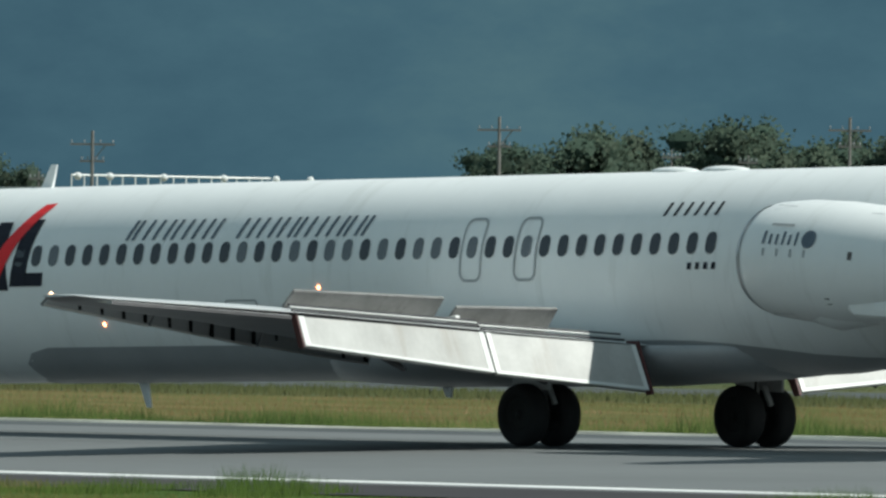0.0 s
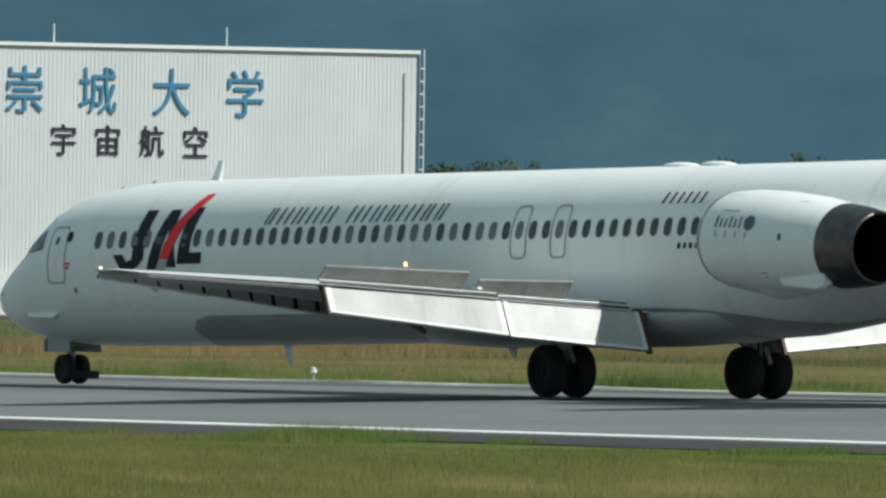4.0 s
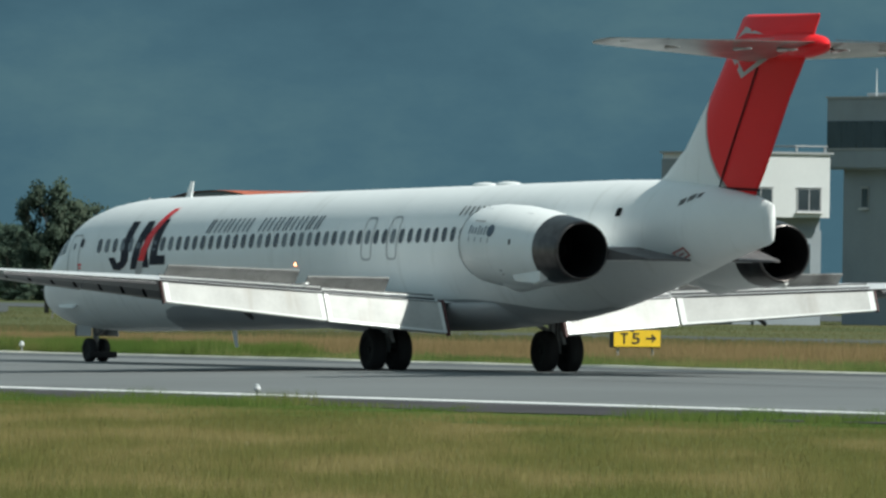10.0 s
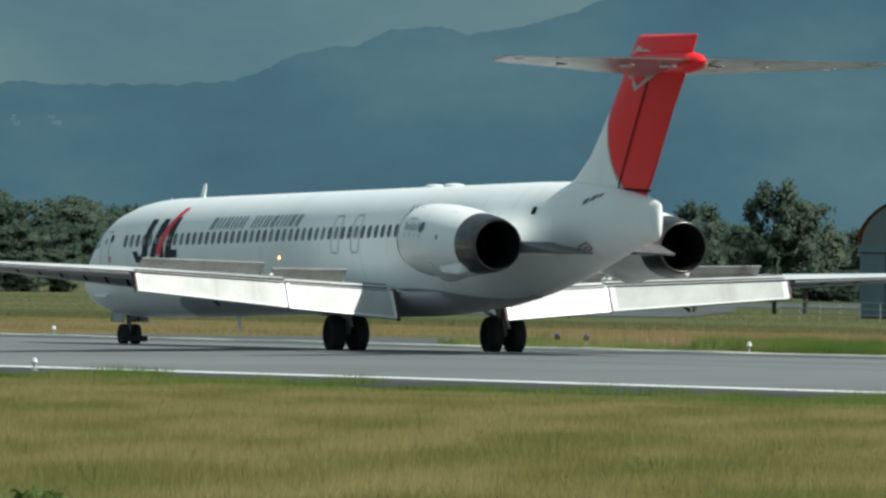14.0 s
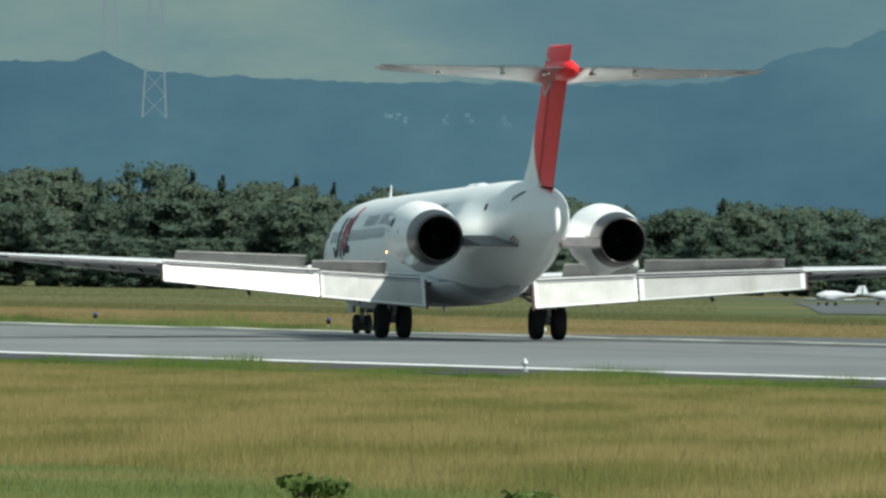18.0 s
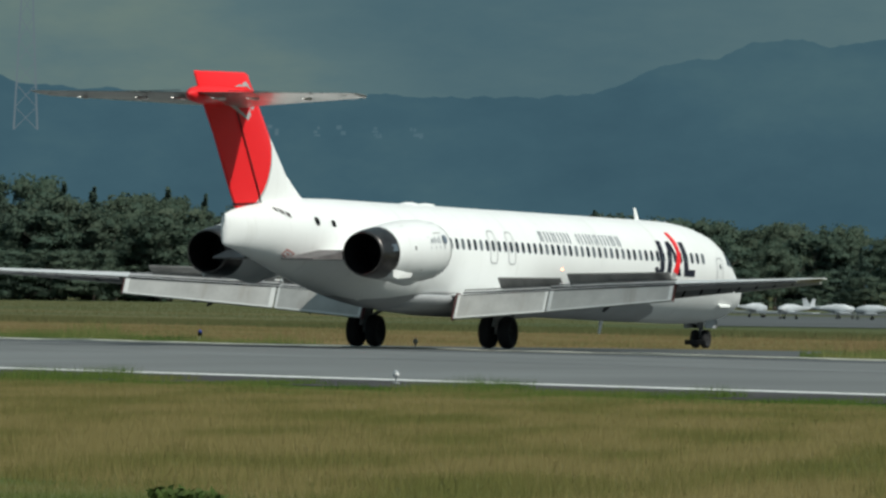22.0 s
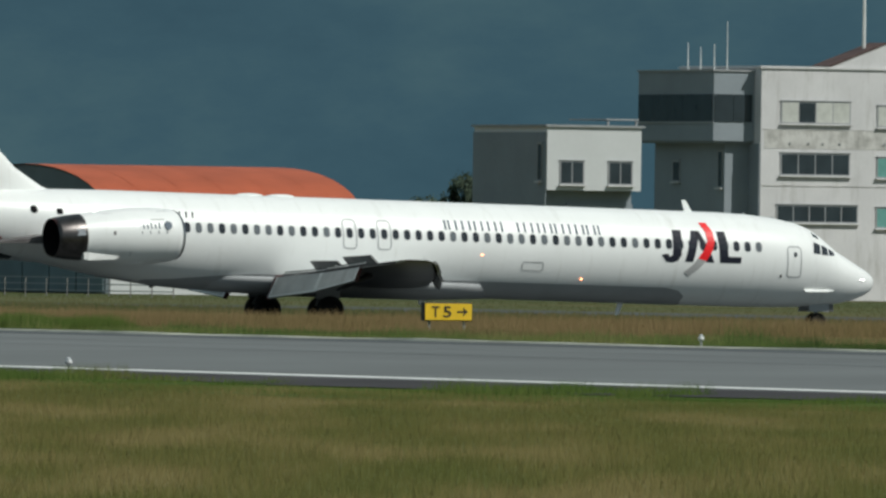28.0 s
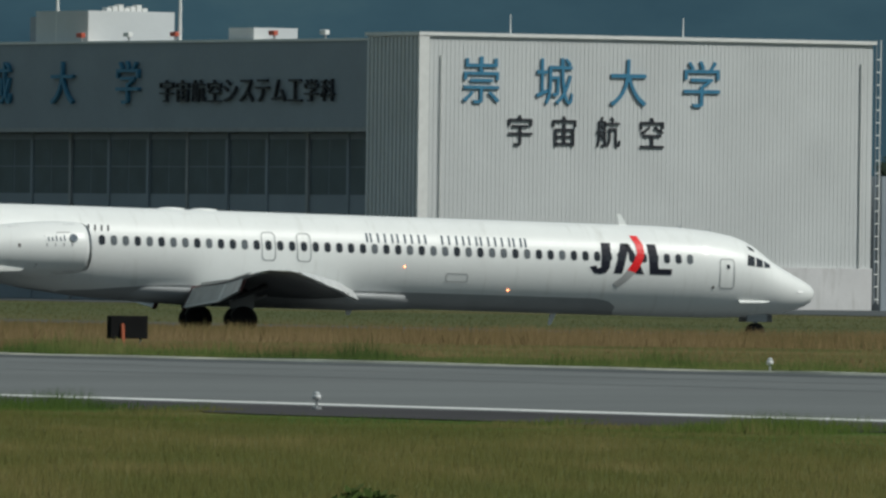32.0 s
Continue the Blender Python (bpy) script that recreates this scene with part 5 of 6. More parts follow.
def window(parent, axis, face, u0, u1, z0, z1, lights=1, glass=None, sill=True, name="window"):
    """A recessed window on a wall plane: frame bars, panes, sill. axis is the way along the wall."""
    out = 1 if axis == "y" else -1
    g = glass if isinstance(glass, list) else [glass or M_GLASS] * lights

    def slab(bm, a0, a1, d0, d1, h0, h1):
        d0, d1 = sorted((face + out * d0, face + out * d1))
        return add_box(bm, d0, d1, a0, a1, h0, h1) if axis == "y" else add_box(bm, a0, a1, d0, d1, h0, h1)
    fr = part(name, slab(bmesh.new(), u0 - 0.06, u1 + 0.06, 0.01, 0.05, z0 - 0.06, z1 + 0.06), M_FRAME, parent)
    step = (u1 - u0) / lights
    for k in range(lights):
        part("pane", slab(bmesh.new(), u0 + k * step + 0.04, u0 + (k + 1) * step - 0.04, 0.05, 0.058, z0 + 0.03, z1 - 0.03), g[k], fr)
    if sill:
        part("sill", slab(bmesh.new(), u0 - 0.15, u1 + 0.15, 0.02, 0.22, z0 - 0.16, z0 - 0.06), M_CONC, fr)
    top = part("lintel", slab(bmesh.new(), u0 - 0.1, u1 + 0.1, 0.02, 0.10, z1 + 0.06, z1 + 0.12), M_FRAME, fr)
    return fr


def spike(parent, x, y, z0, z1, r=0.05):
    part("aerial_mast", tube((x, y, z0), (x, y, z1), r, r * 0.5, 6), M_PALE, parent)


def build_hangar():
    """Origin at the corner of the white wall, x = s + 953.1, y = d - 549.2; z from the ground."""
    h = empty("hangar", place(-953.1, 549.2), "large white ribbed hangar with blue sign and dark glazed doors", "hangar")
    g = 0.4
    part("white_wall", box(-7.4, 0, 0, 37.2, 0, 18.55 + g), M_CLAD, h, "white ribbed end wall")
    bm = ribs(bmesh.new(), "y", 0.05, 37.1, 0.34, 0.0, 3.0, 18.45 + g, 0.025, 1)
    part("wall_cladding", bm, M_CLAD, h, "upright white cladding ribs")
    bm = ribs(bmesh.new(), "x", -7.3, -0.1, 0.55, 0.0, 0.3, 18.45 + g, 0.16, -1)
    part("side_cladding", bm, M_CLAD, h, "upright white cladding ribs")
    part("wall_base", box(0.0, 0.25, 0, 37.2, 0, 3.0), M_CONC, h)
    part("coping", box(-7.5, 0.22, -0.25, 37.4, 18.55 + g, 18.8 + g), M_PALE, h)
    part("corner_trim", box(-0.05, 0.18, -0.22, 0.6, 0.3, 18.5 + g), M_PALE, h)
    for y in (36.2, 1.6):
        part("downpipe", tube((0.12, y, 0.5), (0.12, y, 17.6), 0.06, None, 6), M_PALE, h)
    # ladder at the far corner
    lad = part("ladder", tube((0.1, 37.45, 0.5), (0.1, 37.45, 19.3), 0.05, None, 6), M_GREYWALL, h)
    part("rail", tube((0.1, 37.8, 0.5), (0.1, 37.8, 19.3), 0.05, None, 6), M_PALE, lad)
    for k in range(20):
        part("rung", tube((0.1, 37.45, 0.8 + 0.9 * k), (0.1, 37.8, 0.8 + 0.9 * k), 0.05, None, 5), M_PALE, lad)
    part("wing_wall", box(-20, -0.3, 38.3, 60, 0, 9.6), M_FASCIA, h)
    window(h, "y", -0.3, 39.0, 46.5, 4.4, 9, 3)
    # recessed front with fascia and glazed doors
    x0, y0 = -80.2, 0.8
    part("front_wall", box(x0, -7.4, y0 + 2.0, 37.2, 0, 18.2 + g), M_FASCIA, h)
    part("fascia", box(x0, -7.4, y0, y0 + 2.0, 11.95 + g, 18.25 + g), M_FASCIA, h, "grey-blue sign fascia")
    part("end_pier", box(x0, x0 + 2.2, y0, y0 + 2.0, 0, 11.95 + g), M_FASCIA, h, "grey-blue end pier")
    part("fascia_edge", box(x0, -7.4, y0 - 0.12, y0, 11.8 + g, 12.1 + g), M_FRAME, h)
    part("roof_edge", box(x0, -7.4, y0 - 0.1, y0 + 2.0, 18.25 + g, 18.42 + g), M_PALE, h)
    doors = 12
    for k in range(doors):
        a, b = x0 + 2 + (-9.8 - x0) * k / doors, x0 + 2 + (-9.8 - x0) * (k + 1) / doors - 0.35
        o = 1.40 if k % 2 else 1.48
        d = part("door_leaf", box(a, b, y0 + o, y0 + o + 0.2, 0, 11.7 + g), M_FASCIA, h, "tall grey glazed hangar door")
        for q in range(2):
            for r in range(2):
                p0, p1 = a + 0.08 + (b - a - 0.1) * q / 2, a + (b - a - 0.06) * (q + 1) / 2 - 0.06
                part("pane", box(p0, p1, y0 + o - 0.02, y0 + o, 7.75 + 2.0 * r, 7.75 + 2.0 * r + 1.94), M_DOORGLASS, d)
        part("door_post", box(b, b + 0.35, y0 + 1.3, y0 + 1.7, 0, 11.8 + g), M_FASCIA if k % 3 else M_FRAME, h)
    # signs
    for ch, y in zip("崇城大学", (4.85, 10.85, 16.9, 22.95)):
        letter(ch, 3.0, 3.3, (0.11, y, 15.5 + g), FACE_X, M_BLUE, h, 0.10)
    for ch, y in zip("宇宙航空", (8.1, 11.7, 15.3, 18.9)):
        letter(ch, 1.95, 2.15, (0.10, y, 12.0 + g), FACE_X, M_INK, h, 0.08)
    for ch, x in zip("崇城大学", (-72.9, -63.0, -53.4, -43.5)):
        letter(ch, 3.4, 3.1, (x, y0 - 0.2, 15.4 + g), FACE_Y, M_BLUE, h, 0.25)
    for k, ch in enumerate("宇宙航空システム工学科"):
        letter(ch, 1.95, 1.6, (-37.7 + 2.35 * k, y0 - 0.2, 14.75 + g), FACE_Y, M_INK, h, 0.2)
    # roof structures and obstacle lamps
    part("roof_hut", box(-60.0, -52.0, 1.9, 9.1, 18.2, 20.7 + g), M_CLAD, h, "white plant room on the roof")
    part("roof_hut", box(-61.8, -60.0, 2.4, 8, 18.2, 20.3 + g), M_FASCIA, h)
    part("roof_hut", box(-31.0, -27.3, 1.9, 5.5, 18.2, 19.3 + g), M_CLAD, h, "small white roof hut")
    for k in range(7):
        part("roof_duct", box(-53, -52.3, 3.6 + 0.5 * k, 4.0 + 0.5 * k, 20.7 + g, 20.95 + g + 0.12 * (k % 3)), M_PALE, h)
    for x, c in ((-78, M_LAMPRED), (-72.9, M_PALE), (-65.8, M_LAMPRED), (-51.6, M_LAMPRED), (-44.5, M_PALE), (-37.5, M_LAMPRED), (-23, M_LAMPRED), (-15.6, M_PALE)):
        b = part("roof_lamp_stand", box(x - 0.06, x + 0.06, y0 + 0.3, y0 + 0.42, 18.3 + g, 18.75 + g), M_FRAME, h)
        part("floodlight", box(x - 0.45, x + 0.35, y0 + 0.1, y0 + 0.5, 18.7 + g, 19.05 + g, 0.06), c, b)
    for x, z in ((-56.9, 27), (-38.4, 27), (-76, 19.8)):
        spike(h, x, 2.0, 18.3, z, 0.14)
    for y in (9, 23.2):
        spike(h, -3, y, 18.6, 20.6, 0.06)
    return h


def build_office():
    """Origin at the corner seen nearest: x = s + 941, y = d - 488."""
    b = empty("office_building", place(-941.0, 488.0), "stained white office block with dark glazed control room", "office")
    g = 0.4
    part("block", box(-12.0, 0, 0, 13.0, 0, 15.25 + g), M_CONC, b, "stained pale rendered walls")
    part("parapet", box(-12.1, 0.12, -0.12, 13.1, 15.25 + g, 15.42 + g), M_CONC, b)
    # grimy band of render between the upper storeys
    part("storey_band", box(0.0, 0.02, 0.25, 12.8, 9.85 + g, 11.1 + g), M_GRIME, b, "grimy weathered band of render")
    part("storey_joint", box(0.0, 0.03, 0.1, 12.95, 11.1 + g, 11.16 + g), M_STAIN, b)
    part("storey_joint", box(0.0, 0.03, 0.1, 12.95, 7.3 + g, 7.36 + g), M_STAIN, b)
    bl = [M_BLIND, M_GLASS, M_BLIND, M_BLIND]
    window(b, "y", 0.0, 1.55, 6.75, 11.6 + g, 13.0 + g, 4, bl)
    window(b, "y", 0.0, 1.55, 6.75, 8.1 + g, 9.5 + g, 4)
    window(b, "y", 0.0, 1.3, 7.4, 4.9 + g, 6.0 + g, 5)
    for y, gl in ((8.9, M_BLIND), (11.2, M_GLASS)):
        window(b, "y", 0.0, y, y + 1.1, 11.45 + g, 12.8 + g, 1, gl)
    for y in (8.9, 11.2):
        window(b, "y", 0.0, y, y + 1.1, 8.0 + g, 9.3 + g, 1, M_GREENGLASS)
        window(b, "y", 0.0, y, y + 1.1, 4.6 + g, 5.9 + g, 1, M_GREENGLASS)
    for y in (2.2, 3.6, 4.7, 6.0, 9.4):
        part("vent_cap", tube((0, y, 10.2 + g), (0.08, y, 10.18 + g), 0.09, None, 8), M_FRAME, b)
    # sloping stair head with rusty roof
    q = [(0.0, 5.1, 15.4), (0.0, 9.4, 17.0), (0.0, 12.2, 17.0), (0.0, 12.2, 15.4)]
    bm = skin([[(0.05, y, z + g) for _, y, z in q], [(-2.0, y, z + g) for _, y, z in q]])
    head = part("stair_head", bm, M_CONC, b, "white sloping stair head")
    bm = skin([[(0.1, 5.0, 15.5 + g), (0.1, 9.45, 17.15 + g), (0.1, 9.45, 17.02 + g), (0.1, 5.2, 15.42 + g)], [(-2.4, 5.0, 15.5 + g), (-2.4, 9.45, 17.15 + g), (-2.4, 9.45, 17.02 + g), (-2.4, 5.2, 15.42 + g)]])
    part("stair_roof", bm, M_RUST, head, "dark rusty lean-to roof")
    part("roof_tank", box(-1.0, 0.0, 12.3, 13.0, 15.4 + g, 15.9 + g, 0.05), M_PALE, b)
    spike(b, -1.2, 8.4, 15.4, 26.5, 0.13)
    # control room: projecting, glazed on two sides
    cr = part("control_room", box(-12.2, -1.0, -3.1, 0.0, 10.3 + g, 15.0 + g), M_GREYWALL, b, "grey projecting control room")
    part("control_roof", box(-12.3, -0.9, -3.2, 0.0, 15.0 + g, 15.12 + g), M_FRAME, cr)
    for k in range(5):
        a = -12.1 + 2.2 * k
        part("pane", box(a, a + 2.16, -3.16, -3.1, 11.6 + g, 13.45 + g), M_GLASS, cr)
    for k in range(2):
        part("pane", box(-1.0, -0.95, -3.05 + 1.45 * k, -1.64 + 1.45 * k, 11.6 + g, 13.45 + g), M_GLASS, cr)
    part("pane_rail", box(-12.2, -0.93, -3.18, -3.1, 11.5 + g, 11.6 + g), M_FRAME, cr)
    part("soffit", box(-12.0, -1.2, -2.9, 0.0, 10.15 + g, 10.3 + g), M_GREYWALL, cr)
    # thin grey sheet paints the shade on this side of the block
    part("side_wall", box(-12.0, -0.05, -0.1, 0.0, 0, 10.15 + g), M_GREYWALL, b, "side wall with its shade painted in grey")
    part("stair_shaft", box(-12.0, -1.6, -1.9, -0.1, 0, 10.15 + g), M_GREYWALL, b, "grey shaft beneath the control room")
    window(b, "x", -1.9, -2.5, -1.9, 7.2 + g, 9.6 + g, 1)
    window(b, "x", -1.9, -9.2, -8.2, 7.6 + g, 8.9 + g, 1)
    for x, z in ((-8.2, 17.0), (-6.3, 16.7), (-4.3, 16.9), (-2.4, 18.4)):
        spike(cr, x, -1.4, 15.1 + g, z + g, 0.045)
    return b


def build_low():
    b = empty("annex_building", place(-929.7, 466.2), "low white annex with overhanging upper floor and two windows", "building")
    g = 0.4
    part("upper_floor", box(-10.9, 0, 0, 7.0, 6.75 + g, 10.95 + g), M_CLAD, b, "white upper floor")
    # grey sheet over the annex side, its shade as a colour
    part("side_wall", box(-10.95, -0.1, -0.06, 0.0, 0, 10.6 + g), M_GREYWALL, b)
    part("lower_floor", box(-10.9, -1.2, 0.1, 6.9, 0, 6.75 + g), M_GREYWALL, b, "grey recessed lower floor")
    part("roof_slab", box(-11.1, 0.15, -0.15, 7.2, 10.95 + g, 11.1 + g), M_FRAME, b)
    for y in (1.0, 4.6):
        window(b, "y", 0.0, y, y + 1.7, 7.2 + g, 8.65 + g, 2)
    rf = part("roof_frame", box(-6, -0.4, 4.6, 7.0, 11.45 + g, 11.55 + g), M_FRAME, b)
    for y in (4.7, 6.8):
        part("post", box(-0.6, -0.45, y, y + 0.12, 11.1 + g, 11.45 + g), M_FRAME, rf)
    window(b, "x", -0.06, -1.2, -0.6, 7.4 + g, 9.8 + g, 1)
    part("entrance_wall", box(-1.2, -1.0, 2.0, 6.9, 0, 6.3), M_GREYWALL, b)
    for k in range(2):
        part("entrance_pane", box(-1.0, -0.97, 2.6 + 1.8 * k, 4.3 + 1.8 * k, 3.4, 5.4), M_DOORGLASS, b)
    return b


def build_arch():
    """A vaulted hangar: end face towards -y, vault running away."""
    b = empty("vaulted_hangar", place(-918.8, 423.0), "vaulted hangar with orange-red roof and dark end", "hangar")
    g = 0.4
    half, rise, eave, long = 12.4, 3.3, 4.5, 18.2

    def arc(r, y, n=18):
        return [(half * r * math.cos(math.pi * (1 - k / n)), y, eave + g + rise * r * math.sin(math.pi * k / n)) for k in range(n + 1)]
    bm = bmesh.new()
    o = [bm.verts.new(v) for v in arc(1.03, 0.0)]
    p = [bm.verts.new(v) for v in arc(1.03, long)]
    for k in range(len(o) - 1):
        bm.faces.new((o[k], o[k + 1], p[k + 1], p[k]))
    part("vault_roof", bm, M_ORANGE, b, "orange-red curved roof", True)
    # raised roof ribs
    for k in range(1, 6):
        y = long * k / 6
        bm = bmesh.new()
        o = [bm.verts.new(v) for v in arc(1.034, y - 0.03)]
        p = [bm.verts.new(v) for v in arc(1.034, y + 0.03)]
        for q in range(len(o) - 1):
            bm.faces.new((o[q], o[q + 1], p[q + 1], p[q]))
        part("roof_seam", bm, M_ORANGE, b)
    bm = skin([arc(1.0, 0.15) + [(half, 0.15, 0), (-half, 0.15, 0)], arc(1.0, 0.5) + [(half, 0.5, 0), (-half, 0.5, 0)]])
    part("end_wall", bm, M_ARCH, b, "dark grey end wall")
    part("door_beam", box(-half, half, -0.1, 0.15, eave - 0.6 + g, eave - 0.2 + g), M_TEAL, b)
    for k in range(6):
        x = -half + 2 * half * k / 6
        part("sliding_door", box(x + 0.1, x + 2 * half / 6 - 0.1, 0.0, 0.13, 0.1, eave - 0.7 + g), M_TEAL, b, "blue-grey sliding door")
    part("side_wall", box(half - 0.3, half, 0.5, long, 0, eave + g), M_CLAD, b, "white side wall")
    for k in range(5):
        window(b, "y", half, 1.2 + 3.4 * k, 3.4 + 3.4 * k, 1.6, 3.4, 2)
    # lean-to at the far end
    part("end_slope", skin([[(x * 0.98, long, z) for x, _, z in arc(1.0, 0)], [(x * 0.9, long + 2.8, eave + g + (z - eave - g) * 0.3 - 0.2) for x, _, z in arc(1.0, 0)]], False), M_ORANGE, b, "orange-red roof end", True)
    return b


hangar = build_hangar()
office = build_office()
annex = build_low()
vault = build_arch()


M_BROWNSTEEL = mat("brown_rusty_steel", (0.16, 0.10, 0.09), 0.7, vary=0.3, scale=2)


def build_terminal():
    """White low buildings and a tower block beyond the field."""
    s, d = bearing(-8.505, 900)
    b = empty("white_warehouse", place(s, d), "long low white warehouse with roof vents", "warehouse")
    part("wall", box(-1.5, 0, 0.7, 14.2, 0, 11.1), M_CLAD, b)
    part("roof_edge", box(-1.6, 0.1, 0.6, 14.3, 11.1, 11.22), M_PALE, b)
    for y in (0.6, 6.0, 6.6, 11.0, 11.7):
        part("roof_vent", box(-1.2, -0.8, y + 0.8, y + 1.08, 11.22, 11.5), M_PALE, b)
    for y in (0.9, 2.8, 4.8):
        window(b, "y", 0.0, y, y + 0.9, 8.2, 9.0, 1)
    s, d = bearing(-7.81, 930)
    b = empty("grey_shed", place(s, d), "low grey shed with flat roof", "shed")
    part("wall", box(-1.5, 0, 0, 5.2, 0, 10.1), M_FASCIA, b)
    part("roof_edge", box(-1.6, 0.1, -0.1, 5.3, 10.1, 10.25), M_PALE, b)
    # solid grey block stands in for the shade inside the bay
    part("open_bay", box(-1.5, -0.6, 5.2, 7.9, 0, 9.9), M_GREYWALL, b, "grey block for the shaded inside of the bay")
    part("bay_post", box(-0.15, 0.05, 5.3, 5.5, 0, 10.25), M_PALE, b)
    part("bay_post", box(-0.15, 0.05, 7.9, 8.1, 0, 10.25), M_PALE, b)
    part("bay_beam", box(-0.15, 0.05, 5.5, 7.9, 10.08, 10.25), M_PALE, b)
    s, d = bearing(-10.10, 900)
    b = empty("tower_block", place(s, d), "plain white tower block above the trees", "tower")
    part("tower", box(-1.2, 0, 0, 3.12, 0, 15.12), M_CLAD, b, "white windowless tower")
    part("coping", box(-1.25, 0.05, -0.05, 3.17, 15.12, 15.2), M_CLAD, b)
    part("dish_aerial", tube((-0.3, 2.50, 15.5), (-0.28, 2.36, 15.58), 0.30, 0.22, 14), M_PALE, b, "white dish aerial")
    part("side_block", box(-4, -0.3, -3.2, -1.7, 0, 13.7), M_CLAD, b)
    part("link_block", box(-4, -0.2, -3.6, 0, 0, 12.0), M_CLAD, b)
    part("roof_frame", box(-1.5, -0.3, -5.5, -4.0, 13.02, 13.28), M_BROWNSTEEL, b)
    part("roof_post", box(-1, -0.8, -5.4, -5.2, 11.0, 13.1), M_FRAME, b)
    part("low_wing", box(-4.2, -0.1, -4.2, 3.2, 0, 11.1), M_CLAD, b)
    spike(b, -0.6, 2.4, 15.2, 15.5, 0.06)
    spike(b, -2, -2.6, 13.7, 14.2)
    # roof with railing and small domes
    s, d = bearing(-11.24, 780)
    b = empty("flat_roofed_hall", place(s, d), "flat roofed hall with white roof railing", "hall")
    part("wall", box(-12, 0, 0, 15.5, 0, 8.55), M_CLAD, b)
    rail = part("roof_rail", tube((0, 0, 9.15), (0, 12.5, 9.15), 0.06, None, 6), M_PALE, b)
    for k in range(16):
        part("rail_post", tube((0, 0.8 * k, 8.5), (0, 0.8 * k, 9.15), 0.04, None, 5), M_PALE, rail)
    for y in (0.4, 2.4, 5.8, 9.6, 12.9, 15.1):
        q = bmesh.new()
        bmesh.ops.create_icosphere(q, subdivisions=2, radius=0.2, matrix=Matrix.Translation((0, y, 9.1)))
        part("roof_dome", q, M_PALE, b, "small white roof vent")


build_terminal()


def build_pole(az, dist, high, small=False):
    s, d = bearing(az, dist)
    p = empty("utility_pole", place(s, d, 0, 50), "weathered utility pole with crossarm and insulators", "pole", "utility poles")
    r = 0.11 if not small else 0.06
    pole = part("pole", tube((0, 0, -0.2), (0, 0, high), r, r * 0.65, 10), M_WOODPOLE, p)
    for z, w in ((high - 0.65, 1.0), (high - 1.4, 0.55)) if not small else ((high - 0.4, 0.45),):
        arm = part("crossarm", box(-w, w, -0.05, 0.05, z, z + 0.09), M_WOODPOLE, p)
        for x in (-w + 0.08, -w * 0.35, w * 0.35, w - 0.08):
            part("insulator", tube((x, 0, z + 0.13), (x, 0, z + 0.25), 0.04, 0.03, 6), M_FRAME, arm)
    if not small:
        part("brace", tube((0.6, 0.08, high - 0.62), (0.05, 0.08, high - 1.3), 0.03, None, 5), M_FRAME, p)


for az, dist, high, small in ((-11.315, 700, 10.5, False), (-12.80, 720, 11.6, False), (-14.08, 730, 11.9, False), (-13.43, 720, 10.2, True), (-13.71, 720, 10.0, True), (-9.06, 860, 10.2, True), (-10.0, 870, 11.2, True), (-11.12, 690, 8.6, True)):
    build_pole(az, dist, high, small)


# ---- airfield furniture ----
M_LAMPBODY = mat("white_lamp_body", (0.72, 0.72, 0.72), 0.4, vary=0.15, scale=9)
M_LENS = mat("clear_lens", (0.55, 0.57, 0.58), 0.1, vary=0.05)
M_BLUELENS = mat("blue_lens", (0.03, 0.06, 0.35), 0.2, vary=0.1)
M_REDWHITE = mat("red_marker_paint", (0.55, 0.06, 0.05), 0.5, vary=0.1)


def build_edge_lamp(s, d, lens, label, group, scale=1.0):
    l = empty("runway_edge_lamp" if lens is M_LENS else "taxiway_lamp", place(s, d), label, "lamp", group)
    part("base", lathe([(0, 0.10), (0.04, 0.10), (0.05, 0.04)], 12, "Z", True), M_FRAME, l)
    part("stem", tube((0, 0, 0.03), (0, 0, 0.26 * scale), 0.03, None, 8), M_STRUT, l)
    part("head", lathe([(0.24 * scale, 0.05), (0.28 * scale, 0.085), (0.36 * scale, 0.085), (0.38 * scale, 0.07)], 14, "Z", True), M_LAMPBODY if lens is M_LENS else M_BLACK, l, "", True)
    part("lens", lathe([(0.375 * scale, 0.07), (0.43 * scale, 0.06), (0.47 * scale, 0.02)], 14, "Z", True), lens, l, "", True)


for k in range(-1, 6):
    build_edge_lamp(-388.4 + 60 * k + (1.4 if k > 2 else 0), 152.4, M_LENS, "white runway edge lamp on a short stem", "runway edge lamps", 0.75)
for k in range(-2, 6):
    build_edge_lamp(-453.0 + 60 * k + (1.0 if k > 2 else 0), 202.0, M_LENS, "white runway edge lamp on a short stem", "runway edge lamps", 0.8)
for s, d in ((-477.6, 206), (-475.2, 206), (-570.5, 206), (-545, 206)):
    build_edge_lamp(s, d, M_BLUELENS, "small dark blue taxiway lamp", "taxiway lamps")
mk = empty("marker_board", place(-457.8, 203.3), "low red and white marker board on the verge", "marker")
for k, m_ in enumerate((M_PAINT, M_REDWHITE)):
    part("board", box(-0.02, 0.03, -0.35, 0.35, 0.05 + 0.13 * (1 - k), 0.18 + 0.13 * (1 - k)), m_, mk)
part("foot", box(-0.1, 0.1, -0.3, -0.24, 0, 0.1), M_FRAME, mk)


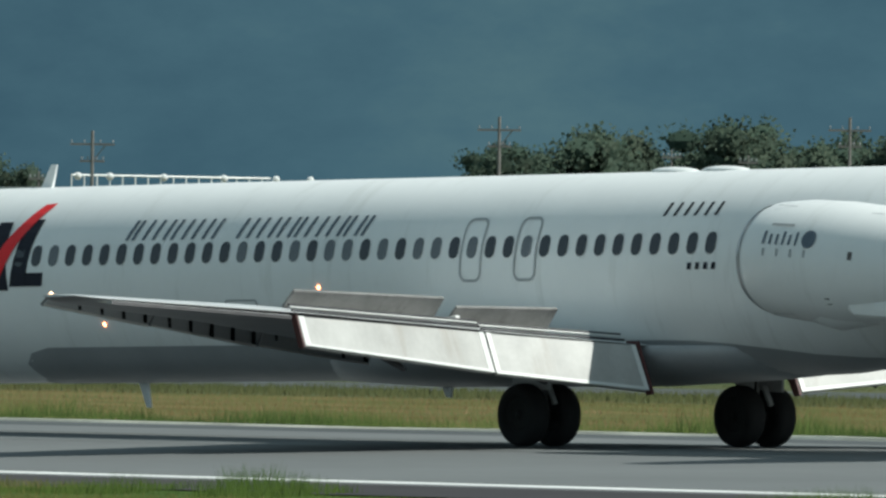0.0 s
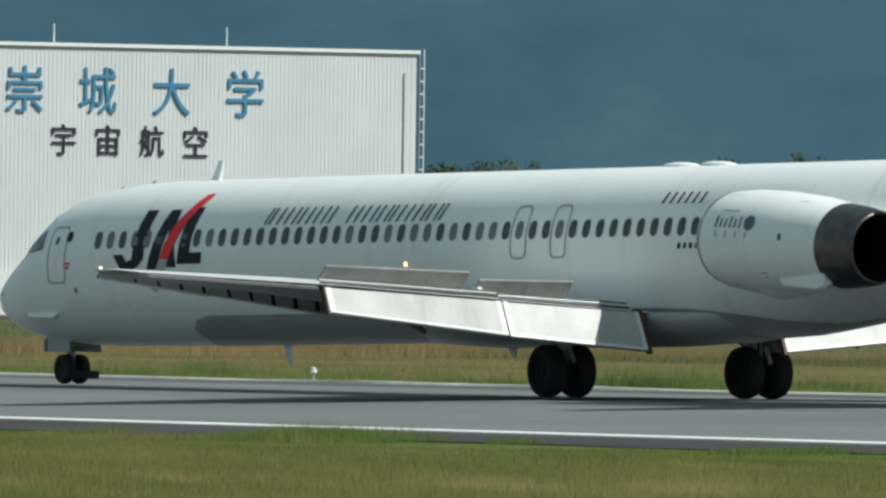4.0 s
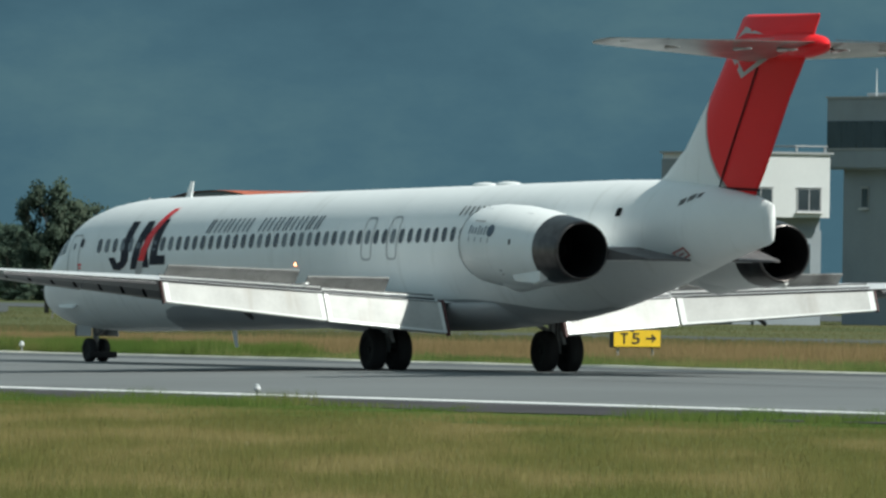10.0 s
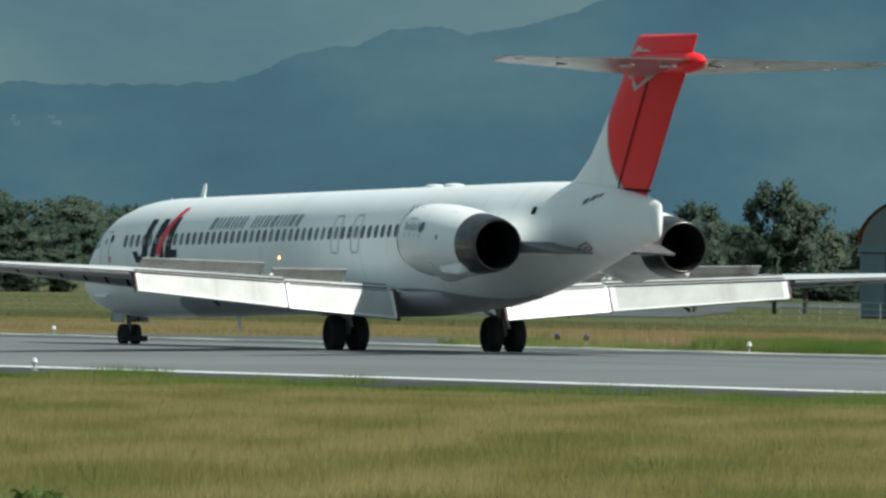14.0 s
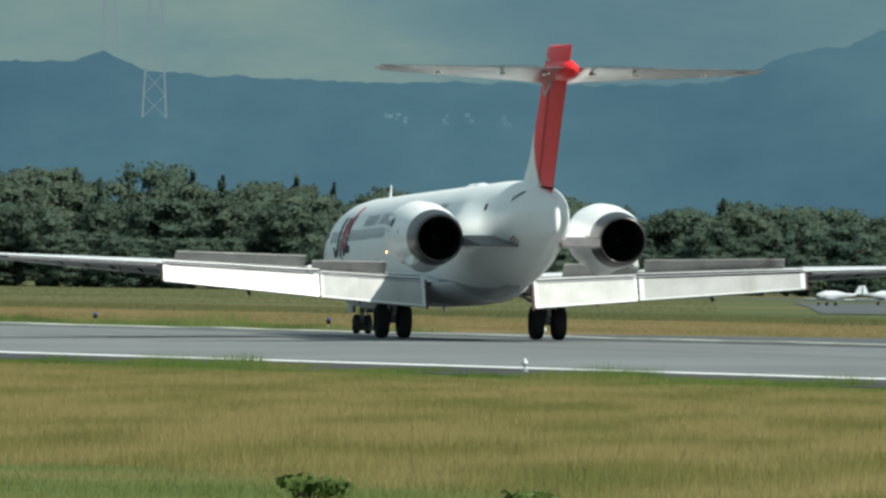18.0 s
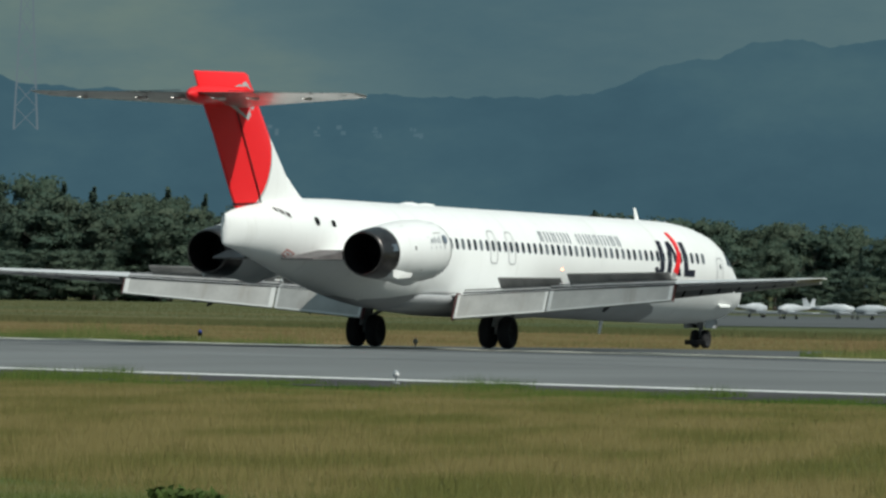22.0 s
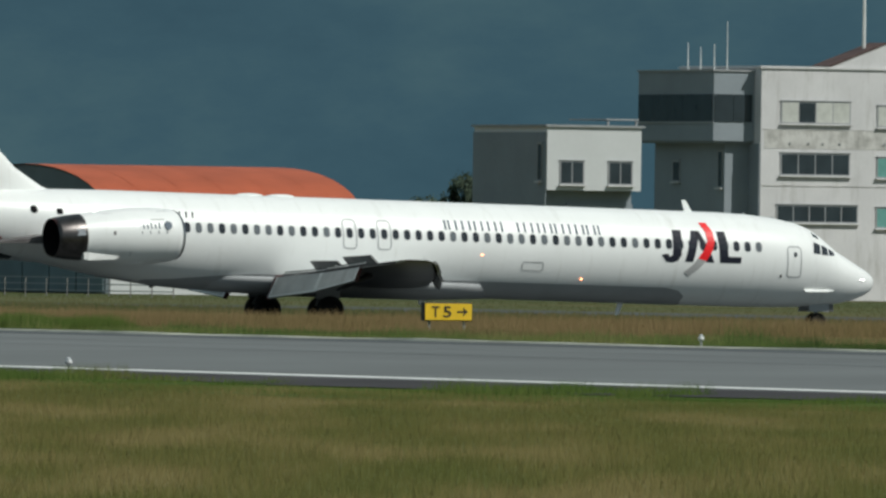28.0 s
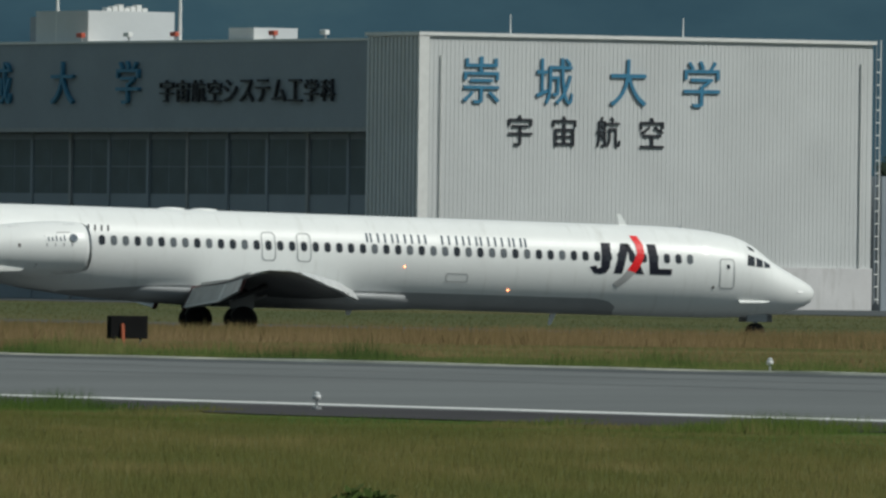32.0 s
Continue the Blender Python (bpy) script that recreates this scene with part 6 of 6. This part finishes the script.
def build_guide_sign(s, d, z0, z1, wide, shown):
    b = empty("taxiway_sign", place(s, d), "yellow taxiway sign with black writing on legs" if shown else "taxiway sign seen from its black back", "sign", "taxiway signs")
    gz = ground_z(d)
    h0, h1 = z0 - gz, z1 - gz
    part("cabinet", box(-0.13, 0.13, -wide / 2, wide / 2, h0, h1, 0.02), M_INK if shown else M_BLACK, b, "black sign cabinet")
    if shown:
        f = part("face", box(0.13, 0.14, -wide / 2 + 0.03, wide / 2 - 0.03, h0 + 0.03, h1 - 0.03), M_YELLOW, b, "bright yellow sign face")
        hh = (h1 - h0) * 0.58
        zc = (h0 + h1) / 2
        letter("T", 0.25, hh, (0.15, -wide * 0.27, zc), FACE_X, M_INK, f, 0.02)
        letter("5", 0.27, hh, (0.15, -wide * 0.03, zc), FACE_X, M_INK, f, 0.02)
        a0 = wide * 0.18
        arrow = bmesh.new()
        add_box(arrow, 0.141, 0.155, a0, a0 + 0.33, zc - 0.025, zc + 0.025)
        for sg in (1, -1):
            arrow.faces.new([arrow.verts.new(v) for v in ((0.156, a0 + 0.36, zc), (0.156, a0 + 0.20, zc + sg * 0.14), (0.156, a0 + 0.20, zc + sg * 0.085), (0.156, a0 + 0.29, zc))])
        part("arrow", arrow, M_INK, f, "black arrow")
    else:
        part("brace", tube((0.3, -0.3, 0), (0.14, -0.25, h0 + 0.45), 0.06, None, 6), M_ORANGE, b, "orange stay")
    for y in (-wide * 0.36, wide * 0.36):
        part("leg", tube((0, y, -0.05), (0, y, h0 + 0.03), 0.04, None, 8), M_FRAME, b)


build_guide_sign(-439.4, 216.9, 0.48, 1.06, 1.68, True)
build_guide_sign(-420.2, 231.9, 0.22, 0.92, 1.3, False)


def build_fence(s0, s1, d, high, group):
    n = int((s1 - s0) / 3.0)
    f = empty("apron_fence", place(s0, d), "pale post and rail fence along the apron", "fence", group)
    for k in range(n + 1):
        part("post", box(3.0 * k, 3.0 * k + 0.05, -0.03, 0.03, 0, high), M_WOODPOLE, f)
    for z in (0.35, 0.7, 1.05):
        part("rail", box(0, 3.0 * n, -0.02, 0.02, high * z - 0.06, high * z), M_FRAME, f)


build_fence(-888, -843, 398, 1.1, "fences")


M_HULL = mat("white_light_aircraft_paint", (0.50, 0.53, 0.55), 0.4, vary=0.2, scale=0.5)


def build_light_plane(az, dist, turn, tint):
    s, d = bearing(az, dist)
    p = empty("light_aircraft", place(s, d, 0, turn), "white parked light aircraft on the far apron, shrunk to fit the view", "aircraft", "parked light aircraft")
    # shrunk below true size to fit the camera's view
    p.scale = (0.62, 0.62, 0.62)
    rings = [[(x, w * math.cos(t), 1.15 + h * math.sin(t) + up) for t in (2 * math.pi * k / 10 for k in range(10))] for x, w, h, up in ((2.3, 0.08, 0.1, -0.05), (2.0, 0.4, 0.4, 0), (0.8, 0.55, 0.6, 0.12), (-0.4, 0.52, 0.58, 0.15), (-2.0, 0.25, 0.3, 0.15), (-4.2, 0.06, 0.1, 0.25))]
    part("fuselage", skin(rings), tint, p, "", True)
    part("wing", box(-0.3, 1.1, -4.6, 4.6, 0.72, 0.86, 0.05), tint, p)
    part("fin", plate([(LEN0 + 3.2, 0.0, 1.4 - tip(LEN0 + 3.2, 0)), (LEN0 + 4.3, 0.0, 1.4 - tip(LEN0 + 4.3, 0)), (LEN0 + 4.4, 0.0, 2.5 - tip(LEN0 + 4.4, 0)), (LEN0 + 3.9, 0.0, 2.5 - tip(LEN0 + 3.9, 0))], 0.08, 1), tint, p)
    part("tailplane", box(-4.3, -3.5, -1.6, 1.6, 1.4, 1.48), tint, p)
    part("propeller", box(2.3, 2.36, -0.9, 0.9, 1.05, 1.17), M_BLACK, p)
    for x, y in ((1.9, 0), (0.1, 1.0), (0.1, -1.0)):
        leg = part("leg", tube((x, y * 0.4, 0.9), (x, y, 0.2), 0.05, None, 6), M_STRUT, p)
        part("tyre", lathe([(y - 0.07, 0.1), (y - 0.07, 0.2), (y + 0.07, 0.2), (y + 0.07, 0.1)], 12, "Y"), M_TYRE, leg).location = (x, 0, 0.2)


for az, dist, turn in ((3.44, 1190, -80), (3.25, 1215, 120), (3.12, 1180, -65), (2.95, 1205, 75), (2.82, 1185, -110), (2.55, 1210, 50)):
    build_light_plane(az, dist, turn, M_HULL)


# ---- grass: blades joined into fields ----
def grass(name, count, d_range, high, wide, material, label, seed, s_range=None, ragged=0.0, reach=(-2.9, -1.12), tufts=None, rise=0.0, wild=False):
    """Thin upright blades over a field; without s_range they fill only the wedge the camera sees."""
    rng = np.random.default_rng(seed)
    d = rng.uniform(*d_range, count) if s_range else np.sqrt(rng.uniform(d_range[0] ** 2, d_range[1] ** 2, count))
    s = rng.uniform(*s_range, count) if s_range else d * rng.uniform(*reach, count)
    wave = np.sin(s * 0.21 + 1.3 * np.sin(s * 0.083)) + 0.6 * np.sin(s * 0.57 + d * 0.1)
    d = d + ragged * (0.5 * wave + rng.normal(0, 0.5, count))
    # none grows on the exit taxiway
    q = np.clip((d - 201.0) / 145, 0, 1)
    mid = -549 + 49 * np.maximum(0, 1 - q / 0.38) ** 2
    flare = 34 * np.maximum(0, 1 - q / 0.14) ** 2
    free = (d < 201.5) | (d > 346) | (s < mid - 13.3 - flare) | (s > mid + 13.3 + flare * 0.4)
    if tufts is not None:
        free &= np.sin(s * 0.37 + 2.1 * np.sin(s * 0.11)) + 0.7 * np.sin(s * 1.3 + d) > tufts
    s, d = s[free], d[free]
    count = len(s)
    t = BLADE_TURN + rng.normal(0, 0.4, count)
    clump = 0.8 + 0.2 * np.sin(s * 0.55 + 1.7 * np.sin(d * 0.8)) * np.sin(d * 1.1 + 2.1 * np.sin(s * 0.23))
    h = rng.uniform(high * 0.55, high, count) * clump
    if rise:
        h *= np.interp(d, (84, 118, 146), (rise, 1 + (rise - 1) * 0.55, 1.0))
    if wild:
        bank = np.sin(s * 0.31 + 1.9 * np.sin(s * 0.071)) + 0.8 * np.sin(s * 0.83 + 0.7 * d) + 0.5 * np.sin(s * 2.3 + 1.3 * np.sin(s * 0.6))
        h *= np.clip(0.55 + 0.38 * bank, 0.18, 1.5)
    w = rng.uniform(wide * 0.6, wide, count)
    lean = rng.normal(0, 0.25, (count, 2)) * h[:, None]
    zs = np.interp(d, [p[0] for p in PROFILE], [p[1] for p in PROFILE]) - 0.04
    base = s[:, None] * np.array([U.x, U.y]) + d[:, None] * np.array([N.x, N.y])
    dx, dy = np.cos(t) * w, np.sin(t) * w
    co = np.empty((count, 3, 3), dtype=np.float32)
    co[:, 0, 0], co[:, 0, 1], co[:, 0, 2] = base[:, 0] - dx, base[:, 1] - dy, zs
    co[:, 1, 0], co[:, 1, 1], co[:, 1, 2] = base[:, 0] + dx, base[:, 1] + dy, zs
    co[:, 2, 0], co[:, 2, 1], co[:, 2, 2] = base[:, 0] + lean[:, 0], base[:, 1] + lean[:, 1], zs + h
    me = bpy.data.meshes.new(name)
    me.vertices.add(count * 3)
    me.vertices.foreach_set("co", co.ravel())
    me.loops.add(count * 3)
    me.loops.foreach_set("vertex_index", np.arange(count * 3, dtype=np.int32))
    me.polygons.add(count)
    me.polygons.foreach_set("loop_start", np.arange(0, count * 3, 3, dtype=np.int32))
    me.update(calc_edges=True)
    me.polygons.foreach_set("use_smooth", np.ones(count, dtype=bool))
    nor = np.repeat(np.column_stack([rng.normal(0, 0.3, count), rng.normal(0, 0.3, count), np.ones(count)]), 3, axis=0)
    nor /= np.linalg.norm(nor, axis=1)[:, None]
    me.normals_split_custom_set_from_vertices(nor)
    me.materials.append(material)
    return tagged(new(name, me), label, "grass", kind="stuff")


# blades turned to face both the camera and the sun
BLADE_TURN = radians(30)
grass("meadow_grass", 520000, (76, 146), 0.13, 0.0075, M_MEADOW, "dry tan and olive meadow grass", 1, None, 2.0, rise=2.0)
grass("tall_meadow_stalks", 90000, (76, 144), 0.24, 0.006, M_MEADOW, "scattered taller dry stalks in the meadow", 9, None, 2.0, rise=1.7)
grass("near_grass", 90000, (56, 77), 0.16, 0.008, M_FRESH, "fresh green grass before the dry meadow", 7, None, 2.5)
grass("verge_grass", 130000, (141.5, 149.3), 0.09, 0.010, M_VERGE, "greener grass along the runway verge", 2, None, 0.9)
grass("verge_tufts", 150000, (146.0, 150.8), 0.42, 0.010, M_VERGE, "ragged green tufts at the runway's edge", 12, None, 0.3, (-2.9, -1.12), 0.1, 0.0, True)
grass("far_verge_tufts", 110000, (202.1, 208.0), 0.80, 0.015, M_WILD, "taller dark green weeds on the far verge", 13, None, 0.3, (-2.9, -1.12), 0.6, 0.0, True)
grass("far_verge_grass", 150000, (201.9, 209.0), 0.50, 0.013, M_WILD, "ragged tall grass on the far verge", 3, None, 0.3, wild=True)
grass("far_tan_grass", 220000, (208, 306), 0.24, 0.015, M_TAN, "tan dry grass beyond the runway", 4, wild=True)
grass("far_field_grass", 80000, (306, 334), 0.42, 0.03, M_FARFIELD, "grass before the parallel taxiway", 5)
grass("back_field_grass", 40000, (364, 515), 0.15, 0.06, M_FARFIELD, "green grass behind the taxiway", 6, None, 0.0, (-2.27, -1.12))
grass("back_field_grass", 16000, (364, 515), 0.15, 0.06, M_FARFIELD, "green grass behind the taxiway", 10, None, 0.0, (-2.9, -2.46))
# set in the camera's line of sight to hide the sign legs
grass("sign_tussocks", 9000, (209, 216.6), 0.55, 0.012, M_TAN, "rank grass on the sight line to a taxiway sign", 21, (-441, -420))
grass("sign_tussocks", 9000, (223, 231.4), 0.42, 0.012, M_TAN, "rank grass on the sight line to a taxiway sign", 22, (-421, -400))
grass("rank_verge_grass", 26000, (202.2, 206.5), 0.72, 0.012, M_VERGE, "rank green grass along the far verge", 23, (-458.5, -440))
grass("rank_verge_grass", 7000, (202.4, 204.6), 0.46, 0.011, M_VERGE, "rank green grass along the far verge", 24, (-290.4, -286.6))
grass("rank_verge_grass", 4000, (202.4, 204.2), 0.42, 0.011, M_VERGE, "rank green grass along the far verge", 25, (-283.0, -281.2))
grass("infield_grass", 80000, (216, 330), 0.85, 0.016, M_TAN, "long tan grass beside the exit taxiway", 8, (-535, -495))


def build_weed(s, d, high, wide, seed, label):
    """A leafy weed clump of many small leaves on stems."""
    rnd = random.Random(seed)
    w = empty("weed_clump", place(s, d), label, "weed", "weed clumps")
    stems, verts, faces = bmesh.new(), [], []
    for k in range(16):
        t, r = rnd.uniform(0, 6.28), rnd.uniform(0.1, 1)
        end = Vector((math.cos(t) * wide * r, math.sin(t) * wide * r, high * rnd.uniform(0.5, 1)))
        tube((end.x * 0.3, end.y * 0.3, 0), end, 0.012, 0.005, 4, stems)
        for q in range(24):
            c = end * rnd.uniform(0.45, 1.05) + Vector((rnd.gauss(0, 0.06), rnd.gauss(0, 0.06), rnd.gauss(0, 0.04)))
            a = Vector((rnd.gauss(0, 1), rnd.gauss(0, 1), rnd.gauss(0, 1))).normalized() * 0.075
            b = a.orthogonal().normalized() * 0.04
            i = len(verts)
            verts += [c + a, c + b, c - a, c - b]
            faces.append((i, i + 1, i + 2, i + 3))
    part("stems", stems, M_BARK, w)
    me = bpy.data.meshes.new("leaves")
    me.from_pydata(verts, [], faces)
    me.polygons.foreach_set("use_smooth", np.ones(len(faces), dtype=bool))
    up = np.repeat(np.random.default_rng(seed).normal(0, 0.4, (len(faces), 3)) + [0, 0, 1], 4, axis=0)
    me.normals_split_custom_set_from_vertices(up / np.linalg.norm(up, axis=1)[:, None])
    me.materials.append(M_WEED)
    ob = new("leaves", me)
    ob.parent = w


M_WEED = leaf_material("weed_leaves", (0.12, 0.19, 0.052), (0.19, 0.25, 0.08))
WEEDS = [(-187, 70.5, 0.24, 0.5), (-182, 71.5, 0.10, 0.35), (-166, 95, 0.2, 0.4)]
for k, (s_, d_, h_, w_) in enumerate(WEEDS):
    build_weed(s_, d_, h_, w_, 40 + k, "leafy green weed clump in the grass")


# ---- what moves ----
TRACK = [(0, 65.37, 274.81, 0.134, 117.01), (1, 58.67, 289.19, 0.147, 117.36), (2, 52.02, 303.60, 0.157, 117.66), (3, 45.10, 318.13, 0.162, 117.90), (4, 38.18, 332.77, 0.160, 117.99), (5, 31.27, 347.54, 0.149, 117.89), (6, 24.23, 362.29, 0.133, 117.70), (7, 17.32, 376.82, 0.118, 117.45), (8, 10.63, 390.91, 0.107, 117.19), (9, 4.14, 404.43, 0.106, 117.00), (10, -2.15, 417.49, 0.108, 116.87), (11, -8.26, 430.23, 0.110, 116.79), (12, -14.21, 442.83, 0.104, 116.74), (13, -20.00, 455.34, 0.090, 116.65), (14, -25.52, 467.38, 0.075, 116.26), (15, -30.62, 478.44, 0.074, 115.27), (16, -35.17, 488.33, 0.095, 113.28), (17, -39.10, 498.04, 0.124, 109.67), (18, -42.33, 508.79, 0.145, 103.75), (19, -44.62, 520.36, 0.151, 95.81), (20, -45.55, 531.06, 0.149, 87.05), (21, -44.82, 539.76, 0.141, 78.45), (22, -42.51, 547.73, 0.116, 69.81), (23, -38.83, 556.76, 0.063, 60.68), (24, -33.88, 567.30, -0.016, 51.42), (25, -27.69, 578.44, -0.098, 43.21), (26, -20.32, 589.32, -0.166, 36.97), (27, -12.00, 599.43, -0.218, 32.40), (28, -3.00, 608.38, -0.254, 28.90), (29, 6.38, 615.79, -0.278, 25.90), (30, 15.99, 621.71, -0.291, 23.05), (31, 25.74, 626.63, -0.297, 20.31), (32, 35.56, 631.05, -0.300, 17.61)]


def motions():
    walk(jet, [(t, pose(x, y, z, 0, 0, h)) for t, x, y, z, h in TRACK])
    # the spoilers fold down once the aircraft has left the runway
    for spoiler, at_hinge, hinge in SPOILERS:
        def turned(angle):
            return Matrix.Translation(at_hinge) @ Matrix.Rotation(radians(angle), 4, hinge) @ Matrix.Translation(-at_hinge)
        walk(spoiler, [(t, turned(angle)) for t, angle in ((0, 0), (28.5, 0), (29.05, 0), (29.2, -25), (29.4, -46), (29.6, -46), (32, -46))])


motions()
